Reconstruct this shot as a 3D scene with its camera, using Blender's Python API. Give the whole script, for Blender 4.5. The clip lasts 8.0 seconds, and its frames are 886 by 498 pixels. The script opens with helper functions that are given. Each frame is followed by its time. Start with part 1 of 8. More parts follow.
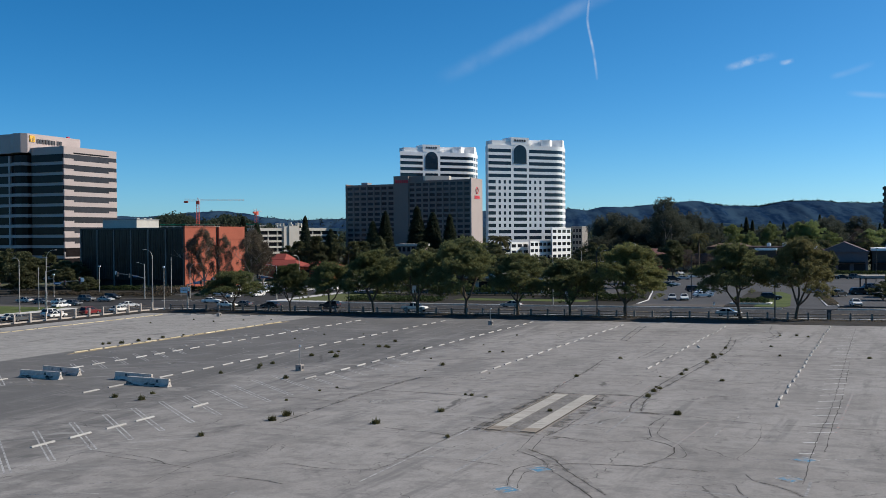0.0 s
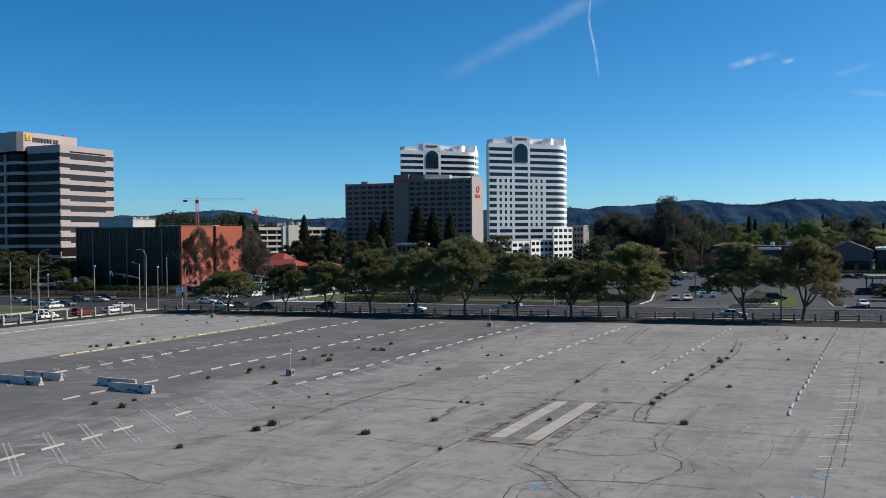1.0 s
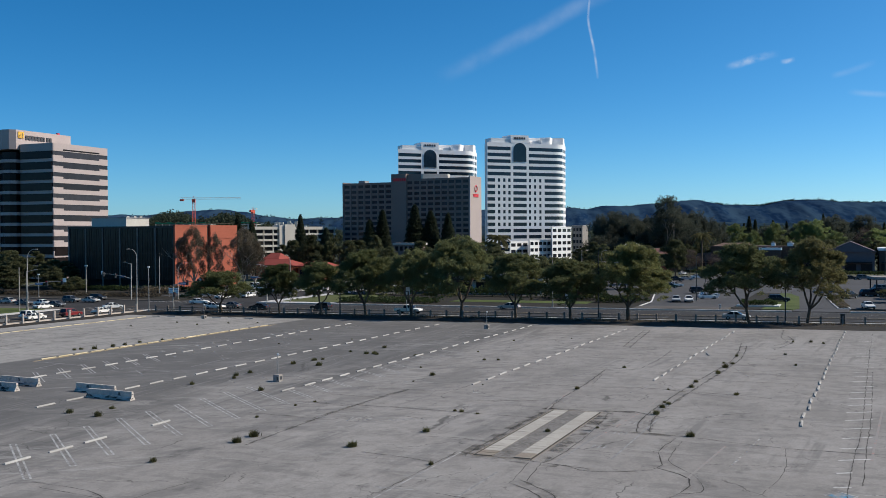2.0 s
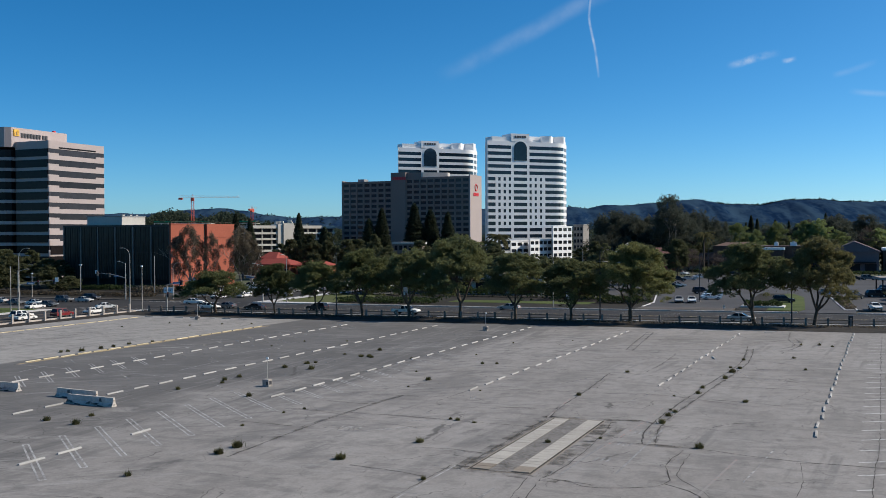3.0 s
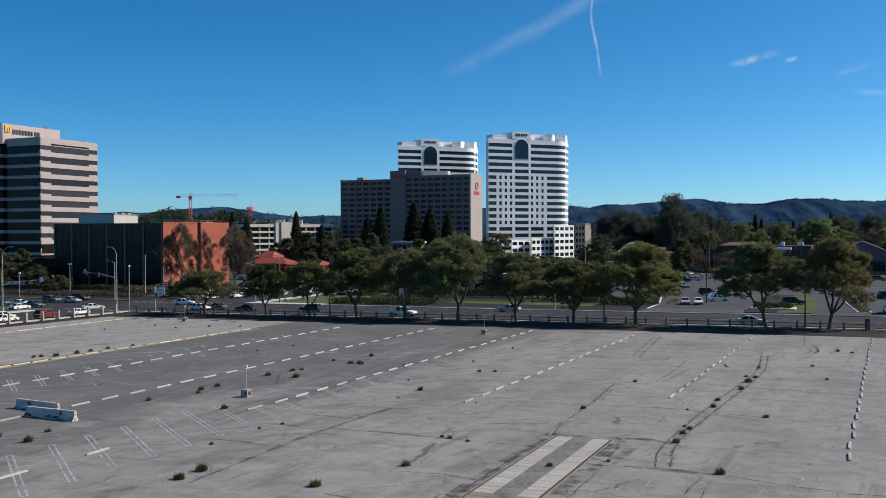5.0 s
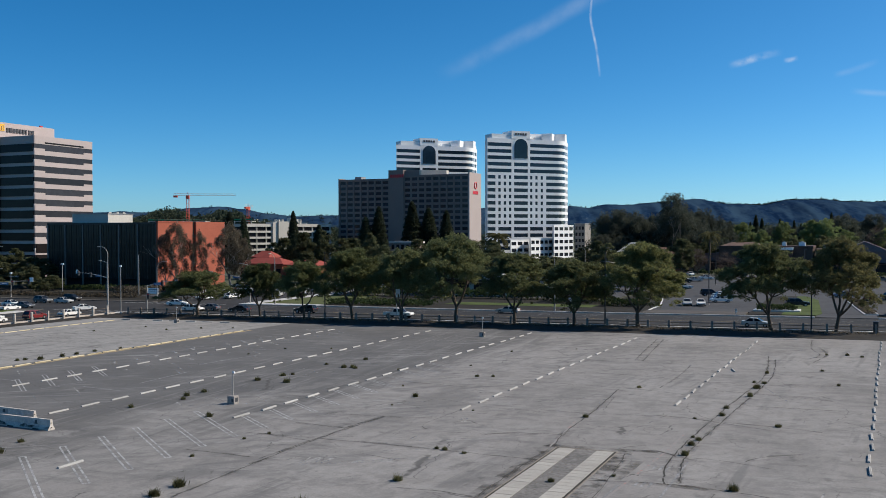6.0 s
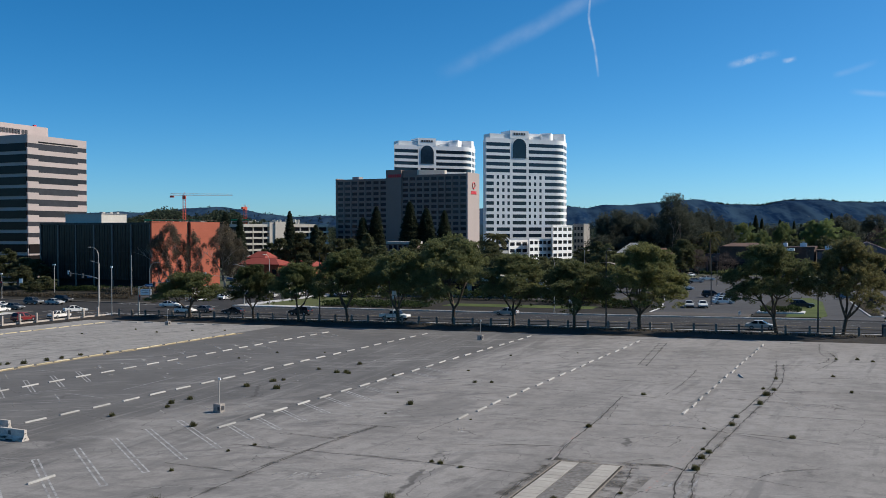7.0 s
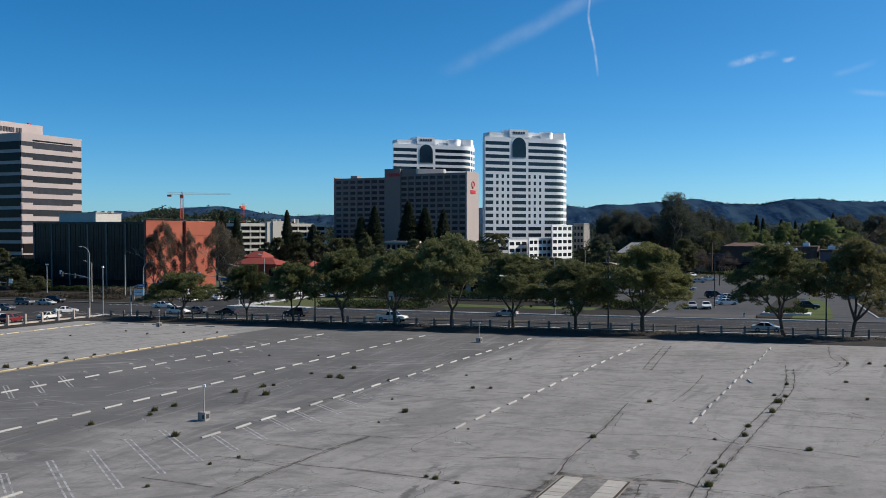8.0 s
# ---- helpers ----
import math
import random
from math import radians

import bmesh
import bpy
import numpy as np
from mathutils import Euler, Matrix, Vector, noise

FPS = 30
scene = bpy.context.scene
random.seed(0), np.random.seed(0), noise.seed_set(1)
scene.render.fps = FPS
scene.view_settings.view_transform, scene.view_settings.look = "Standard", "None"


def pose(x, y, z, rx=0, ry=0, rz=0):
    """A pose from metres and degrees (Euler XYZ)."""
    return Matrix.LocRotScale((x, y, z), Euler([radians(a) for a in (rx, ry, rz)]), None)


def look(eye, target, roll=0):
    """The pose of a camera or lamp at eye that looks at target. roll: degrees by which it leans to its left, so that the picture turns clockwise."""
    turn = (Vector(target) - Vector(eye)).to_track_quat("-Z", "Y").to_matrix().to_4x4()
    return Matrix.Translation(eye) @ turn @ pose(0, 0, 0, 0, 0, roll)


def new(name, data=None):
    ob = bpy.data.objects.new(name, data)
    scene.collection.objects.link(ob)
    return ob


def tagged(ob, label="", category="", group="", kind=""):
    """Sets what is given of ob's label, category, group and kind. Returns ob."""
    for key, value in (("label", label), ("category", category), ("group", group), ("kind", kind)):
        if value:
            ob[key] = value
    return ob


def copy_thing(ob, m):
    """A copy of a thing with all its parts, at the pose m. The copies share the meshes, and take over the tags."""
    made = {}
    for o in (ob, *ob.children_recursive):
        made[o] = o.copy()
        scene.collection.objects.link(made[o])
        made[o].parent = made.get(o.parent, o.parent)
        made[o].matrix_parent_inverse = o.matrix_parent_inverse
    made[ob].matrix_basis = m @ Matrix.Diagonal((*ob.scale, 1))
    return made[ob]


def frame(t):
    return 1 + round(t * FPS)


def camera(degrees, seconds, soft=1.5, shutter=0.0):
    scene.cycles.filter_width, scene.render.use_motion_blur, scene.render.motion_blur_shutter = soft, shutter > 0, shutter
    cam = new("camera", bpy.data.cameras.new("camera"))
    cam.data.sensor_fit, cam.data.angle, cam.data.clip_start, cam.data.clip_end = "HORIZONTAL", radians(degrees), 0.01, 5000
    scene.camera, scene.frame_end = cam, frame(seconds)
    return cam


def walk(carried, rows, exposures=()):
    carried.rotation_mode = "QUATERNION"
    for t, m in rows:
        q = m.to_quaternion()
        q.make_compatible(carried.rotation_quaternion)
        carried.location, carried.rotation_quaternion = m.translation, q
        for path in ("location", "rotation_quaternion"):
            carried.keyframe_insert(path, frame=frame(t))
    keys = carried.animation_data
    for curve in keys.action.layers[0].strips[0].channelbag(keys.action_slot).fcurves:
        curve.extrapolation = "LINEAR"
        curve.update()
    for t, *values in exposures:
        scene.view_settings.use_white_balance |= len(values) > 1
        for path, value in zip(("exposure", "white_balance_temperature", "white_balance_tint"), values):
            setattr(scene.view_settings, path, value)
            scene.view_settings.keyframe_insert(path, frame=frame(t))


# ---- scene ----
cam = camera(50.0, 8.0, soft=0.85)
PATH = [
    (0, (-0.560, -2.401, 13.804), (-2.501, 97.571, 12.397), -0.40),
    (0.5, (-0.352, -0.460, 13.834), (-2.304, 99.511, 12.396), -0.38),
    (1, (-0.016, 1.556, 13.870), (-2.123, 101.523, 12.371), -0.42),
    (1.5, (0.190, 3.648, 13.883), (-1.836, 103.617, 12.379), -0.37),
    (3, (0.728, 9.517, 13.922), (-1.311, 109.483, 12.288), -0.26),
    (3.5, (0.888, 11.318, 13.891), (-1.247, 111.281, 12.229), -0.20),
    (4, (1.075, 13.311, 13.865), (-1.141, 113.272, 12.165), -0.19),
    (4.5, (1.220, 15.038, 13.862), (-0.999, 114.999, 12.148), -0.19),
    (6, (1.531, 20.495, 13.839), (-0.559, 120.459, 12.108), -0.11),
    (6.5, (1.613, 22.556, 13.814), (-0.467, 122.520, 12.118), -0.11),
    (7, (1.640, 24.250, 13.833), (-0.276, 124.217, 12.142), -0.09),
    (7.5, (1.740, 26.224, 13.870), (-0.150, 126.191, 12.115), -0.07),
    (8, (1.811, 28.161, 13.824), (-0.046, 128.128, 12.079), -0.06),
]
walk(cam, [(t, look(eye, target, roll)) for t, eye, target, roll in PATH])

# ---- daylight ----
SUN_ELEVATION, SUN_AZIMUTH = radians(38), math.atan2(0.976, 0.218)  # azimuth from +y towards +x
world = bpy.data.worlds.new("sky")
scene.world = world
world.use_nodes = True
wn, wl = world.node_tree.nodes, world.node_tree.links
sky = wn.new("ShaderNodeTexSky")
sky.sky_type, sky.sun_disc = "NISHITA", False
sky.sun_elevation, sky.sun_rotation = SUN_ELEVATION, SUN_AZIMUTH
sky.altitude, sky.air_density, sky.dust_density, sky.ozone_density = 600, 0.62, 0.9, 8.0
vivid = wn.new("ShaderNodeHueSaturation")
vivid.inputs["Saturation"].default_value = 1.2
tone = wn.new("ShaderNodeMix")
tone.data_type, tone.blend_type = "RGBA", "MULTIPLY"
tone.inputs["Factor"].default_value, tone.inputs["B"].default_value = 1.0, (0.97, 1.10, 0.92, 1)
wl.new(sky.outputs[0], vivid.inputs["Color"])
wl.new(vivid.outputs["Color"], tone.inputs["A"])
wl.new(tone.outputs["Result"], wn["Background"].inputs[0])
wn["Background"].inputs[1].default_value = 0.134
sun = new("sun", bpy.data.lights.new("sun", "SUN"))
sun.data.energy, sun.data.angle, sun.data.color = 4.75, radians(0.53), (1.0, 0.915, 0.80)
sun_way = Vector((math.sin(SUN_AZIMUTH) * math.cos(SUN_ELEVATION), math.cos(SUN_AZIMUTH) * math.cos(SUN_ELEVATION), math.sin(SUN_ELEVATION)))
sun.matrix_world = look(sun_way * 300, (0, 0, 0))
scene.view_settings.exposure = 0.10

# ---- the plan: s runs along the avenue, q away across it ----
TURN = radians(-22.4)
C, S = math.cos(TURN), -math.sin(TURN)


def plan(s, q):
    return C * s + S * q, -S * s + C * q


def gz(x, y):
    """The lot falls gently towards the avenue; beyond it the ground is level."""
    return 0.00785 * min(max(x, -120.0), 90.0) - 0.0108 * min(y, 215.0)


def spot(s, q, h=0.0):
    x, y = plan(s, q)
    return Vector((x, y, gz(x, y) + h))


def at(s, q, turn=0.0, h=0.0):
    """A pose on the ground at (s, q), turned by degrees from the avenue's direction."""
    return Matrix.Translation(spot(s, q, h)) @ Matrix.Rotation(TURN + radians(turn), 4, "Z")


# ---- materials ----
def material(name, rgb, rough=0.8, vary=0.2, size=3.0, fine=0.3, bump=0.0, metal=0.0, spec=None, tint=None, own=0.0, coords="world"):
    """A procedural surface: rgb varied by two noises (size and fine in metres), bumped by the fine one; own: how far single objects differ."""
    m = bpy.data.materials.new(name)
    m.use_nodes = True
    n, l = m.node_tree.nodes, m.node_tree.links
    b = n["Principled BSDF"]
    b.inputs["Roughness"].default_value, b.inputs["Metallic"].default_value = rough, metal
    b.inputs["Specular IOR Level"].default_value = spec if spec is not None else (0.12 if rough >= 0.8 else 0.4)
    if coords == "world":
        where = n.new("ShaderNodeNewGeometry").outputs["Position"]
    else:
        where = n.new("ShaderNodeTexCoord").outputs["Object"]
    values = []
    for scale, detail in ((1 / size, 4), (1 / fine, 3)):
        t = n.new("ShaderNodeTexNoise")
        t.inputs["Scale"].default_value, t.inputs["Detail"].default_value = scale, detail
        l.new(where, t.inputs["Vector"])
        values.append(t.outputs["Fac"])
    add = n.new("ShaderNodeMath"); add.operation = "ADD"
    l.new(values[0], add.inputs[0]); l.new(values[1], add.inputs[1])
    ramp = n.new("ShaderNodeMapRange")
    ramp.inputs["From Min"].default_value, ramp.inputs["From Max"].default_value = 0.6, 1.4
    l.new(add.outputs[0], ramp.inputs["Value"])
    mix = n.new("ShaderNodeMix"); mix.data_type = "RGBA"
    low = [c * (1 - vary) for c in rgb]
    high = [min(1, c * (1 + vary)) for c in (tint or rgb)]
    mix.inputs["A"].default_value, mix.inputs["B"].default_value = (*low, 1), (*high, 1)
    l.new(ramp.outputs[0], mix.inputs["Factor"])
    colour = mix.outputs["Result"]
    if own:
        info = n.new("ShaderNodeObjectInfo")
        hsv = n.new("ShaderNodeHueSaturation")
        rng = n.new("ShaderNodeMapRange")
        rng.inputs["To Min"].default_value, rng.inputs["To Max"].default_value = 1 - own, 1 + own
        l.new(info.outputs["Random"], rng.inputs["Value"]); l.new(rng.outputs[0], hsv.inputs["Value"])
        l.new(colour, hsv.inputs["Color"]); colour = hsv.outputs["Color"]
    l.new(colour, b.inputs["Base Color"])
    if bump:
        bp = n.new("ShaderNodeBump")
        bp.inputs["Strength"].default_value, bp.inputs["Distance"].default_value = bump, fine * 0.2
        l.new(values[1], bp.inputs["Height"]); l.new(bp.outputs[0], b.inputs["Normal"])
    return m


def leaf_material(name, rgb, tint):
    """Leaves: every clump differs a little, and some light passes through."""
    m = bpy.data.materials.new(name)
    m.use_nodes = True
    n, l = m.node_tree.nodes, m.node_tree.links
    b = n["Principled BSDF"]
    b.inputs["Roughness"].default_value, b.inputs["Specular IOR Level"].default_value = 0.75, 0.15
    geo, info = n.new("ShaderNodeNewGeometry"), n.new("ShaderNodeObjectInfo")
    mix = n.new("ShaderNodeMix"); mix.data_type = "RGBA"
    mix.inputs["A"].default_value, mix.inputs["B"].default_value = (*rgb, 1), (*tint, 1)
    l.new(geo.outputs["Random Per Island"], mix.inputs["Factor"])
    hsv = n.new("ShaderNodeHueSaturation")
    rng = n.new("ShaderNodeMapRange")
    rng.inputs["To Min"].default_value, rng.inputs["To Max"].default_value = 0.75, 1.25
    l.new(info.outputs["Random"], rng.inputs["Value"]); l.new(rng.outputs[0], hsv.inputs["Value"])
    l.new(mix.outputs["Result"], hsv.inputs["Color"]); l.new(hsv.outputs["Color"], b.inputs["Base Color"])
    tr = n.new("ShaderNodeBsdfTranslucent")
    l.new(hsv.outputs["Color"], tr.inputs["Color"])
    ms = n.new("ShaderNodeMixShader"); ms.inputs[0].default_value = 0.46
    l.new(b.outputs[0], ms.inputs[1]); l.new(tr.outputs[0], ms.inputs[2])
    l.new(ms.outputs[0], n["Material Output"].inputs["Surface"])
    return m


def lot_material():
    """Old asphalt: bleached grey, a darker resurfaced middle, smears, oil and patches."""
    m = bpy.data.materials.new("old_asphalt")
    m.use_nodes = True
    n, l = m.node_tree.nodes, m.node_tree.links
    b = n["Principled BSDF"]
    b.inputs["Roughness"].default_value, b.inputs["Specular IOR Level"].default_value = 0.9, 0.25
    pos = n.new("ShaderNodeNewGeometry").outputs["Position"]
    turn = n.new("ShaderNodeMapping"); turn.inputs["Rotation"].default_value = (0, 0, -TURN)
    l.new(pos, turn.inputs["Vector"])
    sq = n.new("ShaderNodeSeparateXYZ"); l.new(turn.outputs[0], sq.inputs[0])

    def noise_at(scale, detail=4, stretch=None, rough=0.55):
        t = n.new("ShaderNodeTexNoise")
        t.inputs["Scale"].default_value, t.inputs["Detail"].default_value, t.inputs["Roughness"].default_value = scale, detail, rough
        if stretch:
            mp = n.new("ShaderNodeMapping"); mp.inputs["Scale"].default_value = stretch
            l.new(turn.outputs[0], mp.inputs["Vector"]); l.new(mp.outputs[0], t.inputs["Vector"])
        else:
            l.new(turn.outputs[0], t.inputs["Vector"])
        return t.outputs["Fac"]

    def math_node(op, a, c):
        k = n.new("ShaderNodeMath"); k.operation = op
        for i, v in ((0, a), (1, c)):
            if isinstance(v, (int, float)):
                k.inputs[i].default_value = v
            else:
                l.new(v, k.inputs[i])
        return k.outputs[0]

    def ramp(v, lo, hi, to_lo=0.0, to_hi=1.0):
        k = n.new("ShaderNodeMapRange"); k.interpolation_type = "SMOOTHSTEP"
        for i, w in (("From Min", lo), ("From Max", hi), ("To Min", to_lo), ("To Max", to_hi)):
            k.inputs[i].default_value = w
        l.new(v, k.inputs["Value"])
        return k.outputs[0]

    def blend(fac, a, c):
        k = n.new("ShaderNodeMix"); k.data_type = "RGBA"
        l.new(fac, k.inputs["Factor"])
        for key, v in (("A", a), ("B", c)):
            if isinstance(v, tuple):
                k.inputs[key].default_value = (*v, 1)
            else:
                l.new(v, k.inputs[key])
        return k.outputs["Result"]

    wobble = math_node("MULTIPLY", math_node("SUBTRACT", noise_at(0.06, 5, (1, 0.5, 1)), 0.5), 26.0)
    s_wob = math_node("ADD", sq.outputs[0], wobble)
    edge = math_node("SUBTRACT", math_node("ADD", sq.outputs[0], math_node("MULTIPLY", wobble, 0.45)), ramp(sq.outputs[1], 78, 116, 0, 12.5))
    dark = math_node("MULTIPLY", ramp(s_wob, -101.5, -99.5), ramp(edge, -61, -67.5))
    dark_small = ramp(math_node("ADD", sq.outputs[0], math_node("MULTIPLY", wobble, 0.06)), -99.4, -98.6)
    dark = math_node("MULTIPLY", dark, dark_small)
    old = blend(ramp(noise_at(0.05, 5), 0.3, 0.7), (0.264, 0.246, 0.228), (0.332, 0.312, 0.292))
    west = ramp(sq.outputs[0], -98.3, -98.9)
    old = blend(west, old, (0.345, 0.328, 0.304))
    new_top = blend(ramp(noise_at(0.09, 4), 0.35, 0.7), (0.108, 0.104, 0.100), (0.152, 0.147, 0.141))
    old = blend(ramp(s_wob, -40, -62, 0, 0.26), old, (0.15, 0.15, 0.144))
    old = blend(west, old, (0.345, 0.328, 0.304))
    base = blend(dark, old, new_top)
    patch = ramp(noise_at(0.9, 6, (1.0, 0.7, 1), 0.7), 0.42, 0.64, 0, 0.38)
    base = blend(patch, base, (0.155, 0.148, 0.140))
    smear = ramp(noise_at(0.16, 6, (1.0, 0.28, 1), 0.62), 0.46, 0.62, 0, 0.66)
    smear = math_node("MULTIPLY", smear, ramp(s_wob, -28, -58, 0.42, 1.0))
    smear = math_node("MULTIPLY", smear, ramp(sq.outputs[0], -98.9, -98.3, 0.35, 1.0))
    base = blend(smear, base, (0.108, 0.104, 0.098))

    def streaks(angle, scale, thin, rough=0.6):
        rot = n.new("ShaderNodeMapping"); rot.inputs["Rotation"].default_value = (0, 0, -radians(angle))
        thin_map = n.new("ShaderNodeMapping"); thin_map.inputs["Scale"].default_value = (thin, 1, 1)
        t = n.new("ShaderNodeTexNoise")
        t.inputs["Scale"].default_value, t.inputs["Detail"].default_value, t.inputs["Roughness"].default_value = scale, 5, rough
        l.new(turn.outputs[0], rot.inputs["Vector"]); l.new(rot.outputs[0], thin_map.inputs["Vector"]); l.new(thin_map.outputs[0], t.inputs["Vector"])
        return t.outputs["Fac"]

    traffic = ramp(s_wob, -20, -48, 0.25, 1.0)
    drag = math_node("MULTIPLY", ramp(streaks(46, 0.62, 0.22), 0.49, 0.62, 0, 0.52), math_node("MULTIPLY", traffic, ramp(noise_at(0.07, 3), 0.40, 0.55)))
    drag = math_node("MULTIPLY", drag, ramp(sq.outputs[0], -98.9, -98.3, 0.2, 1.0))
    base = blend(drag, base, (0.092, 0.091, 0.091))
    trail = math_node("MULTIPLY", ramp(streaks(86, 0.8, 0.07), 0.53, 0.66, 0, 0.5), ramp(noise_at(0.05, 3), 0.45, 0.6))
    base = blend(trail, base, (0.12, 0.117, 0.114))
    worn = math_node("MULTIPLY", ramp(s_wob, -74, -66), ramp(s_wob, -46, -52))
    drag_dark = math_node("MULTIPLY", ramp(streaks(97, 0.55, 0.11, 0.68), 0.50, 0.63, 0, 0.48), worn)
    base = blend(drag_dark, base, (0.088, 0.085, 0.082))
    drag_pale = math_node("MULTIPLY", ramp(streaks(95, 1.1, 0.06, 0.7), 0.53, 0.66, 0, 0.38), worn)
    base = blend(drag_pale, base, (0.33, 0.318, 0.30))
    scrape = math_node("MULTIPLY", ramp(streaks(36, 1.7, 0.05), 0.57, 0.68, 0, 0.62), math_node("MULTIPLY", traffic, ramp(noise_at(0.09, 3), 0.44, 0.58)))
    base = blend(scrape, base, (0.37, 0.36, 0.345))
    tyre = ramp(noise_at(0.5, 6, (0.5, 1.5, 1), 0.68), 0.51, 0.64, 0, 0.34)
    base = blend(tyre, base, (0.115, 0.110, 0.106))
    oil = ramp(noise_at(0.42, 6, (0.9, 0.5, 1), 0.65), 0.60, 0.70, 0, 0.5)
    base = blend(oil, base, (0.075, 0.072, 0.070))
    pale = ramp(noise_at(0.32, 7, (0.55, 1.3, 1), 0.70), 0.53, 0.66, 0, 0.52)
    pale = math_node("MULTIPLY", pale, math_node("SUBTRACT", 1.0, math_node("MULTIPLY", dark, 0.65)))
    base = blend(pale, base, (0.33, 0.315, 0.295))
    shift = n.new("ShaderNodeTexNoise"); shift.inputs["Scale"].default_value, shift.inputs["Detail"].default_value = 0.8, 3
    l.new(turn.outputs[0], shift.inputs["Vector"])
    bent = n.new("ShaderNodeVectorMath"); bent.operation = "MULTIPLY_ADD"
    bent.inputs[1].default_value = (1.6, 1.6, 0)
    l.new(shift.outputs["Color"], bent.inputs[0]); l.new(turn.outputs[0], bent.inputs[2])
    for scale, wide, strong in ((0.085, 0.0042, 0.75), (0.21, 0.006, 0.55)):
        cell = n.new("ShaderNodeTexVoronoi"); cell.feature = "DISTANCE_TO_EDGE"
        cell.inputs["Scale"].default_value = scale
        l.new(bent.outputs[0], cell.inputs["Vector"])
        line = ramp(cell.outputs["Distance"], wide, wide * 0.3, 0, strong)
        line = math_node("MULTIPLY", line, ramp(noise_at(0.11 + scale, 4), 0.48, 0.58))
        base = blend(line, base, (0.062, 0.058, 0.053))
    spots = ramp(noise_at(1.9, 5, None, 0.68), 0.62, 0.72, 0, 0.5)
    base = blend(spots, base, (0.10, 0.096, 0.09))
    grain = ramp(noise_at(6.0, 4, None, 0.7), 0.25, 0.75, 0, 0.32)
    base = blend(grain, base, (0.125, 0.119, 0.112))
    l.new(base, b.inputs["Base Color"])
    bp = n.new("ShaderNodeBump"); bp.inputs["Strength"].default_value, bp.inputs["Distance"].default_value = 0.35, 0.03
    l.new(noise_at(9.0, 4), bp.inputs["Height"]); l.new(bp.outputs[0], b.inputs["Normal"])
    return m


def paint_material(name, rgb, under, wear):
    """Road paint worn through in flakes to the asphalt below."""
    m = bpy.data.materials.new(name)
    m.use_nodes = True
    n, l = m.node_tree.nodes, m.node_tree.links
    b = n["Principled BSDF"]
    b.inputs["Roughness"].default_value = 0.75
    pos = n.new("ShaderNodeNewGeometry").outputs["Position"]
    t = n.new("ShaderNodeTexNoise"); t.inputs["Scale"].default_value, t.inputs["Detail"].default_value, t.inputs["Roughness"].default_value = 1.6, 6, 0.75
    l.new(pos, t.inputs["Vector"])
    r = n.new("ShaderNodeMapRange")
    r.inputs["From Min"].default_value, r.inputs["From Max"].default_value = wear - 0.07, wear + 0.07
    l.new(t.outputs["Fac"], r.inputs["Value"])
    mix = n.new("ShaderNodeMix"); mix.data_type = "RGBA"
    mix.inputs["A"].default_value, mix.inputs["B"].default_value = (*under, 1), (*rgb, 1)
    l.new(r.outputs[0], mix.inputs["Factor"]); l.new(mix.outputs["Result"], b.inputs["Base Color"])
    return m


def stain_material(name, rgb, strength):
    """A ragged translucent stain: noise decides where it covers the ground."""
    m = material(name, rgb, 0.9, 0.3, 1.0, 0.15)
    n, l = m.node_tree.nodes, m.node_tree.links
    t = n.new("ShaderNodeTexNoise"); t.inputs["Scale"].default_value, t.inputs["Detail"].default_value, t.inputs["Roughness"].default_value = 0.55, 6, 0.65
    l.new(n.new("ShaderNodeNewGeometry").outputs["Position"], t.inputs["Vector"])
    r = n.new("ShaderNodeMapRange"); r.interpolation_type = "SMOOTHSTEP"
    for key, w in (("From Min", 0.42), ("From Max", 0.66), ("To Min", 0.0), ("To Max", strength)):
        r.inputs[key].default_value = w
    l.new(t.outputs["Fac"], r.inputs["Value"])
    ms, tr = n.new("ShaderNodeMixShader"), n.new("ShaderNodeBsdfTransparent")
    l.new(r.outputs[0], ms.inputs[0]); l.new(tr.outputs[0], ms.inputs[1]); l.new(n["Principled BSDF"].outputs[0], ms.inputs[2])
    l.new(ms.outputs[0], n["Material Output"].inputs["Surface"])
    return m


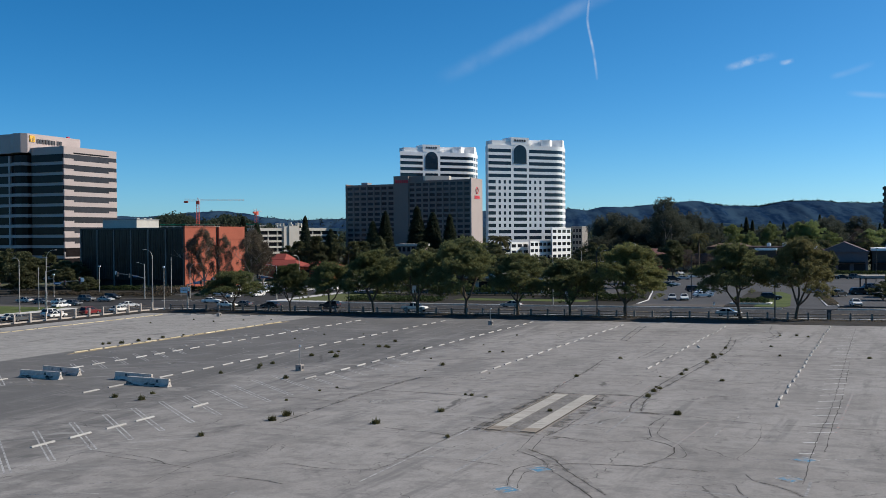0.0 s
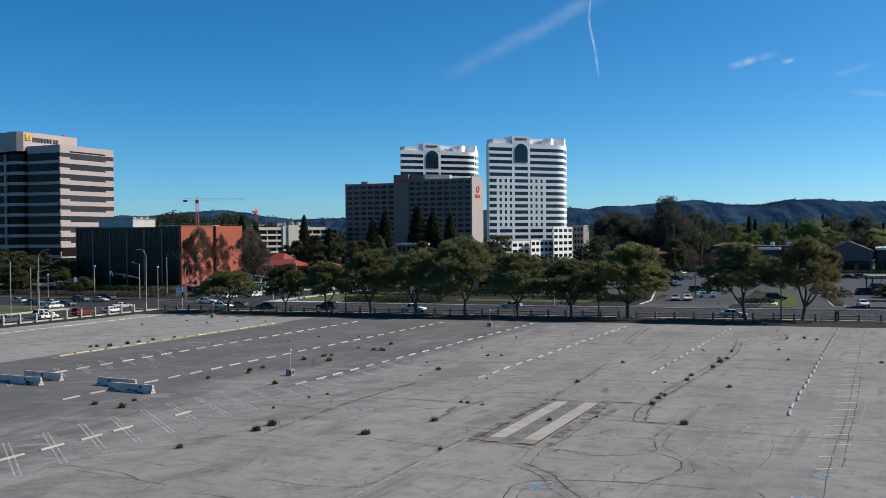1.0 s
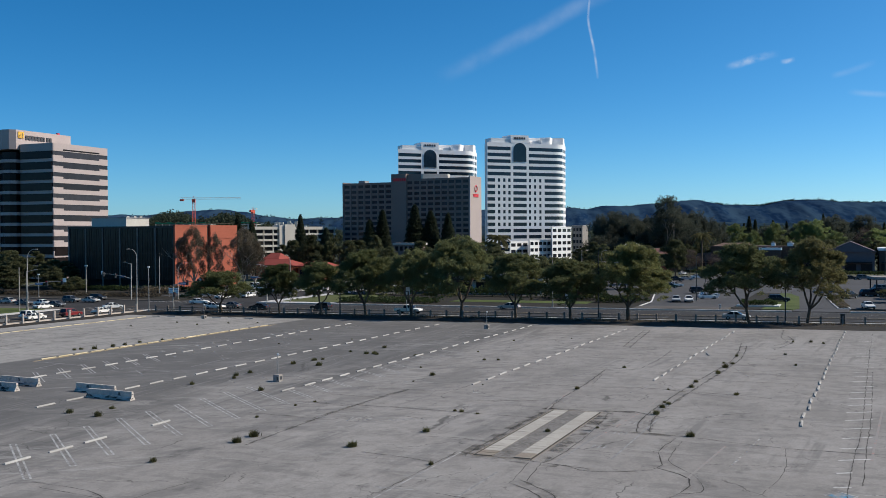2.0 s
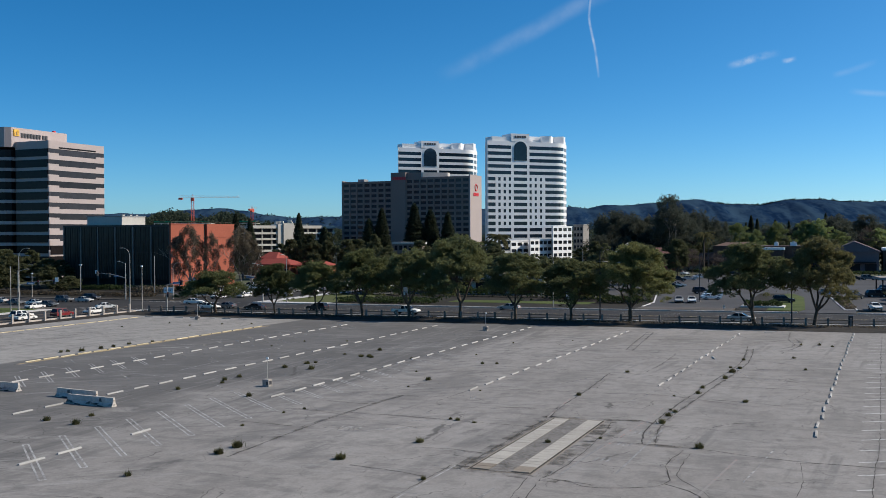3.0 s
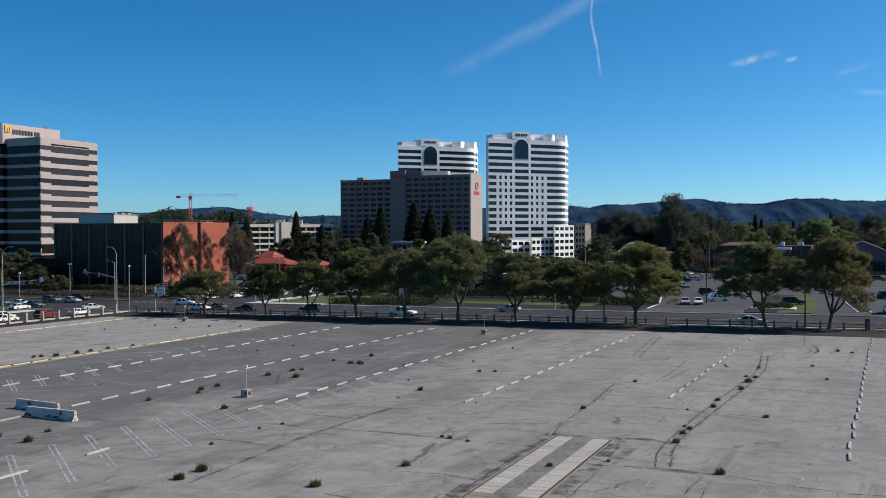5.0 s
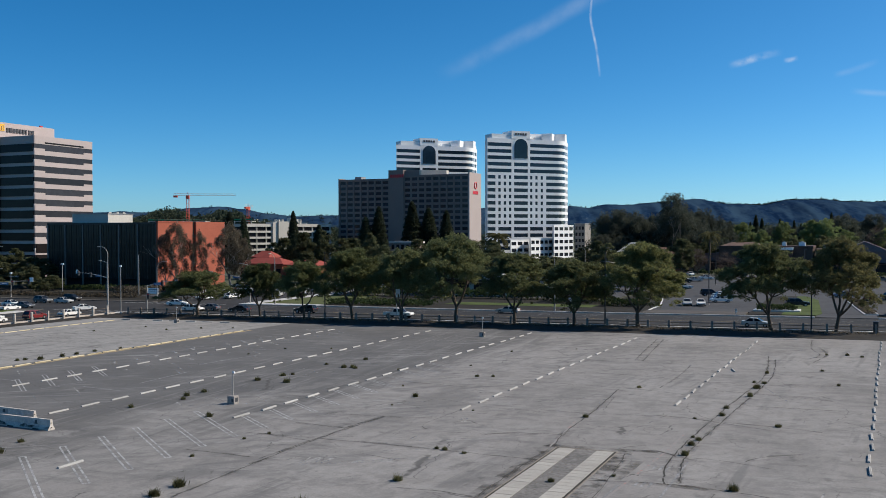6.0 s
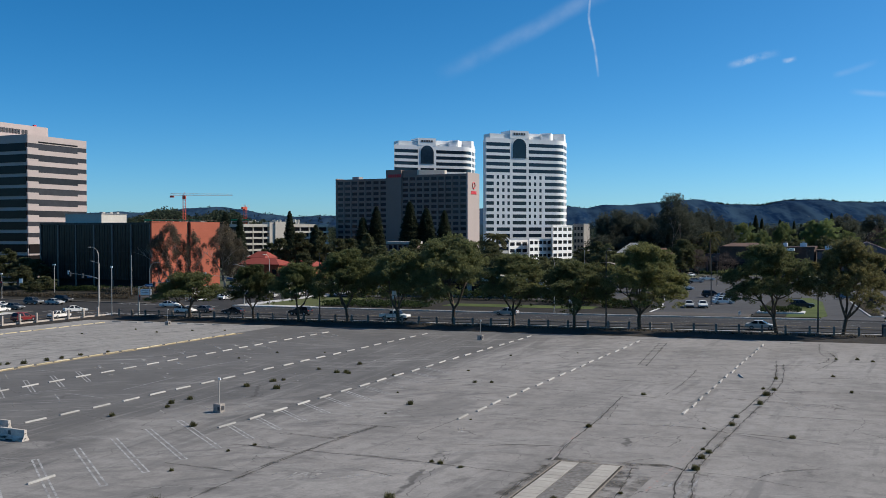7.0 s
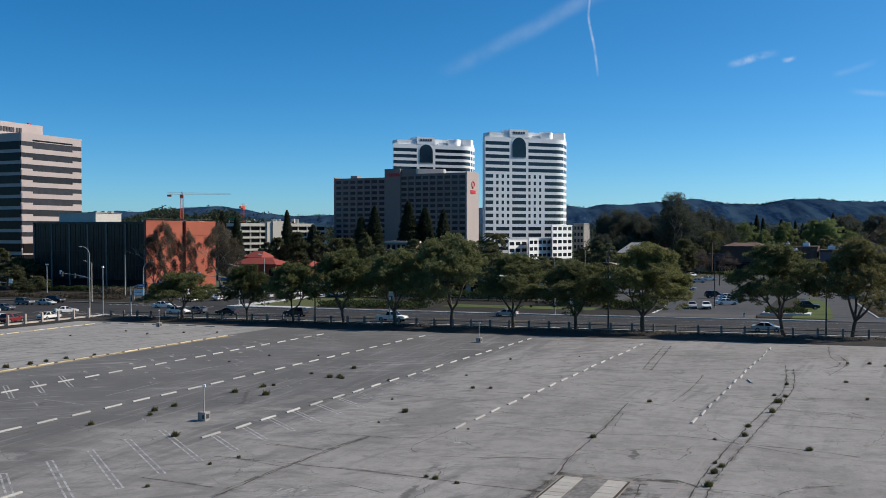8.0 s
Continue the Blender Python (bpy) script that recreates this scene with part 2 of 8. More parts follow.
def hill_material(name, scrub, grass, bare):
    """Hillside: dark scrub in the hollows, paler grass between, a few bare scars, all passed in with a blue haze tint;
    the pattern follows the slope.
    """
    m = bpy.data.materials.new(name)
    m.use_nodes = True
    n, l = m.node_tree.nodes, m.node_tree.links
    b = n["Principled BSDF"]
    b.inputs["Roughness"].default_value, b.inputs["Specular IOR Level"].default_value = 0.95, 0.0
    squeeze = n.new("ShaderNodeMapping"); squeeze.inputs["Scale"].default_value = (1.0, 0.12, 1.6)
    l.new(n.new("ShaderNodeNewGeometry").outputs["Position"], squeeze.inputs["Vector"])
    colour = None
    for size, detail, low, high, to, part_of in ((70.0, 6, 0.40, 0.62, grass, 1.0), (16.0, 5, 0.46, 0.60, grass, 0.55), (26.0, 4, 0.66, 0.72, bare, 0.6)):
        tx = n.new("ShaderNodeTexNoise")
        tx.inputs["Scale"].default_value, tx.inputs["Detail"].default_value, tx.inputs["Roughness"].default_value = 1 / size, detail, 0.6
        l.new(squeeze.outputs[0], tx.inputs["Vector"])
        r = n.new("ShaderNodeMapRange"); r.interpolation_type = "SMOOTHSTEP"
        for key, w in (("From Min", low), ("From Max", high), ("To Max", part_of)):
            r.inputs[key].default_value = w
        l.new(tx.outputs["Fac"], r.inputs["Value"])
        mix = n.new("ShaderNodeMix"); mix.data_type = "RGBA"
        l.new(r.outputs[0], mix.inputs["Factor"])
        mix.inputs["A"].default_value, mix.inputs["B"].default_value = (*scrub, 1), (*to, 1)
        if colour is not None:
            l.new(colour, mix.inputs["A"])
        colour = mix.outputs["Result"]
    l.new(colour, b.inputs["Base Color"])
    return m


def glass_material(name, rgb, rough=0.12, spec=0.28):
    """Dark solar glass of office windows, slightly uneven from pane to pane."""
    return material(name, rgb, rough, 0.25, 6.0, 1.5, 0.0, 0.0, spec, own=0.35)


M = {
    "lot": lot_material(),
    "road": material("road_asphalt", (0.045, 0.044, 0.0435), 0.9, 0.28, 7.0, 0.6, 0.2),
    "far_road": material("car_park_asphalt", (0.078, 0.077, 0.079), 0.9, 0.28, 9.0, 0.8, 0.2),
    "concrete": material("pavement_concrete", (0.48, 0.465, 0.44), 0.85, 0.15, 4.0, 0.4, 0.2),
    "kerb": material("kerb_concrete", (0.58, 0.565, 0.54), 0.85, 0.18, 2.0, 0.3, 0.2),
    "stop": material("wheel_stop_concrete", (0.365, 0.35, 0.328), 0.85, 0.2, 0.9, 0.12, 0.3, own=0.16),
    "stop_yellow": material("yellow_stop_paint", (0.46, 0.36, 0.19), 0.8, 0.3, 1.1, 0.15, 0.3, tint=(0.47, 0.41, 0.29), own=0.2),
    "barrier": material("barrier_concrete", (0.74, 0.66, 0.57), 0.85, 0.5, 0.45, 0.1, 0.4, tint=(0.46, 0.41, 0.36)),
    "post": material("fence_post_concrete", (0.45, 0.39, 0.335), 0.9, 0.2, 0.8, 0.1, 0.3, own=0.12),
    "block": material("weathered_block_concrete", (0.29, 0.262, 0.235), 0.9, 0.3, 0.8, 0.12, 0.3),
    # brownish post concrete, darkened to hold the shade of the avenue trees
    "post_shaded": material("shaded_post_concrete", (0.20, 0.17, 0.145), 0.9, 0.3, 0.8, 0.1, 0.3, own=0.15),
    "rail": material("fence_rail_steel", (0.14, 0.115, 0.09), 0.8, 0.25, 1.0, 0.2),
    # brown earth taken near black; the trees' shadow band is in the colour
    "dirt": material("shade_dark_dirt", (0.030, 0.027, 0.024), 0.95, 0.4, 3.0, 0.35, 0.5, tint=(0.042, 0.037, 0.031)),
    "ground": material("dry_ground", (0.10, 0.095, 0.07), 0.95, 0.35, 20.0, 1.5, 0.4, tint=(0.08, 0.09, 0.05)),
    "lawn": material("lawn", (0.062, 0.092, 0.026), 0.95, 0.3, 5.0, 0.25, 0.6, tint=(0.088, 0.105, 0.035)),
    "bed": material("planting_bed", (0.034, 0.031, 0.025), 0.95, 0.35, 3.0, 0.4, 0.6),
    "slab": material("pale_slab_concrete", (0.39, 0.365, 0.325), 0.9, 0.12, 1.5, 0.2, 0.3, own=0.08),
    "slab_rust": material("brown_slab_concrete", (0.25, 0.215, 0.175), 0.9, 0.2, 1.0, 0.2, 0.3, own=0.1),
    "crack": material("crack_tar", (0.055, 0.052, 0.047), 0.9, 0.4, 1.0, 0.1, 0.3),
    "stain": stain_material("crack_stain", (0.125, 0.117, 0.106), 0.24),
    "washout": stain_material("washed_out_dirt", (0.10, 0.090, 0.076), 0.45),
    "soil": stain_material("soiled_asphalt", (0.14, 0.133, 0.123), 0.2),
    "soot": stain_material("barrier_soot", (0.030, 0.030, 0.032), 0.95),
    "scuff": stain_material("pale_scuff", (0.42, 0.41, 0.39), 0.8),
    "white_paint": paint_material("worn_white_paint", (0.40, 0.395, 0.38), (0.19, 0.185, 0.18), 0.505),
    "faded_paint": paint_material("faded_white_paint", (0.31, 0.305, 0.295), (0.17, 0.168, 0.165), 0.54),
    "yellow_paint": paint_material("worn_yellow_paint", (0.42, 0.30, 0.13), (0.185, 0.16, 0.125), 0.50),
    "tick_paint": paint_material("pale_stall_paint", (0.50, 0.49, 0.47), (0.27, 0.262, 0.25), 0.46),
    "blue_paint": paint_material("worn_blue_paint", (0.055, 0.22, 0.36), (0.235, 0.225, 0.21), 0.50),
    "red_paint": paint_material("worn_red_paint", (0.34, 0.17, 0.14), (0.23, 0.212, 0.198), 0.60),
    "white_wall": material("white_facade_panels", (0.82, 0.815, 0.80), 0.6, 0.05, 12.0, 1.0, own=0.02),
    "pink_stone": material("pink_granite_panels", (0.44, 0.36, 0.335), 0.6, 0.08, 8.0, 0.7, own=0.03),
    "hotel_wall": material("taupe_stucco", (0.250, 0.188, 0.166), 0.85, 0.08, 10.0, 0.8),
    # same taupe stucco, lightened to carry the sun on the end wall
    "hotel_side_lit": material("sunlit_taupe_stucco", (0.42, 0.35, 0.325), 0.85, 0.07, 10.0, 0.8),
    "glass_hotel": glass_material("grey_hotel_glass", (0.030, 0.032, 0.040), 0.15, 0.2),
    "net_green": material("green_site_netting", (0.03, 0.24, 0.13), 0.8, 0.25, 6.0, 0.8),
    "crane_pale": material("pale_crane_paint", (0.52, 0.45, 0.40), 0.6, 0.25, 5.0, 0.8),
    "verge": material("grey_brown_verge_paving", (0.105, 0.096, 0.086), 0.95, 0.3, 5.0, 0.5, 0.3),
    "lawn_dry": material("dry_lawn", (0.115, 0.115, 0.05), 0.95, 0.3, 4.0, 0.3, 0.5, tint=(0.08, 0.095, 0.036)),
    "red_brick": material("red_brick_wall", (0.34, 0.10, 0.062), 0.85, 0.15, 6.0, 0.5, 0.2),
    "red_tile": material("red_clay_roof", (0.27, 0.066, 0.052), 0.8, 0.2, 3.0, 0.4, 0.3),
    "glass": glass_material("dark_glass", (0.012, 0.016, 0.022)),
    "glass_tower": glass_material("navy_tower_glass", (0.010, 0.024, 0.040), 0.1, 0.4),
    "glass_blue": glass_material("blue_grey_glass", (0.034, 0.033, 0.038), 0.18, 0.14),
    "glass_black": glass_material("black_curtain_glass", (0.040, 0.036, 0.033), 0.12, 0.16),
    # darker window glass, with the shade of the fronts in its colour
    "glass_shaded": glass_material("shaded_front_glass", (0.018, 0.0145, 0.0145), 0.14, 0.08),
    "mullion": material("dark_metal_mullion", (0.040, 0.036, 0.034), 0.5, 0.15, 3.0, 0.5, metal=0.4),
    "mullion_pale": material("grey_metal_mullion", (0.25, 0.215, 0.19), 0.8, 0.15, 3.0, 0.5),
    "roof_grey": material("flat_roof_membrane", (0.30, 0.30, 0.30), 0.9, 0.2, 6.0, 0.8),
    "cream": material("cream_stucco", (0.55, 0.51, 0.44), 0.85, 0.12, 5.0, 0.6),
    "garage": material("garage_concrete", (0.52, 0.485, 0.43), 0.85, 0.1, 6.0, 0.6),
    "brown_wall": material("brown_brick_wall", (0.095, 0.066, 0.056), 0.85, 0.2, 5.0, 0.6, 0.2),
    "mauve_wall": material("mauve_grey_wall", (0.185, 0.140, 0.146), 0.85, 0.12, 8.0, 0.7),
    "roof_mauve": material("mauve_grey_shingle", (0.15, 0.122, 0.130), 0.9, 0.2, 4.0, 0.5),
    # near-black; puts the shade of decks, recesses and undersides into colour
    "shade_black": material("deck_shade", (0.03, 0.03, 0.032), 0.9, 0.2, 4.0, 0.5),
    "sign_red": material("red_sign_panel", (0.62, 0.04, 0.05), 0.5, 0.08, 3.0, 0.4),
    "sign_dark": material("dark_sign_letters", (0.05, 0.05, 0.055), 0.5, 0.1, 3.0, 0.4),
    "sign_gold": material("gold_sign_panel", (0.75, 0.42, 0.05), 0.5, 0.1, 3.0, 0.4),
    "steel": material("galvanised_steel", (0.40, 0.37, 0.33), 0.6, 0.15, 2.0, 0.3, metal=0.1, own=0.1),
    "dark_steel": material("dark_painted_steel", (0.035, 0.037, 0.04), 0.5, 0.2, 2.0, 0.3, metal=0.2),
    "crane_red": material("red_crane_paint", (0.60, 0.10, 0.06), 0.6, 0.1, 3.0, 0.5),
    "bark": material("grey_brown_bark", (0.11, 0.085, 0.065), 0.95, 0.35, 0.8, 0.12, 0.6),
    "pale_bark": material("pale_bark", (0.30, 0.26, 0.22), 0.95, 0.3, 1.2, 0.2, 0.5),
    "olive": leaf_material("olive_elm_leaves", (0.103, 0.120, 0.052), (0.268, 0.276, 0.121)),
    "elm": leaf_material("elm_leaves", (0.096, 0.113, 0.043), (0.280, 0.270, 0.108)),
    "elm_rust": leaf_material("turning_elm_leaves", (0.112, 0.110, 0.048), (0.300, 0.268, 0.115)),
    "elm_dark": leaf_material("shaded_elm_leaves", (0.064, 0.082, 0.034), (0.198, 0.205, 0.085)),
    "dark_leaf": leaf_material("dark_leaves", (0.058, 0.067, 0.034), (0.142, 0.144, 0.071)),
    "euc_leaf": leaf_material("eucalyptus_leaves", (0.046, 0.056, 0.044), (0.108, 0.116, 0.086)),
    "mauve_leaf": leaf_material("bare_mauve_twigs", (0.060, 0.048, 0.044), (0.110, 0.085, 0.075)),
    "brown_roof": material("brown_flat_roof", (0.14, 0.090, 0.072), 0.9, 0.2, 6.0, 0.7),
    "red_roof_dull": material("dull_red_roof", (0.22, 0.115, 0.095), 0.9, 0.2, 4.0, 0.6),
    "bright_leaf": leaf_material("bright_green_leaves", (0.122, 0.158, 0.058), (0.255, 0.292, 0.118)),
    "rust_leaf": leaf_material("rusty_leaves", (0.082, 0.070, 0.050), (0.172, 0.140, 0.100)),
    "conifer": leaf_material("conifer_needles", (0.027, 0.036, 0.023), (0.064, 0.076, 0.044)),
    "palm_leaf": leaf_material("palm_fronds", (0.110, 0.108, 0.050), (0.225, 0.200, 0.096)),
    "weed": leaf_material("weed_blades", (0.048, 0.053, 0.024), (0.160, 0.150, 0.070)),
    "hedge": leaf_material("hedge_leaves", (0.022, 0.036, 0.014), (0.054, 0.074, 0.026)),
    # blue distance haze is mixed into the hill and hill-tree colours
    "hill": hill_material("hazy_chaparral_hill", (0.009, 0.026, 0.062), (0.030, 0.060, 0.098), (0.075, 0.095, 0.11)),
    "hill_green": hill_material("hazy_green_hill", (0.010, 0.024, 0.044), (0.035, 0.060, 0.078), (0.08, 0.10, 0.10)),
    "hill_leaf": leaf_material("hazy_hill_tree_leaves", (0.016, 0.032, 0.036), (0.038, 0.062, 0.060)),
    "gap_asphalt": material("dirty_gap_asphalt", (0.18, 0.170, 0.158), 0.9, 0.5, 1.2, 0.25, 0.3),
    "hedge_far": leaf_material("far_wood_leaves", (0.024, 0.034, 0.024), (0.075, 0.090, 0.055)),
}


# ---- building blocks ----
def bx(bm, x0, x1, y0, y1, z0, z1):
    """A box, added to a bmesh."""
    v = [bm.verts.new((x, y, z)) for z in (z0, z1) for x, y in ((x0, y0), (x1, y0), (x1, y1), (x0, y1))]
    for f in ((3, 2, 1, 0), (4, 5, 6, 7), (0, 1, 5, 4), (1, 2, 6, 5), (2, 3, 7, 6), (3, 0, 4, 7)):
        bm.faces.new([v[i] for i in f])
    return v


def prism(bm, outline, z0, z1):
    """A closed outline of (x, y), counter-clockwise, raised from z0 to z1."""
    low = [bm.verts.new((x, y, z0)) for x, y in outline]
    top = [bm.verts.new((x, y, z1)) for x, y in outline]
    bm.faces.new(low[::-1]); bm.faces.new(top)
    for i in range(len(low)):
        j = (i + 1) % len(low)
        bm.faces.new((low[i], low[j], top[j], top[i]))


def tube(bm, a, b, r0, r1, n=8, cap=True):
    """A tapered rod from a to b."""
    a, b = Vector(a), Vector(b)
    turn = (b - a).to_track_quat("Z", "Y").to_matrix()
    rings = []
    for p, r in ((a, r0), (b, r1)):
        rings.append([bm.verts.new(p + turn @ Vector((r * math.cos(2 * math.pi * k / n), r * math.sin(2 * math.pi * k / n), 0))) for k in range(n)])
    for k in range(n):
        j = (k + 1) % n
        bm.faces.new((rings[0][k], rings[0][j], rings[1][j], rings[1][k]))
    if cap:
        bm.faces.new(rings[0][::-1]); bm.faces.new(rings[1])


def link(name, bm, mat, smooth=False):
    me = bpy.data.meshes.new(name)
    bm.to_mesh(me)
    bm.free()
    me.materials.append(mat)
    if smooth:
        me.shade_smooth()
    return new(name, me)


def part(name, bm, mat, parent, label="", smooth=False):
    ob = link(name, bm, mat, smooth)
    ob.parent = parent
    return tagged(ob, label)


def same(name, me, parent, m=None):
    """Another piece on a mesh that exists already."""
    ob = new(name, me)
    ob.parent = parent
    if m is not None:
        ob.matrix_basis = m
    return ob


def thing(name, m, label, category, group="", kind=""):
    ob = new(name)
    ob.matrix_basis = m
    return tagged(ob, label, category, group, kind)


def box_part(name, mat, parent, x0, x1, y0, y1, z0, z1, label=""):
    bm = bmesh.new()
    bx(bm, x0, x1, y0, y1, z0, z1)
    return part(name, bm, mat, parent, label)


def sheet(name, outline, h, mat, label, category, deep=0.3, kind="structure", parent=None):
    """A paved area given by its outline in (s, q), counter-clockwise, lying h above the falling ground, with a skirt."""
    bm = bmesh.new()
    bm.faces.new([bm.verts.new((*plan(s, q), 0)) for s, q in outline])
    for co, no in (((-120, 0, 0), (1, 0, 0)), ((90, 0, 0), (1, 0, 0)), ((0, 215, 0), (0, 1, 0))):
        bmesh.ops.bisect_plane(bm, geom=bm.verts[:] + bm.edges[:] + bm.faces[:], plane_co=co, plane_no=no)
    for v in bm.verts:
        v.co.z = gz(v.co.x, v.co.y) + h
    bmesh.ops.recalc_face_normals(bm, faces=bm.faces[:])
    if bm.faces[:][0].normal.z < 0:
        bmesh.ops.reverse_faces(bm, faces=bm.faces[:])
    if deep:
        rim = bmesh.ops.extrude_edge_only(bm, edges=[e for e in bm.edges if e.is_boundary])
        for v in rim["geom"]:
            if isinstance(v, bmesh.types.BMVert):
                v.co.z -= deep
    ob = link(name, bm, mat)
    ob.parent = parent
    return tagged(ob, label, category, kind=kind) if not parent else ob


def rect(s0, s1, q0, q1):
    return [(s0, q0), (s1, q0), (s1, q1), (s0, q1)]


def strip(bm, pts, wide, h):
    """A flat ribbon along points of (s, q), h above the ground."""
    left, right = [], []
    for i, (s, q) in enumerate(pts):
        a, b = pts[max(i - 1, 0)], pts[min(i + 1, len(pts) - 1)]
        ds, dq = b[0] - a[0], b[1] - a[1]
        k = math.hypot(ds, dq) or 1
        w = wide / 2 if not callable(wide) else wide(i) / 2
        left.append(bm.verts.new(spot(s - dq / k * w, q + ds / k * w, h)))
        right.append(bm.verts.new(spot(s + dq / k * w, q - ds / k * w, h)))
    for i in range(len(pts) - 1):
        bm.faces.new((right[i], right[i + 1], left[i + 1], left[i]))


# ---- ground, lot, roads ----
bm = bmesh.new()
xs, ys = (-4900, -1200, -120, 90, 1200, 4900), (-2500, -300, 0, 215, 900, 4900)
grid = [[bm.verts.new((x, y, gz(x, y) - 0.4)) for x in xs] for y in ys]
for j in range(len(ys) - 1):
    for i in range(len(xs) - 1):
        bm.faces.new((grid[j][i], grid[j][i + 1], grid[j + 1][i + 1], grid[j + 1][i]))
tagged(link("ground", bm, M["ground"]), "dry earth and rough grass round the streets", "ground", kind="structure")

sheet("parking_lot", rect(-143, 90, -70, 163.5), 0.0, M["lot"], "empty cracked grey asphalt parking lot", "parking lot")
sheet("planting_strip", rect(-148.6, 90, 163.5, 176.6), 0.03, M["dirt"], "bare brown earth strip along the lot fence, darkened as tree shade", "planting strip")
sheet("planting_strip", rect(-148.6, -143, 60, 163.5), 0.03, M["dirt"], "bare brown earth strip beside the street", "planting strip")
sheet("road", rect(-420, 260, 177.0, 203.5), -0.12, M["road"], "wide grey asphalt avenue", "road")
sheet("road", rect(-172, -150.0, -60, 177.0), -0.121, M["road"], "asphalt side street beside the lot", "road")
sheet("road", rect(-164, -139, 203.5, 420), -0.121, M["road"], "asphalt side street leading away from the avenue", "road")
sheet("kerb", rect(-149, 260, 176.55, 177.0), 0.05, M["kerb"], "pale concrete kerb along the avenue", "kerb")
sheet("kerb", rect(-150, -148.6, 40, 176.55), 0.05, M["kerb"], "pale concrete kerb along the side street", "kerb")
sheet("pavement", rect(-138.9, -118, 203.9, 207.2), 0.04, M["concrete"], "pale concrete pavement at the corner of the avenue", "pavement")
sheet("pavement", rect(-118, -13.5, 203.9, 206.0), 0.04, M["verge"], "grey-brown pavement along the avenue", "pavement")
sheet("kerb", rect(-138.9, -13.5, 203.5, 203.9), 0.06, M["kerb"], "pale concrete kerb on the far side of the avenue", "kerb")
sheet("pavement", rect(-3, 260, 203.9, 207.2), 0.04, M["verge"], "grey-brown pavement along the avenue", "pavement")
sheet("kerb", rect(-3, 260, 203.5, 203.9), 0.06, M["kerb"], "pale concrete kerb on the far side of the avenue", "kerb")
sheet("pavement", rect(-420, -164, 203.5, 205.2), 0.04, M["verge"], "pale concrete pavement at the crossing", "pavement")
sheet("pavement", rect(-420, -172, 172.4, 177.0), 0.04, M["verge"], "pale concrete corner pavement across the side street", "pavement")
sheet("pavement", rect(-175, -172, -60, 172.4), 0.04, M["concrete"], "pale concrete pavement across the side street", "pavement")
sheet("pavement", rect(-138.9, -135, 207.2, 330), 0.04, M["concrete"], "pale concrete pavement along the side street", "pavement")
sheet("lawn", rect(-420, -175.2, 60, 172.2), 0.05, M["lawn"], "mown green lawn across the side street", "lawn")
sheet("planting_bed", rect(-118, -58, 206.1, 216), 0.03, M["bed"], "dark mulched planting bed behind the pavement", "planting bed")
sheet("lawn", rect(-134.8, -118, 207.3, 236), 0.06, M["lawn_dry"], "sunlit dry yellow-green lawn at the corner", "lawn")
sheet("planting_bed", rect(-118, -92, 216, 240), 0.03, M["bed"], "dark mulched ground under the trees", "planting bed")
sheet("lawn", rect(-92, -58, 216, 223), 0.06, M["lawn"], "strip of mown green lawn behind the planting bed", "lawn")
sheet("planting_bed", rect(-92, -58, 223, 240), 0.03, M["bed"], "dark mulched ground behind the lawn", "planting bed")
sheet("planting_bed", rect(-58, -26, 206.1, 213), 0.06, M["verge"], "dry planted verge between pavement and car park", "verge")
sheet("lawn", [(-19.5, 207.3), (-13.5, 207.3), (-12.5, 212), (-14.5, 250), (-17.5, 262), (-19.5, 262)], 0.08, M["lawn"], "green lawn island with pale kerb in the car park", "lawn")
sheet("kerb", [(-5.3, 212.5), (-2.8, 212.5), (-6.4, 253), (-8.9, 253)], 0.1, M["kerb"], "pale concrete kerb round a shrub island", "kerb")
sheet("planting_bed", [(-5.0, 212.9), (-3.1, 212.9), (-6.7, 252.6), (-8.6, 252.6)], 0.13, M["bed"], "brown mulched shrub island in the car park", "planting bed")
sheet("planting_bed", rect(-25.5, -19.6, 207.3, 262), 0.08, M["bed"], "dark planted bed on the car park island", "planting bed")
sheet("planting_bed", [(-57.9, 206.2), (-45.5, 206.2), (-45.5, 226), (-51.5, 262), (-55.0, 300), (-57.9, 300)], 0.09, M["bed"], "dark planted strip beside the car park", "planting bed")
sheet("kerb", [(-45.5, 213), (-45.2, 213), (-45.2, 226.2), (-51.2, 262), (-54.7, 300), (-55.0, 300), (-51.5, 262), (-45.5, 226)], 0.12, M["kerb"], "pale concrete kerb beside the car park", "kerb")
sheet("car_park", rect(-57.8, 120, 213, 374), -0.02, M["far_road"], "grey asphalt car park in front of the shops", "car park")
sheet("car_park", rect(-13.4, -3.1, 203.6, 213), -0.03, M["far_road"], "asphalt driveway into the car park", "driveway")
sheet("planting_bed", rect(-420, -164.5, 205.3, 246), 0.05, M["bed"], "dark planting bed before the glass building", "planting bed")
sheet("car_park", rect(-182, -164.6, 219, 270), 0.09, M["far_road"], "small asphalt car park beside the brick wall", "car park")
sheet("car_park", rect(-134.8, -60, 240, 330), -0.02, M["far_road"], "asphalt car park behind the lawn", "car park")

# lane lines of the avenue
for q, mat, name in ((190.1, "yellow_paint", "lane_line"), (190.6, "yellow_paint", "lane_line"), (180.4, "white_paint", "lane_line"), (200.4, "white_paint", "lane_line")):
    bm = bmesh.new()
    strip(bm, [(s, q) for s in range(-138, 201, 20)], 0.14, -0.112)
    tagged(link(name, bm, M[mat]), "worn painted line along the avenue", "road marking", kind="structure")
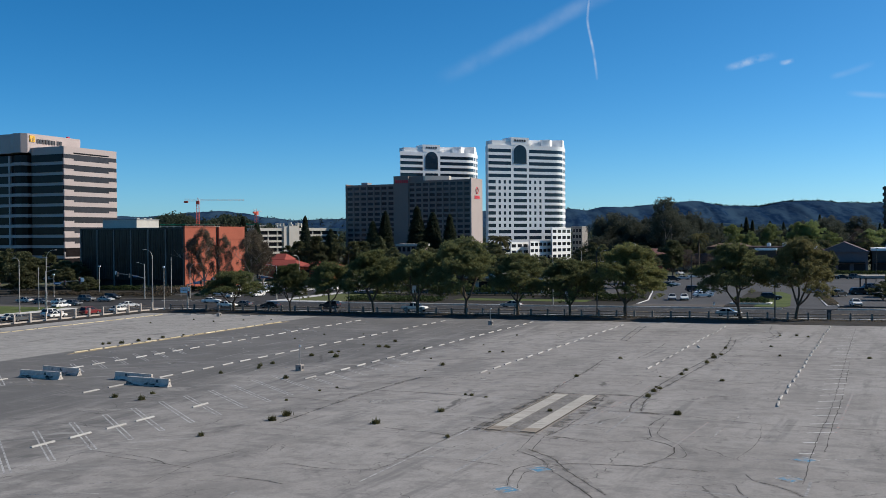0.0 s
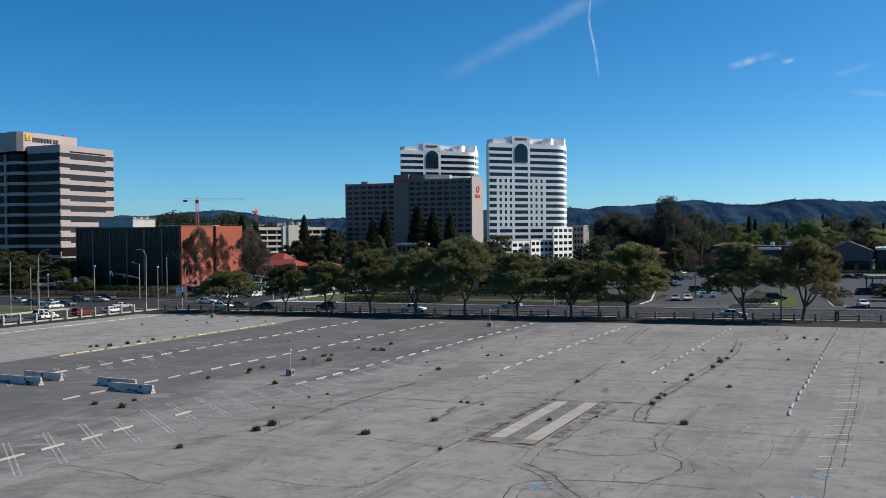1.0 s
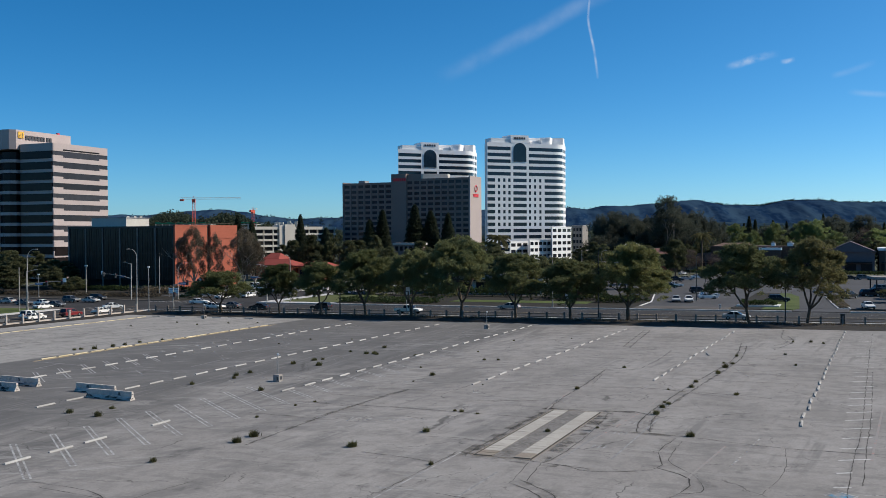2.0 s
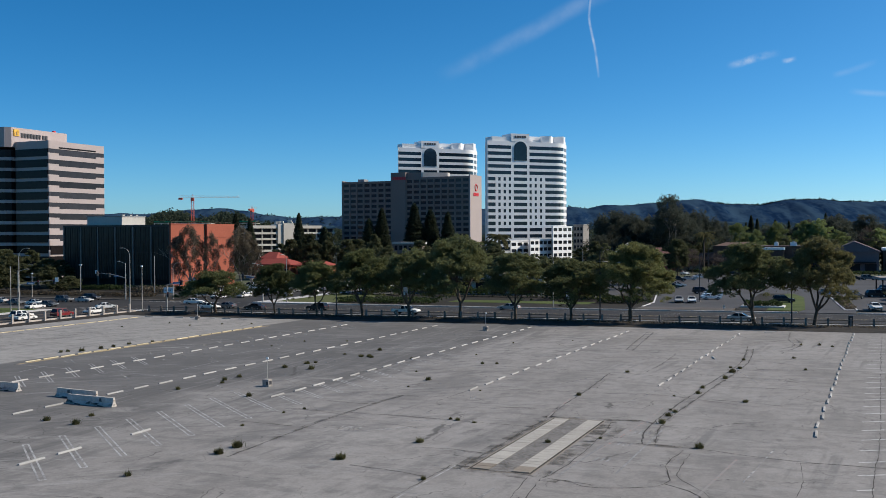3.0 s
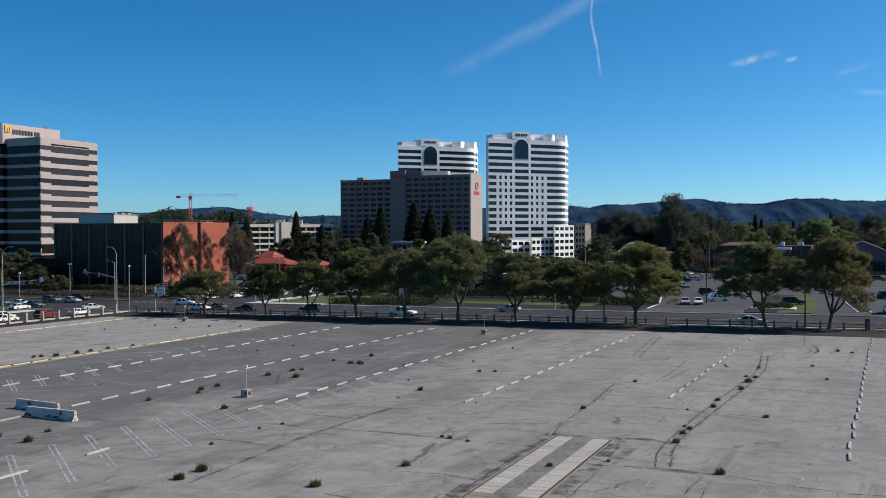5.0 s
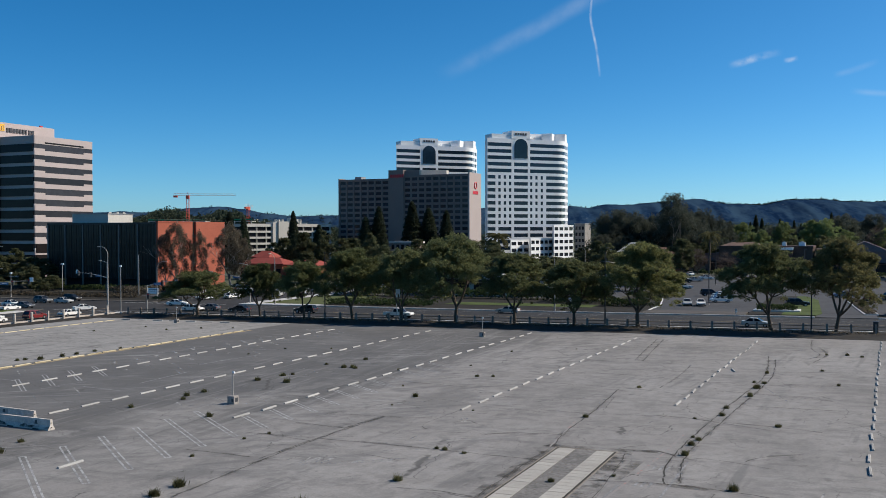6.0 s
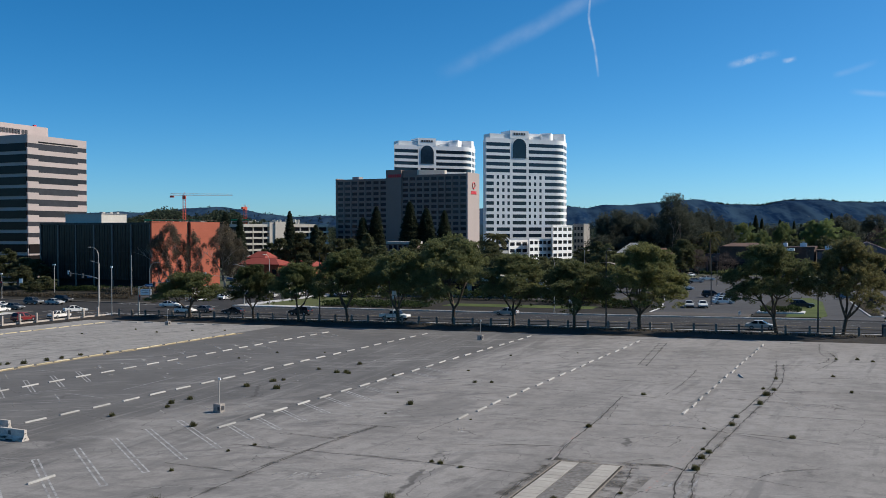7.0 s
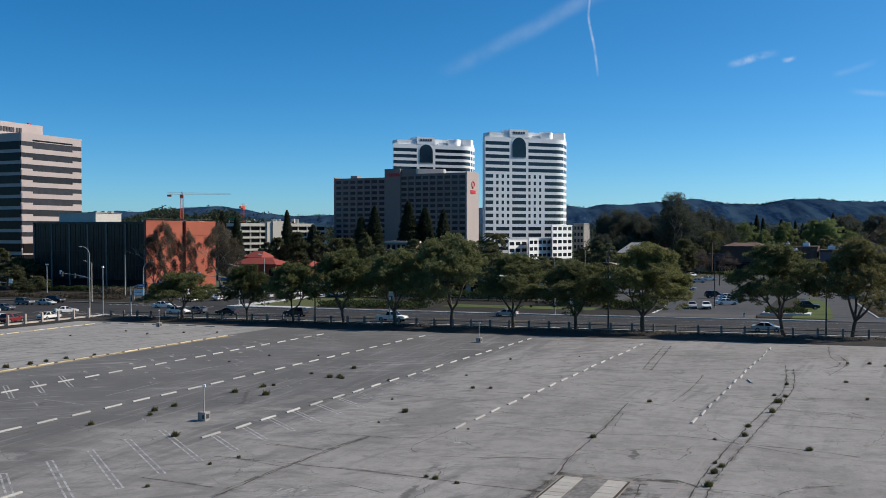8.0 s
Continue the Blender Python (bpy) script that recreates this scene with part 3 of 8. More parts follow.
for q in (183.7, 187.0, 193.7, 197.0):
    bm = bmesh.new()
    for s in range(-136, 120, 9):
        strip(bm, [(s, q), (s + 3, q)], 0.12, -0.112)
    tagged(link("lane_line", bm, M["white_paint"]), "dashed white lane line", "road marking", kind="structure")
for q0 in (174.2, 206.0):
    bm = bmesh.new()
    for s in range(-170, -140, 2):
        strip(bm, [(s, q0 + 3.4), (s, q0 + 6.0)] if q0 < 180 else [(s, q0 - 5.8), (s, q0 - 3.2)], 0.5, -0.112)
    tagged(link("crosswalk", bm, M["white_paint"]), "worn white crosswalk bars", "road marking", kind="structure")


# ---- hills and sky ----
def ridge(name, base_y, heights, mat, label, seed, rough):
    """A long ridge of hills; heights: (x, z) of its crest."""
    bm = bmesh.new()
    rows = []
    x0, x1 = heights[0][0], heights[-1][0]
    steps = 620
    for i in range(steps + 1):
        x = x0 + (x1 - x0) * i / steps
        k = max(j for j in range(len(heights) - 1) if heights[j][0] <= x + 1e-6)
        (xa, za), (xb, zb) = heights[k], heights[k + 1]
        f = (x - xa) / (xb - xa)
        f = f * f * (3 - 2 * f)
        z = za + (zb - za) * f
        col = []
        for j in range(9):
            g = j / 8
            n = noise.fractal(Vector((x / 160, j * 0.8, seed)), 0.9, 2.1, 5)
            n2 = noise.noise(Vector((x / 26, j * 1.7, seed + 5))) + 0.9 * abs(noise.noise(Vector((x / 9, j * 2.3, seed + 9))))
            zz = -6 + (z + 6) * (1 - (1 - g) ** 1.6) + rough * n * (0.35 + 0.5 * g if j < 6 else 0.16) * (1.7 if 1 < j < 6 else 1) + n2 * rough * (0.17 if j < 6 else 0.07)
            # spurs and ravines run down the slope
            spur = abs(noise.noise(Vector((x / 75 + 0.6 * noise.noise(Vector((x / 200, g * 2, seed))), g * 0.7, seed + 3)))) + 0.5 * abs(noise.noise(Vector((x / 28, g * 1.1, seed + 4))))
            zz -= 48 * spur * g * (1 - g) * (1.0 if z > 60 else 0.5)
            col.append(bm.verts.new((x + n * 8, base_y + 520 * g + 50 * n * (1 - g), zz)))
        rows.append(col)
    for i in range(steps):
        for j in range(8):
            bm.faces.new((rows[i][j], rows[i + 1][j], rows[i + 1][j + 1], rows[i][j + 1]))
    return tagged(link(name, bm, mat, True), label, "hill", kind="structure")


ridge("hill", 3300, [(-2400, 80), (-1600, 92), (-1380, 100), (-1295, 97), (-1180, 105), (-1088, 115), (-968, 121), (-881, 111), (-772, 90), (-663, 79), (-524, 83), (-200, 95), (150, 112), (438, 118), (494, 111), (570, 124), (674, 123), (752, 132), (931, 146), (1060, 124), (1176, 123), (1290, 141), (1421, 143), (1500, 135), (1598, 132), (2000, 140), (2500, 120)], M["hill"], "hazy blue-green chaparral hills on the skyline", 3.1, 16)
ridge("hill", 2500, [(-1900, 34), (-1250, 38), (-900, 42), (-760, 52), (-640, 57), (-520, 50), (-420, 38), (-250, 40), (300, 40), (600, 44), (800, 47), (1000, 43), (1300, 46), (1900, 40)], M["hill_green"], "lower green hills tinted with blue haze and scattered with houses", 8.4, 12)


def cloud_material(name, strength, size):
    m = bpy.data.materials.new(name)
    m.use_nodes = True
    n, l = m.node_tree.nodes, m.node_tree.links
    n.remove(n["Principled BSDF"])
    uv = n.new("ShaderNodeUVMap")
    sep = n.new("ShaderNodeSeparateXYZ"); l.new(uv.outputs[0], sep.inputs[0])
    t = n.new("ShaderNodeTexNoise"); t.inputs["Scale"].default_value, t.inputs["Detail"].default_value = 1 / size, 5
    l.new(n.new("ShaderNodeNewGeometry").outputs["Position"], t.inputs["Vector"])
    v = n.new("ShaderNodeMath"); v.operation = "PINGPONG"; v.inputs[1].default_value = 0.5
    l.new(sep.outputs[1], v.inputs[0])
    edge = n.new("ShaderNodeMapRange"); edge.interpolation_type = "SMOOTHSTEP"; edge.inputs["From Max"].default_value = 0.5
    l.new(v.outputs[0], edge.inputs["Value"])
    r = n.new("ShaderNodeMapRange"); r.inputs["From Min"].default_value, r.inputs["From Max"].default_value = 0.25, 0.7
    l.new(t.outputs["Fac"], r.inputs["Value"])
    mul = n.new("ShaderNodeMath"); mul.operation = "MULTIPLY"
    l.new(edge.outputs[0], mul.inputs[0]); l.new(r.outputs[0], mul.inputs[1])
    ends = n.new("ShaderNodeMapRange"); ends.interpolation_type = "SMOOTHSTEP"; ends.inputs["From Max"].default_value = 0.45
    u = n.new("ShaderNodeMath"); u.operation = "PINGPONG"; u.inputs[1].default_value = 0.5
    l.new(sep.outputs[0], u.inputs[0]); l.new(u.outputs[0], ends.inputs["Value"])
    mul2 = n.new("ShaderNodeMath"); mul2.operation = "MULTIPLY"
    l.new(mul.outputs[0], mul2.inputs[0]); l.new(ends.outputs[0], mul2.inputs[1])
    mul3 = n.new("ShaderNodeMath"); mul3.operation = "MULTIPLY"; mul3.inputs[1].default_value = strength
    l.new(mul2.outputs[0], mul3.inputs[0])
    em = n.new("ShaderNodeEmission"); em.inputs["Color"].default_value, em.inputs["Strength"].default_value = (0.80, 0.88, 1.0, 1), 0.8
    ms, tr = n.new("ShaderNodeMixShader"), n.new("ShaderNodeBsdfTransparent")
    l.new(mul3.outputs[0], ms.inputs[0]); l.new(tr.outputs[0], ms.inputs[1]); l.new(em.outputs[0], ms.inputs[2])
    l.new(ms.outputs[0], n["Material Output"].inputs["Surface"])
    return m


def wisp(name, pts, wide, mat, label):
    """A thin high cloud along (x, z) points, far off."""
    bm = bmesh.new()
    uv = bm.loops.layers.uv.new("uv")
    pts = [Vector((x, 0, z)) for x, z in pts]
    fine = []
    for i in range(len(pts) - 1):
        p0, p1, p2, p3 = pts[max(i - 1, 0)], pts[i], pts[i + 1], pts[min(i + 2, len(pts) - 1)]
        for k in range(8):
            t = k / 8
            fine.append(0.5 * (2 * p1 + (p2 - p0) * t + (2 * p0 - 5 * p1 + 4 * p2 - p3) * t * t + (3 * p1 - p0 - 3 * p2 + p3) * t ** 3))
    fine.append(pts[-1])
    rows = []
    for i, p in enumerate(fine):
        d = (fine[min(i + 1, len(fine) - 1)] - fine[max(i - 1, 0)]).normalized()
        side = Vector((-d.z, 0, d.x)) * wide / 2
        rows.append([bm.verts.new((p + side * k) + Vector((0, 4200, 0))) for k in (-1, 0, 1)])
    for i in range(len(rows) - 1):
        for k in range(2):
            f = bm.faces.new((rows[i][k], rows[i + 1][k], rows[i + 1][k + 1], rows[i][k + 1]))
            for loop, (u, v) in zip(f.loops, ((i, k), (i + 1, k), (i + 1, k + 1), (i, k + 1))):
                loop[uv].uv = (u / (len(rows) - 1), v / 2)
    ob = link(name, bm, mat)
    ob.visible_shadow = False
    return tagged(ob, label, "cloud", kind="structure")


contrail = cloud_material("contrail", 0.6, 60)
haze_streak = cloud_material("cirrus", 0.17, 140)
puff = cloud_material("small_cloud", 0.5, 40)
KY = 4200 / 4700
wisp("cloud", [(x * KY, 13.8 + (z - 13.8) * KY) for x, z in ((640, 1330), (634, 1168), (628, 1058), (655, 919), (671, 800), (672, 770))], 17, contrail, "thin white aircraft trail in a blue sky")
wisp("cloud", [(x * KY, 13.8 + (z - 13.8) * KY) for x, z in ((-130, 770), (-41, 815), (294, 978), (545, 1114), (767, 1220), (950, 1330))], 105, haze_streak, "soft faint white streak in a blue sky")
wisp("cloud", [(x * KY, 13.8 + (z - 13.8) * KY) for x, z in ((1290, 825), (1360, 840), (1450, 868), (1570, 895))], 46, puff, "small ragged white cloud")
wisp("cloud", [(x * KY, 13.8 + (z - 13.8) * KY) for x, z in ((1560, 848), (1600, 852), (1640, 864))], 30, puff, "tiny ragged white cloud")
wisp("cloud", [(x * KY, 13.8 + (z - 13.8) * KY) for x, z in ((1800, 775), (1900, 800), (2040, 850))], 40, haze_streak, "faint wisp of white cloud")
wisp("cloud", [(x * KY, 13.8 + (z - 13.8) * KY) for x, z in ((1880, 700), (2000, 690), (2200, 680))], 40, haze_streak, "faint wisp of white cloud")


# ---- office towers ----
def rounded(x0, x1, y0, y1, radii, steps=7):
    """A rectangle's outline with rounded corners (front left, front right, back right, back left)."""
    out = []
    for (cx, cy, a0), r in zip(((x0, y0, 180), (x1, y0, 270), (x1, y1, 0), (x0, y1, 90)), radii):
        if not r:
            out.append((cx, cy))
            continue
        mx, my = cx + (r if cx == x0 else -r), cy + (r if cy == y0 else -r)
        for k in range(steps + 1):
            a = radians(a0 + 90 * k / steps)
            out.append((mx + r * math.cos(a), my + r * math.sin(a)))
    return out


def ring(name, outline, z0, z1, mat, parent, label=""):
    bm = bmesh.new()
    prism(bm, outline, z0, z1)
    return part(name, bm, mat, parent, label)


def inset(outline, d):
    """An outline moved inwards by d."""
    out, n = [], len(outline)
    for i in range(n):
        p, o, k = Vector(outline[i - 1]), Vector(outline[i]), Vector(outline[(i + 1) % n])
        a, b = (o - p).normalized(), (k - o).normalized()
        na, nb = Vector((-a.y, a.x)), Vector((-b.y, b.x))
        m = (na + nb).normalized()
        out.append(tuple(o + m * d / max(0.3, m.dot(na))))
    return out


FRONT = radians(25)


def white_tower(x, y, label):
    """A tower whose long front ends in a rounded corner and a short flank."""
    t = thing("office_tower", pose(x, y, gz(x, y)), label, "office tower", "twin white towers")
    W, step = 57.0, 3.96
    u, v = Vector((math.cos(FRONT), math.sin(FRONT))), Vector((-math.sin(FRONT), math.cos(FRONT)))
    f = u * (W - 8)
    centre = f + v * 10
    wall = [(0, 0), tuple(f)]
    for k in range(1, 9):
        a = FRONT - math.pi / 2 + radians(49) * k / 8
        wall.append((centre.x + 10 * math.cos(a), centre.y + 10 * math.sin(a)))
    flank = Vector((math.cos(FRONT + radians(49)), math.sin(FRONT + radians(49))))
    e = Vector(wall[-1]) + flank * 11
    wall += [tuple(e), (e.x - 14, e.y + 16), (e.x - 40, e.y + 12), (-1.0, 16)]
    pane = inset(wall, 0.14)
    wm, gm = M["white_wall"], M["glass_tower"]
    top = 72.6
    turn_front = Matrix.Rotation(FRONT, 4, "Z")
    turn_flank = Matrix.Translation((wall[9][0], wall[9][1], 0)) @ Matrix.Rotation(FRONT + radians(49), 4, "Z")

    def turned(name, m, x0, x1, y0, y1, z0, z1, mat, label=""):
        bm = bmesh.new()
        bx(bm, x0, x1, y0, y1, z0, z1)
        bmesh.ops.transform(bm, matrix=m, verts=bm.verts[:])
        return part(name, bm, mat, t, label)

    for k in range(19):
        z = top - (k + 1) * step
        ring("spandrel", wall, z + 2.18, z + step, wm, t)
        ring("glazing", pane, z - 0.02, z + 2.2, gm, t, "dark ribbon window")
        if k < 3:
            piers = [(16.6, 29.6)]
        elif k < 5:
            piers = [(16.6, 18.4), (28.0, 29.6)]
        elif k < 13:
            piers = [(5.6, 7.5), (9.2, 11.2), (12.9, 14.8), (16.5, 18.4), (28.0, 29.6), (31.2, 33.3), (34.9, 37.1), (38.7, 41.0)]
        else:
            piers = [(5.6, 7.5), (16.5, 18.4), (28.0, 29.6), (38.7, 41.0)]
        for a, b in piers:
            turned("pier", turn_front, a, b, 0.012, 0.6, z, z + 2.18, wm)
        for a, b in ((0.4, 1.8), (4.6, 5.8), (8.6, 9.8)) if k < 5 else ((0.2, 0.8), (1.7, 2.3), (3.2, 3.8), (4.7, 5.3), (6.2, 6.8), (7.7, 8.3), (9.2, 9.8)):
            turned("pier", turn_flank, a, b, 0.012, 0.6, z, z + 2.18, wm)
    ring("parapet", wall, top, top + 0.9, wm, t)
    ring("side_wall", [(0.02, 0.25), (0.5, 0.25), (-0.5, 16.0), (-1.06, 16.0)], 0, top, wm, t)
    for x0, x1, y0, y1, h in ((3.4, 16.6, 0.7, 9.5, 3.6), (16.6, 29.4, -0.14, 12, 5.8), (29.4, 44, 7.0, 16, 5.2), (44.2, 47.5, 5.5, 12, 5.0)):
        turned("crown_block", turn_front, x0, x1, y0, y1, top + 0.9, top + h, wm)
    turned("crown_step", turn_front, 2.2, 6.0, 1.6, 6.0, top + 0.9, top + 2.0, wm)
    for x0, x1, y0, y1, h in ((2.6, 8.8, 0.4, 8, 5.9), (9.0, 10.9, 0.5, 7, 3.0), (-6.5, 2.4, 7.0, 14, 5.6)):
        turned("crown_block", turn_flank, x0, x1, y0, y1, top + 0.9, top + h, wm)
    # angular bays that rise behind the parapet and catch the sun on one side
    for x, d, h in ((33.0, 0.4, 2.5), (40.2, 1.6, 4.4)):
        bm = bmesh.new()
        prism(bm, [(x, d + 1.2), (x + 4.4, d - 0.4), (x + 7.0, d + 6.4), (x + 1.4, d + 7.4)], top + 0.9, top + h)
        bmesh.ops.transform(bm, matrix=turn_front, verts=bm.verts[:])
        part("crown_bay", bm, wm, t)
    outline = [(18.5, top - 10.9), (27.7, top - 10.9)] + [(23.1 + 4.6 * math.cos(radians(a)), top - 3.6 + 4.6 * math.sin(radians(a))) for a in range(0, 181, 12)]
    for grow, depth, name, mat in ((0.7, -0.12, "arch_surround", wm), (0.0, -0.28, "arched_window", M["glass_tower"])):
        bm = bmesh.new()
        o = [(x + grow * (1 if x > 23.1 else -1), z + (grow if z > top - 6 else 0)) for x, z in outline]
        front = [bm.verts.new((x, depth, z)) for x, z in o]
        back = [bm.verts.new((x, 0.6, z)) for x, z in o]
        bm.faces.new(front)
        for i in range(len(o)):
            j = (i + 1) % len(o)
            bm.faces.new((front[i], back[i], back[j], front[j]))
        bmesh.ops.recalc_face_normals(bm, faces=bm.faces[:])
        bmesh.ops.transform(bm, matrix=turn_front, verts=bm.verts[:])
        part(name, bm, mat, t)
    for k in range(5):
        turned("sign_bar", turn_front, 19.0 + k * 1.7, 20.2 + k * 1.7, -0.32, -0.15, top + 3.2, top + 4.5, M["sign_dark"])
    return t


tower = white_tower(16.4, 597.5, "white banded office tower with dark ribbon windows and an arched window")
copy_thing(tower, pose(-41.5, 636.0, gz(-41.5, 636)))
# low white wings at the tower's foot, facing the sun
def white_wing(x, y, length, depth, tall, cols, label):
    """A wing whose front runs off at an angle; its windows are punched squares."""
    t = thing("office_building", pose(x, y, gz(x, y)), label, "office building", "white wings at the tower")
    a = radians(52)
    c, s = math.cos(a), math.sin(a)
    ring("wall", [(0, 0), (length * c, length * s), (length * c, length * s + depth), (0, depth)], 0, tall - 0.5, M["white_wall"], t)
    ring("parapet", [(-0.15, -0.2), (length * c + 0.15, length * s - 0.2), (length * c + 0.15, length * s + depth), (-0.15, depth)], tall - 0.5, tall, M["white_wall"], t)
    turn = Matrix.Rotation(a, 4, "Z")
    for r in range(int(tall / 3.86)):
        for k in range(cols):
            cx, z = (k + 0.5) * length / cols, tall - 3.1 - r * 3.86
            w = length / cols * 0.34
            for name, mat, g, d in (("window_frame", M["mullion"], 0.12, 0.03), ("window", M["glass"], 0.0, 0.06)):
                bm = bmesh.new()
                bx(bm, cx - w - g, cx + w + g, -d, 0.2, z - g, z + 1.75 + g)
                bmesh.ops.transform(bm, matrix=turn, verts=bm.verts[:])
                part(name, bm, mat, t)
    return t


white_wing(55.6, 586.0, 22.0, 9.0, 20.1, 4, "white stepped office wing with square dark windows")
white_wing(41.2, 576.0, 23.3, 9.0, 12.3, 5, "low white office wing with square dark windows")
white_wing(29.4, 574.0, 19.0, 9.0, 11.6, 3, "low white entrance wing beside the tower")

# ---- pink banded office building ----
pink = thing("office_building", at(-285.0, 280.7), "pink granite office block with dark ribbon windows", "office building")
step = 4.12
PT = 53.3
wing, wing_glass = rounded(-17, 0, 0, 29.3, (0, 0.6, 0.2, 0)), [(-17, 0.14), (-0.14, 0.14), (-0.14, 29.24), (-17, 29.24)]
mass = [(-70, 33), (-70, -1), (-50, -2.5), (-40, -4.5), (-36, -2.0), (-26, -2.0), (-22, -4.0), (-19, -3.4), (-17.2, -1.6), (-17.2, 25.6), (-17.7, 27.0), (-19.0, 27.6), (-40, 33)]
mass_glass = [(-69.5, 32.5), (-69.5, -0.4), (-50, -1.9), (-40, -3.9), (-36, -1.4), (-26, -1.4), (-22, -3.4), (-19.4, -2.8), (-17.8, -1.3), (-17.8, 25.4), (-18.2, 26.4), (-19.2, 27.0), (-40, 32.4)]
low_wing, low_glass = rounded(-17, 0, 0, 21, (0, 0.6, 0.6, 0)), [(-17, 0.14), (-0.14, 0.14), (-0.14, 20.7), (-17, 20.7)]
ring("parapet", wing, PT - 3.0, PT, M["pink_stone"], pink)
ring("parapet", mass, PT - 2.0, PT + 5.7, M["pink_stone"], pink)
box_part("parapet_slot", M["glass_shaded"], pink, -0.5, 0.012, 5.2, 24.6, PT - 2.75, PT - 2.15, "dark slot below the parapet")
for y in (9.0, 13.0, 17.0, 21.0):
    box_part("slot_mullion", M["mullion"], pink, -0.4, 0.03, y - 0.06, y + 0.06, PT - 2.75, PT - 2.15)
box_part("aviation_light", M["sign_red"], pink, -19.6, -18.8, 21.0, 22.2, PT + 5.7, PT + 6.5, "small red rooftop light")
for k in range(12):
    z = PT - 3.0 - (k + 1) * step
    o, g = (wing, wing_glass) if k < 7 else (low_wing, low_glass)
    ring("glazing", g, z + 1.7, z + step + 0.02, M["glass_blue"], pink, "blue-grey ribbon window")
    ring("spandrel", o, z, z + 1.72, M["pink_stone"], pink)
    end = o[2][1] if k < 7 else 21
    for y0, y1, h in ((-0.01, 5.2, 0.75), (24.6, 29.31, 0.75)) if k < 7 else ((-0.01, 5.2, 0.75),):
        box_part("spandrel_step", M["pink_stone"], pink, -0.9, 0.02, y0, y1, z + 1.72, z + 1.72 + h)
    ring("glazing", mass_glass, z + 1.18, z + step + 0.02, M["glass_shaded"], pink, "dark ribbon window")
    ring("spandrel", mass, z, z + 1.2, M["pink_stone"], pink)
    box_part("spandrel_step", M["pink_stone"], pink, -3.4, 0.015, -0.02, 0.9, z + 1.72, z + 2.5)
    box_part("mullion", M["pink_stone"], pink, -27.0, -26.2, -2.3, -1.2, z + 1.2, z + step)
    box_part("mullion", M["pink_stone"], pink, -37.0, -36.2, -2.6, -1.4, z + 1.2, z + step)
bm = bmesh.new()
bx(bm, -17.2, -16.9, -0.7, 2.0, PT + 2.5, PT + 5.0)
part("sign_square", bm, M["sign_gold"], pink, "gold square sign panel")
bm = bmesh.new()
for k in range(3):
    bx(bm, -16.92, -16.86, -0.4 + 0.8 * k, -0.15 + 0.8 * k, PT + 2.7, PT + 3.6 + 0.5 * k)
part("sign_stripe", bm, M["sign_dark"], pink, "dark stripes on the gold panel")
for k in range(9):
    y = 3.0 + k * 1.5
    box_part("sign_bar", M["sign_dark"], pink, -17.2, -16.95, y, y + (0.55 if k == 6 else 1.05), PT + 2.1, PT + 3.8)
# sheets over glass and stone paint shade on the front and lowest floors
for k in range(12):
    z = PT - 3.0 - (k + 1) * step
    box_part("front_glazing", M["glass_shaded"], pink, -16.9, -0.5, -0.22, 0.0, z + 1.2, z + step - 0.05, "dark window front in shade")
    if k > 8:
        box_part("front_glazing", M["glass_shaded"], pink, -0.05, 0.2, 0.6, 20.6, z + 0.75, z + step - 0.05)

# ---- dark glass and red brick building ----
red = thing("office_building", at(-203.2, 251.2), "dark glass office block with a red brick end wall", "office building")
RT = 20.2
box_part("core", M["glass_black"], red, -44.8, -0.35, 0.4, 33.0, 2.6, RT - 0.6, "black glass curtain wall")
# recessed ground floor, its shade given by a near-black colour
box_part("ground_floor_shade", M["shade_black"], red, -43.5, -1.0, 2.2, 32.5, -0.5, 2.6)
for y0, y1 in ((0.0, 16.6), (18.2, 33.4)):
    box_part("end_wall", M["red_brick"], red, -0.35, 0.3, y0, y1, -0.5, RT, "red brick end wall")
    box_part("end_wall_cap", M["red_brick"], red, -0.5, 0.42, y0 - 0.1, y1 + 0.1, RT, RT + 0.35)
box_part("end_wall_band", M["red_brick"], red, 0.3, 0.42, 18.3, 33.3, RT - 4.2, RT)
# shadow in the gap between the walls, as a near-black slab
box_part("wall_recess", M["shade_black"], red, -2.2, -1.6, 16.4, 18.4, -0.5, RT - 0.5, "recess between two brick walls, coloured near-black as shade")
for k in range(12):
    y = 1.0 + k * 2.85
    box_part("roof_rail_post", M["rail"], red, -0.3, -0.2, y - 0.05, y + 0.05, RT + 0.3, RT + 1.0)
box_part("roof_rail", M["rail"], red, -0.3, -0.2, 1.0, 32.4, RT + 0.94, RT + 1.0)
box_part("roof_edge", M["mullion"], red, -45.0, -0.5, 0.1, 33.2, RT - 0.6, RT)
for k in range(7):
    x = -44.8 + k * 7.4
    box_part("column", M["mullion_pale"], red, x - 0.16, x + 0.16, 0.05, 0.5, -0.5, RT - 0.6)
for k in range(43):
    x = -44.8 + 0.62 + k * 1.03
    box_part("mullion", M["mullion"], red, x - 0.05, x + 0.05, 0.28, 0.42, 2.6, RT - 0.6)
for z in (2.6, 6.9, 11.2, 15.5):
    box_part("transom", M["glass_black"], red, -44.8, -0.4, 0.30, 0.44, z, z + 0.22)
box_part("penthouse", M["garage"], red, -43.0, -27.7, 9.0, 20.5, RT, RT + 3.0, "white rooftop plant room")
box_part("penthouse_roof", M["roof_grey"], red, -43.2, -27.5, 8.8, 20.7, RT + 3.0, RT + 3.2)
for y in (11.5, 15.0, 18.0):
    box_part("vent", M["steel"], red, -31.0, -29.6, y, y + 1.2, RT + 3.2, RT + 3.7)

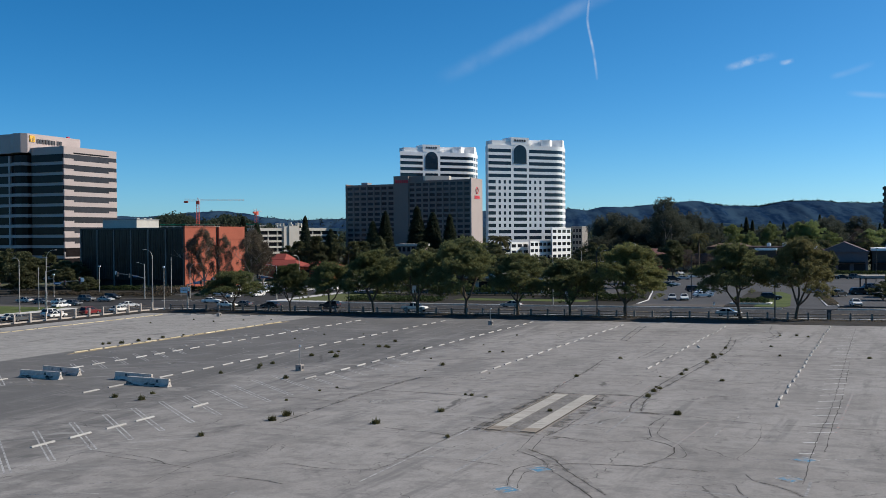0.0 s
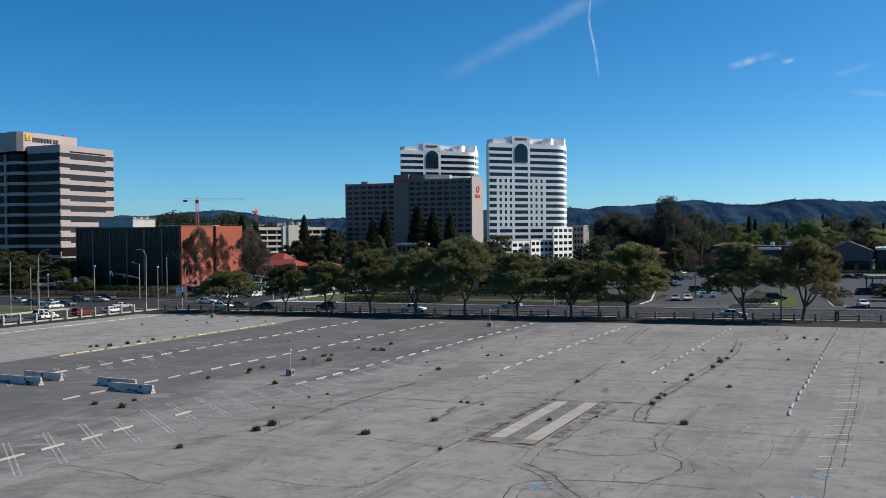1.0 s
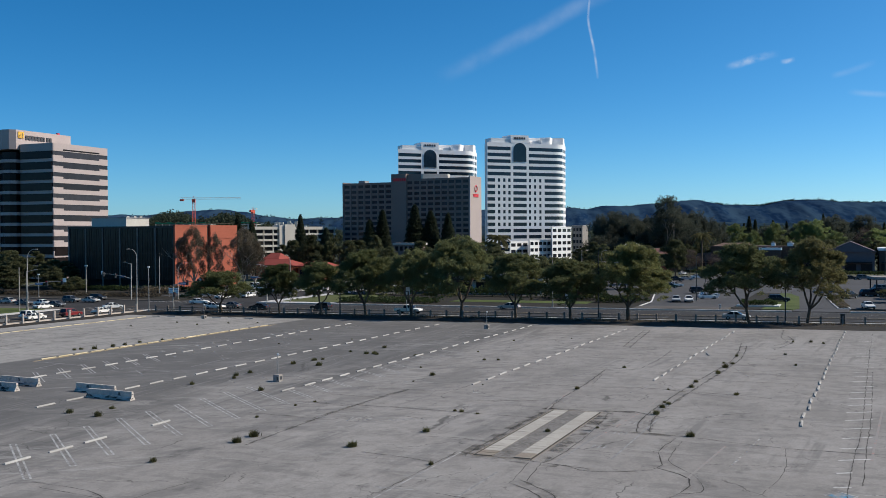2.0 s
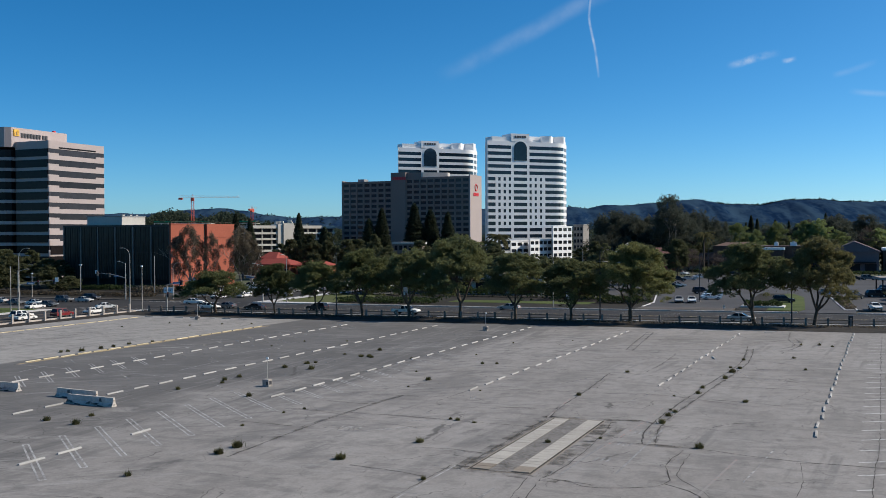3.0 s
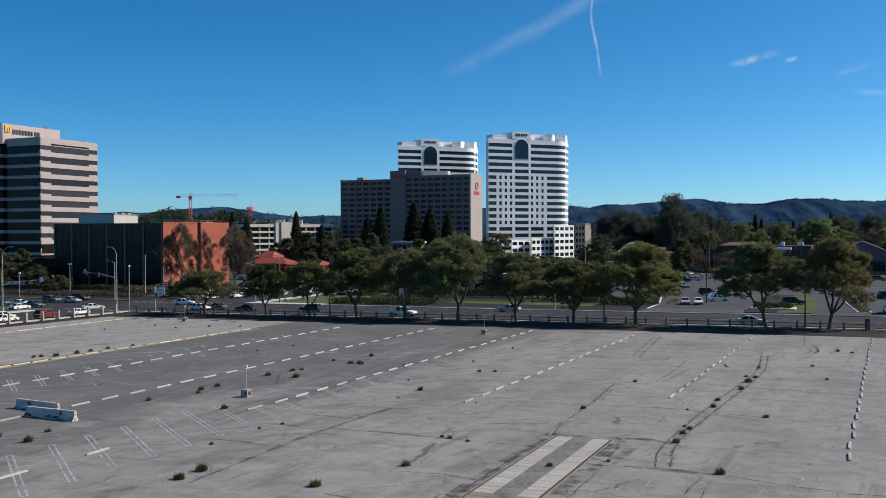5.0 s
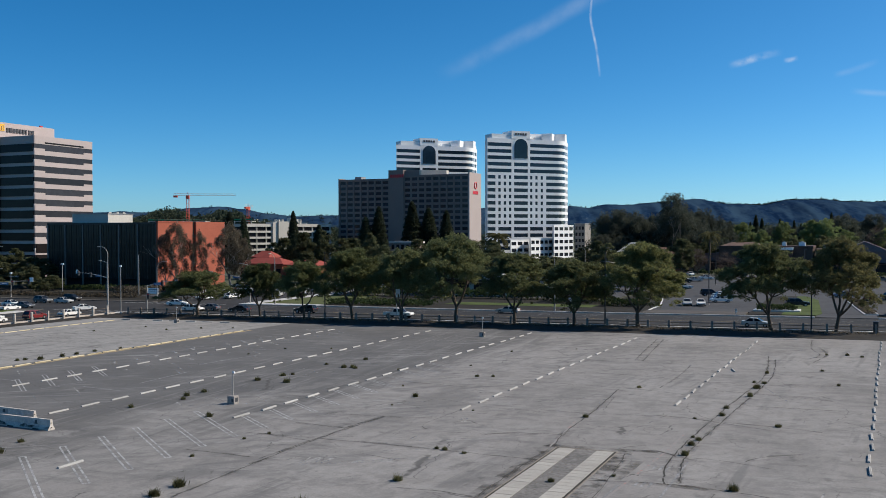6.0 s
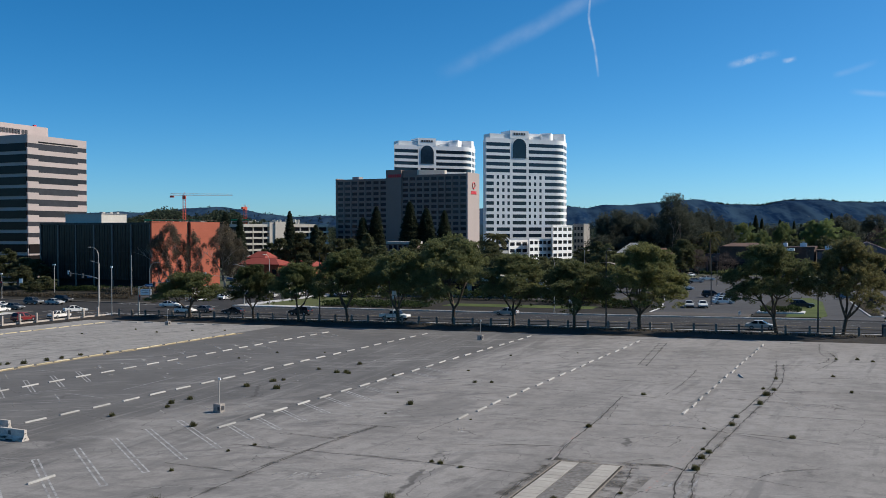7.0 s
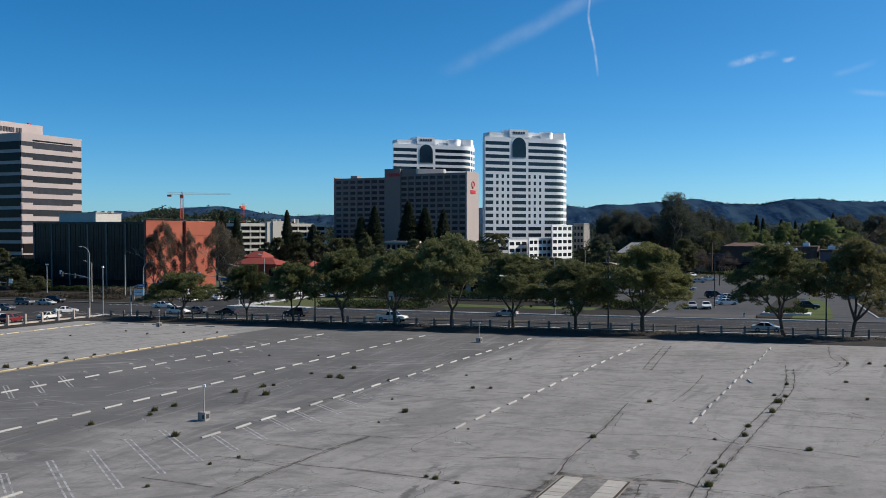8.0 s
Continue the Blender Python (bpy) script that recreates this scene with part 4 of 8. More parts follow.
# ---- hotel ----
hotel = thing("hotel", at(-191.6, 478.3), "taupe slab hotel with rows of dark windows", "hotel")
HZ = 2.3
wallm = M["hotel_wall"]
box_part("wall", wallm, hotel, -77.6, -47, 0.5, 15, 0, 43.0 + HZ)
box_part("wall", wallm, hotel, -38, -0.7, 0.5, 15.6, 0, 44.5 + HZ)
box_part("shaft", wallm, hotel, -47, -38, -0.6, 14, 0, 47.4 + HZ, "blank taupe stair shaft")
box_part("penthouse", wallm, hotel, -38, -29, 1, 13, 44.5 + HZ, 47.2 + HZ)
ring("penthouse", [(-29, 0.2), (-28.0, 0.2), (-17.0, 9.0), (-17.0, 12), (-29, 12)], 44.5 + HZ, 47.2 + HZ, M["cream"], hotel, "cream rooftop room")
box_part("penthouse", M["roof_grey"], hotel, -70, -66, 4, 9, 43.0 + HZ, 44.6 + HZ)
box_part("side_wall", M["hotel_side_lit"], hotel, -0.7, 0, -0.3, 16.4, 0, 45.2 + HZ, "blank end wall, stucco made paler for sunlight")
box_part("side_wall", wallm, hotel, -78.2, -77.6, -0.1, 15.4, 0, 43.6 + HZ)
bm = bmesh.new(); bx(bm, -1.5, 1.5, -0.06, 0.06, -0.8, 0.8)
sample = link("window", bm, M["glass_hotel"])
pane = sample.data
bpy.data.objects.remove(sample)
for x0, x1, cols, ztop in ((-77.6, -47, 7, 43.0 + HZ), (-38, -0.7, 9, 44.5 + HZ)):
    cw = (x1 - x0) / cols
    for c in range(cols + 1):
        xm = x0 + c * cw
        box_part("pier", wallm, hotel, max(x0, xm - 0.45), min(x1, xm + 0.45), 0.0, 0.5, 0, ztop - 0.02)
    for r in range(15):
        z = ztop - 1.2 - r * 2.95
        box_part("spandrel", wallm, hotel, x0, x1, 0.12, 0.5, z, z + 1.25)
    for r in range(14):
        z = ztop - 1.2 - 0.85 - r * 2.95
        for c in range(cols):
            same("window", pane, hotel, Matrix.Translation((x0 + (c + 0.5) * cw, 0.46, z)))
for dz, r in ((38.6, 1.7),):
    bm = bmesh.new()
    for k in range(16):
        a, b = radians(k * 22.5), radians(k * 22.5 + 22.5)
        tube(bm, (0.15, 8 + r * math.cos(a), dz + HZ + r * math.sin(a)), (0.15, 8 + r * math.cos(b), dz + HZ + r * math.sin(b)), 0.28, 0.28, 6)
    part("sign_ring", bm, M["sign_red"], hotel, "red ring sign")
for k in range(6):
    box_part("sign_bar", M["sign_red"], hotel, 0, 0.2, 4.4 + k * 1.25, 5.4 + k * 1.25, 34.0 + HZ, 35.7 + HZ)
    box_part("sign_bar", M["sign_red"], hotel, -45.8 + k * 1.35, -44.7 + k * 1.35, -0.8, -0.6, 43.4 + HZ, 45.0 + HZ)

# ---- parking structure ----
garage = thing("parking_structure", pose(-107.3, 498, gz(-107.3, 498), 0, 0, 45), "pale concrete parking structure with open decks", "parking structure")
for k in range(7):
    z = 21.2 - k * 3.05
    box_part("deck_parapet", M["garage"], garage, 0, 53, 0, 22, z - 1.05, z + (0.5 if k == 0 else 0))
    # near-black filling stands for the shade inside the open decks
    box_part("deck_shade", M["shade_black"], garage, 0.5, 52.5, 1.4, 21, z - 3.05, z - 1.05)
    for c in range(10):
        box_part("column", M["garage"], garage, 0.1 + c * 5.8, 0.5 + c * 5.8, 0.5, 1.4, z - 3.05, z - 1.05)
box_part("stair_tower", M["garage"], garage, 18.0, 24.5, -1.4, 6, 0, 22.9, "white stair tower")
box_part("stair_tower", M["garage"], garage, 15.0, 18.0, -0.6, 6, 0, 22.5, "grey stair tower flank")

# ---- building site under the cranes ----
for x, wide, tall in ((-219, 40, 27.6), (-158.5, 12.5, 27.6)):
    site = thing("building_site", pose(x, 682, -3.3), "half-built concrete frame hung with green netting", "building site", "building sites")
    for k in range(8):
        box_part("floor_slab", M["garage"], site, 0, wide, 0, 14, k * 3.6 - 0.2, k * 3.6 + 0.1)
    for k in range(int(wide / 5) + 1):
        box_part("column", M["garage"], site, k * (wide - 0.6) / int(wide / 5), k * (wide - 0.6) / int(wide / 5) + 0.6, 0.2, 0.8, -0.2, tall - 2.0)
    for k in range(int(wide / 4)):
        w = wide / int(wide / 4)
        box_part("safety_net", M["net_green"], site, k * w + 0.1, (k + 1) * w - 0.1, -0.15, -0.05, tall - 1.6, tall - 0.6 - 0.4 * (k % 2), "green safety netting")

# ---- restaurant with red roofs ----
diner = thing("restaurant", at(-209.6, 314, 0, 0.2), "low restaurant with red hipped roofs", "restaurant")


def hip_roof(name, parent, x0, x1, y0, y1, z0, z1, mat, ridge_part=0.3):
    bm = bmesh.new()
    lo = [bm.verts.new(p) for p in ((x0, y0, z0), (x1, y0, z0), (x1, y1, z0), (x0, y1, z0))]
    lo2 = [bm.verts.new((v.co.x, v.co.y, z0 - 0.3)) for v in lo]
    cx, cy, r = (x0 + x1) / 2, (y0 + y1) / 2, (x1 - x0) * ridge_part / 2
    a, b = bm.verts.new((cx - r, cy, z1)), bm.verts.new((cx + r, cy, z1))
    for f in ((lo[0], lo[1], b, a), (lo[1], lo[2], b), (lo[2], lo[3], a, b), (lo[3], lo[0], a)):
        bm.faces.new(f)
    bm.faces.new(lo2[::-1])
    for i in range(4):
        j = (i + 1) % 4
        bm.faces.new((lo2[i], lo2[j], lo[j], lo[i]))
    return part(name, bm, mat, parent)


for x0, x1, y0, y1, e, r in ((-4, 4, 1, 10, 7.6, 9.8), (-6, 14, -5, 6, 5.4, 7.5), (14, 27, -3, 8, 5.0, 6.8)):
    box_part("wall", M["red_brick"], diner, x0 + 0.8, x1 - 0.8, y0 + 0.8, y1 - 0.8, 0, e - 0.3)
    hip_roof("roof", diner, x0, x1, y0, y1, e, r, M["red_tile"], 0.5)
    for k in range(3):
        cx = x0 + 2.4 + k * (x1 - x0 - 4.8) / 2
        box_part("window", M["glass"], diner, cx - 0.9, cx + 0.9, y0 + 0.72, y0 + 0.95, 1.2, 3.6)

annex = thing("annex_building", at(-200, 403), "low taupe annex with a white roof edge", "building")
box_part("wall", M["hotel_wall"], annex, 0, 13, 0, 8, 0, 11.6)
box_part("roof", M["garage"], annex, -0.4, 13.4, -0.4, 8.4, 11.6, 12.6)
for k in range(5):
    box_part("window", M["glass"], annex, 0.8 + k * 2.4, 2.2 + k * 2.4, -0.06, 0.2, 9.0, 11.0)

# ---- shops beyond the car park ----
def shop(s, q, wide, deep, tall, mat, label, band=None, bays=5):
    t = thing("shop_building", at(s, q), label, "shop building")
    box_part("wall", mat, t, 0, wide, 0, deep, 0, tall)
    box_part("parapet", band or mat, t, -0.25, wide + 0.25, -0.25, deep + 0.2, tall, tall + 0.9)
    box_part("canopy", M["shade_black"], t, 1.0, wide - 1.0, -2.2, 0, 3.6, 4.2)
    for k in range(bays):
        c = (k + 0.5) * wide / bays
        box_part("shop_window", M["glass"], t, c - wide / bays * 0.36, c + wide / bays * 0.36, -0.08, 0.1, 0.3, 3.3)
    return t


store = shop(-56, 402, 34, 26, 9.2, M["brown_wall"], "brown shop block with a low brown hipped roof", bays=7)
hip_roof("roof", store, 0.4, 15.0, 0.6, 25.4, 10.15, 11.4, M["brown_roof"], 0.6)
shop(-62, 408, 6, 12, 6.2, M["mauve_wall"], "mauve grey lean-to beside the shop block", bays=1)
shop(-21, 404, 9, 20, 8.0, M["mauve_wall"], "low mauve grey link building", M["brown_wall"], 2)
gabled = shop(-12.5, 401, 17, 26, 7.2, M["mauve_wall"], "mauve grey store with a wide low gable", M["mauve_wall"], 3)
bm = bmesh.new()
v = [bm.verts.new((x, y, z)) for y in (-0.9, 26.6) for x, z in ((-0.8, 7.9), (8.5, 11.9), (17.8, 7.9))]
for f in ((0, 2, 1), (3, 4, 5), (0, 1, 4, 3), (1, 2, 5, 4), (0, 3, 5, 2)):
    bm.faces.new([v[i] for i in f])
part("gable_roof", bm, M["roof_mauve"], gabled, "wide low gable")
shop(6, 404, 46, 30, 8.4, M["brown_wall"], "long brown store with a white roof edge", M["white_wall"], 8)
shop(-37.0, 399, 8, 14, 8.6, M["brown_wall"], "low brown store with a white flat roof edge", M["white_wall"], 2)
for s, q, h, w in ((-27, 404, 10.1, 2.4), (-18.5, 409, 8.95, 2.6), (-15.2, 412, 8.95, 1.6), (-33, 405, 10.1, 1.4), (11, 408, 9.35, 3.0), (16, 411, 9.35, 1.6)):
    u = thing("rooftop_unit", at(s, q, 0, h - 0.25), "pale metal ventilation unit on a shop roof", "ventilation unit", "rooftop units")
    box_part("housing", M["white_wall"], u, 0, w, 0, 1.8, 0.25, 1.6)
    box_part("hood", M["steel"], u, w * 0.3, w * 0.7, 0.4, 1.3, 1.6, 2.1)
    box_part("base_frame", M["dark_steel"], u, 0.1, w - 0.1, 0.1, 1.7, 0, 0.25)
for s, q, wide, deep, e, r, wall, label in ((-83, 402, 11, 9, 7.0, 9.4, "red_brick", "small house with a dull red roof"), (-72, 412, 9, 8, 6.0, 8.0, "cream", "small cream house behind the trees")):
    hut = thing("house", at(s, q), label, "house")
    box_part("wall", M[wall], hut, 0, wide, 0, deep, 0, e)
    hip_roof("roof", hut, -0.8, wide + 0.8, -0.8, deep + 0.8, e, r, M["red_roof_dull"], 0.5)
    for k in range(3):
        box_part("window", M["glass"], hut, 1.0 + k * wide / 3.4, 2.4 + k * wide / 3.4, -0.06, 0.2, 3.6, 5.2)
shelter = thing("carport", at(-81.5, 306), "pale arched carport roof among the trees", "carport")
bm = bmesh.new()
arch = [(4.0 + 4.4 * math.cos(math.pi * k / 10), 5.0 + 1.8 * math.sin(math.pi * k / 10)) for k in range(11)]
ring_lo = [[bm.verts.new((x, y, z)) for x, z in arch] for y in (0, 6)]
for k in range(10):
    bm.faces.new((ring_lo[0][k], ring_lo[0][k + 1], ring_lo[1][k + 1], ring_lo[1][k]))
bmesh.ops.solidify(bm, geom=bm.faces[:], thickness=0.15)
part("roof", bm, M["cream"], shelter)
for x in (0, 8):
    for y in (0.3, 5.7):
        bm = bmesh.new(); tube(bm, (x, y, -0.2), (x, y, 5.0), 0.12, 0.12, 8)
        part("post", bm, M["steel"], shelter)
shop(-112, 246, 34, 12, 4.6, M["garage"], "low pale concrete building behind the trees", bays=7)
house = thing("house", at(-95, 398), "cream house with low hipped roof", "house")
box_part("wall", M["cream"], house, 0, 13, 0, 9, 0, 7.4)
hip_roof("roof", house, -0.8, 13.8, -0.8, 9.8, 7.4, 11.6, M["cream"])
for k in range(4):
    box_part("window", M["glass"], house, 1.2 + k * 3, 2.8 + k * 3, -0.06, 0.2, 4.4, 6.0)
flats = thing("apartment_building", at(-166.8, 590), "grey stone office block with punched windows", "office building")
box_part("wall", M["block"], flats, 0, 6.4, 0, 14, 0, 20.6)
box_part("roof_edge", M["roof_grey"], flats, -0.3, 6.7, -0.3, 14.3, 20.6, 21.1)
for r in range(5):
    for c in range(3):
        box_part("window", M["glass"], flats, 0.5 + c * 2.0, 1.8 + c * 2.0, -0.06, 0.2, 2 + r * 3.8, 4 + r * 3.8)


block = thing("office_building", pose(279, 600, -2.0, 0, 0, 10), "dark banded office block", "office building")
box_part("core", M["glass_black"], block, 0.5, 44, 0.5, 24, 0, 46)
for k in range(12):
    box_part("spandrel", M["brown_wall"], block, 0, 44.5, 0, 24.5, k * 4 - 0.2, k * 4 + 1.6)

canopy = thing("canopy", at(2.0, 257, 10), "dull beige drive-through canopy on dark posts beside the shops", "canopy")
box_part("roof", M["block"], canopy, 0, 14, 0, 9, 4.0, 4.6)
# shade under the roof is painted as a near-black underside
box_part("soffit", M["shade_black"], canopy, 0.3, 13.7, 0.3, 8.7, 3.9, 4.0)
for x in (0.6, 6.7, 12.8):
    for y in (0.6, 8.0):
        box_part("post", M["brown_wall"], canopy, x, x + 0.3, y, y + 0.3, -0.1, 3.9)
box_part("kiosk", M["brown_wall"], canopy, 8.0, 12.0, 3.0, 7.0, -0.1, 3.9)

# ---- tower cranes ----
def crane(x, y, z, tall, jib, back, turn, label, name="tower_crane"):
    t = thing(name, pose(x, y, z, 0, 0, turn), label, "crane")
    bm = bmesh.new()
    w = 0.9
    for px, py in ((-w, -w), (w, -w), (w, w), (-w, w)):
        tube(bm, (px, py, 0), (px, py, tall), 0.11, 0.11, 4)
    n = int(tall / 2.2)
    for k in range(n):
        z0, z1 = k * tall / n, (k + 1) * tall / n
        for a, b in (((-w, -w), (w, -w)), ((w, -w), (w, w)), ((w, w), (-w, w)), ((-w, w), (-w, -w))):
            tube(bm, (*a, z0), (*b, z1), 0.06, 0.06, 4)
    part("mast", bm, M["crane_red"], t, "red lattice mast")
    bm = bmesh.new()
    for y2, z2 in ((-0.7, 0), (0.7, 0), (0, 1.5)):
        tube(bm, (-back, y2, tall + z2), (jib, y2, tall + z2 * 0.7), 0.09, 0.08, 4)
    for k in range(int((jib + back) / 2)):
        x0 = -back + k * 2
        tube(bm, (x0, -0.7, tall), (x0 + 1, 0, tall + 1.4), 0.05, 0.05, 4)
        tube(bm, (x0 + 1, 0, tall + 1.4), (x0 + 2, 0.7, tall), 0.05, 0.05, 4)
    part("jib", bm, M["crane_pale"], t, "pale lattice jib")
    bm = bmesh.new()
    for y2 in (-0.6, 0.6):
        tube(bm, (y2, 0, tall), (0, 0, tall + 2.4), 0.12, 0.08, 4)
    part("cat_head", bm, M["crane_red"], t, "short red peak")
    bm = bmesh.new(); bx(bm, -back, -back + 2.8, -0.9, 0.9, tall - 1.4, tall)
    part("counterweight", bm, M["crane_red"], t)
    bm = bmesh.new(); bx(bm, -1.1, 1.1, -1.2, 1.2, tall - 2.4, tall + 0.1)
    part("cab", bm, M["crane_red"], t)
    return t


crane(-195.3, 697, -3.2, 43.9, 34, 10, 3, "red tower crane with a long jib")
crane(-151.9, 697, -3.2, 35.7, 5, 3, 60, "red tower crane seen end on")


# ---- trees ----
def limb(bm, a, d, length, r, depth, rng, tips, spread=0.6):
    """A branch with forks; tips collects the ends."""
    p = Vector(a)
    for k in range(3):
        d2 = (d + Vector((rng.uniform(-0.18, 0.18), rng.uniform(-0.18, 0.18), rng.uniform(-0.05, 0.12)))).normalized()
        p2 = p + d2 * length / 3
        tube(bm, p, p2, r * (1 - 0.22 * k), r * (1 - 0.22 * (k + 1)), 6, False)
        p, d = p2, d2
    if depth == 0:
        tips.append(p)
        return
    for k in range(rng.choice((2, 3))):
        a2 = rng.uniform(0, 2 * math.pi)
        d2 = (d + Vector((math.cos(a2), math.sin(a2), rng.uniform(-0.1, 0.5))) * spread).normalized()
        limb(bm, p, d2, length * rng.uniform(0.6, 0.85), r * 0.42, depth - 1, rng, tips, spread)


def leaves(points, size, rng, drop=0.3):
    """Small bent leaf clusters at the given points, one mesh."""
    verts, faces = [], []
    for p in points:
        k = len(verts)
        n = Vector((rng.gauss(0, 1), rng.gauss(0, 1), rng.gauss(0.6, 0.8))).normalized()
        u = n.orthogonal().normalized()
        u.rotate(Matrix.Rotation(rng.uniform(0, 6.28), 3, n))
        v = n.cross(u)
        a, b = size * rng.uniform(0.5, 1.3), size * rng.uniform(0.3, 0.8)
        verts += [p - u * a, p + v * b - n * b * drop, p + u * a, p - v * b - n * b * drop]
        faces += [(k, k + 1, k + 2), (k, k + 2, k + 3)]
    return verts, faces


def leaf_part(name, points, size, mat, parent, rng, label=""):
    verts, faces = leaves(points, size, rng)
    me = bpy.data.meshes.new(name)
    me.from_pydata([tuple(v) for v in verts], [], faces)
    me.materials.append(mat)
    ob = new(name, me)
    ob.parent = parent
    return tagged(ob, label)


def clump_points(centres, radius, count, rng, flat=0.7):
    pts = []
    for c in centres:
        r = radius * rng.uniform(0.55, 1.3)
        for _ in range(int(count * (r / radius) ** 2)):
            d = Vector((rng.gauss(0, 1), rng.gauss(0, 1), rng.gauss(0, 1))).normalized() * r * rng.random() ** 0.45
            d.z *= flat
            pts.append(c + d)
    return pts


def crown_centres(n, wide, z0, z1, rng, shell=0.45, dome=1.0, full=0.55):
    """Clump centres in an uneven dome."""
    out = []
    lobes = [rng.uniform(0.6, 1.2) for _ in range(7)]
    while len(out) < n:
        a, h = rng.uniform(0, 2 * math.pi), rng.random()
        k = lobes[int(a / (2 * math.pi) * 7) % 7]
        reach = wide / 2 * k * (math.sin(math.pi * min(1, (0.18 + 0.82 * h) ** dome)) ** full if h < 0.999 else 0.1)
        r = reach * (shell + (1 - shell) * rng.random())
        out.append(Vector((r * math.cos(a), r * math.sin(a), z0 + (z1 - z0) * h + rng.uniform(-0.3, 0.3))))
    return out


def broad_tree(name, tall, wide, seed, leaf, bark, label, category="tree", group="", clear=0.28, leaf_size=0.24, clumps=70, per=70, twin=True, puff=0.105, flat=0.7, full=0.55):
    rng = random.Random(seed)
    t = thing(name, Matrix(), label, category, group)
    bm = bmesh.new()
    fork = tall * clear
    r = tall * 0.016
    p = Vector((0, 0, -0.3))
    lean = Vector((rng.uniform(-0.08, 0.08), rng.uniform(-0.05, 0.05), 1))
    for k in range(4):
        p2 = p + (lean + Vector((rng.uniform(-0.05, 0.05), rng.uniform(-0.05, 0.05), 0))) * (fork / 4)
        tube(bm, p, p2, r * (1.25 - 0.1 * k), r * (1.15 - 0.1 * k), 8, False)
        p = p2
    tips = []
    n = 4 if twin else 3
    for k in range(n):
        a = 2 * math.pi * (k + rng.uniform(-0.2, 0.2)) / n
        d = Vector((math.cos(a) * wide / tall * 0.75, math.sin(a) * wide / tall * 0.75, 1)).normalized()
        limb(bm, p, d, tall * 0.30, r * 0.72, 2, rng, tips)
    part("trunk", bm, bark, t, smooth=True)
    centres = crown_centres(clumps, wide * 0.86, tall * (clear + 0.12), tall * 0.95, rng, full=full)
    centres += [tip for tip in tips if tip.z < tall * 0.97 and math.hypot(tip.x, tip.y) < wide * 0.55]
    leaf_part("crown", clump_points(centres, wide * puff, per, rng, flat), leaf_size, leaf, t, rng)
    return t


def conifer(name, tall, wide, seed, label, leaf):
    rng = random.Random(seed)
    t = thing(name, Matrix(), label, "tree")
    bm = bmesh.new()
    tube(bm, (0, 0, -0.3), (0, 0, tall * 0.96), tall * 0.014, 0.04, 8, False)
    part("trunk", bm, M["bark"], t, smooth=True)
    pts = []
    z = tall * 0.08
    while z < tall:
        reach = wide / 2 * (1 - z / tall) ** 0.6 * rng.uniform(0.78, 1.12) + 0.15
        for _ in range(int(12 + 60 * reach)):
            a, r = rng.uniform(0, 6.283), reach * rng.random() ** 0.5
            pts.append(Vector((r * math.cos(a), r * math.sin(a), z - r * 0.25 + rng.uniform(-0.3, 0.3))))
        z += tall * 0.011
    leaf_part("crown", pts, 0.34, leaf, t, rng)
    return t


def palm(name, tall, wide, seed, label):
    rng = random.Random(seed)
    t = thing(name, Matrix(), label, "palm tree")
    bm = bmesh.new()
    for k in range(8):
        tube(bm, (0, 0, tall * 0.82 * k / 8 - 0.2), (0, 0, tall * 0.82 * (k + 1) / 8 - 0.2), 0.42 - 0.01 * k, 0.36, 8, False)
    part("trunk", bm, M["bark"], t)
    pts = []
    for k in range(40):
        a, up = rng.uniform(0, 6.283), rng.uniform(-0.6, 1.2)
        d = Vector((math.cos(a), math.sin(a), up)).normalized()
        p = Vector((0, 0, tall * 0.83))
        for j in range(26):
            p = p + d * wide / 2 / 24
            d = (d + Vector((0, 0, -0.055))).normalized()
            pts += [p + Vector((rng.uniform(-0.12, 0.12), rng.uniform(-0.12, 0.12), rng.uniform(-0.25, 0.05))) for _ in range(4)]
    leaf_part("crown", pts, 0.3, M["palm_leaf"], t, rng, "spreading palm fronds")
    return t


def plant(source, s, q, tall, wide, size, rng):
    """A copy of a tree, scaled to its height and spread; size is the source's (tall, wide)."""
    k, w = tall / size[0], wide / size[1]
    ob = copy_thing(source, Matrix())
    ob.matrix_basis = at(s, q, rng.uniform(0, 360)) @ Matrix.Diagonal((w, w, k, 1))
    return ob


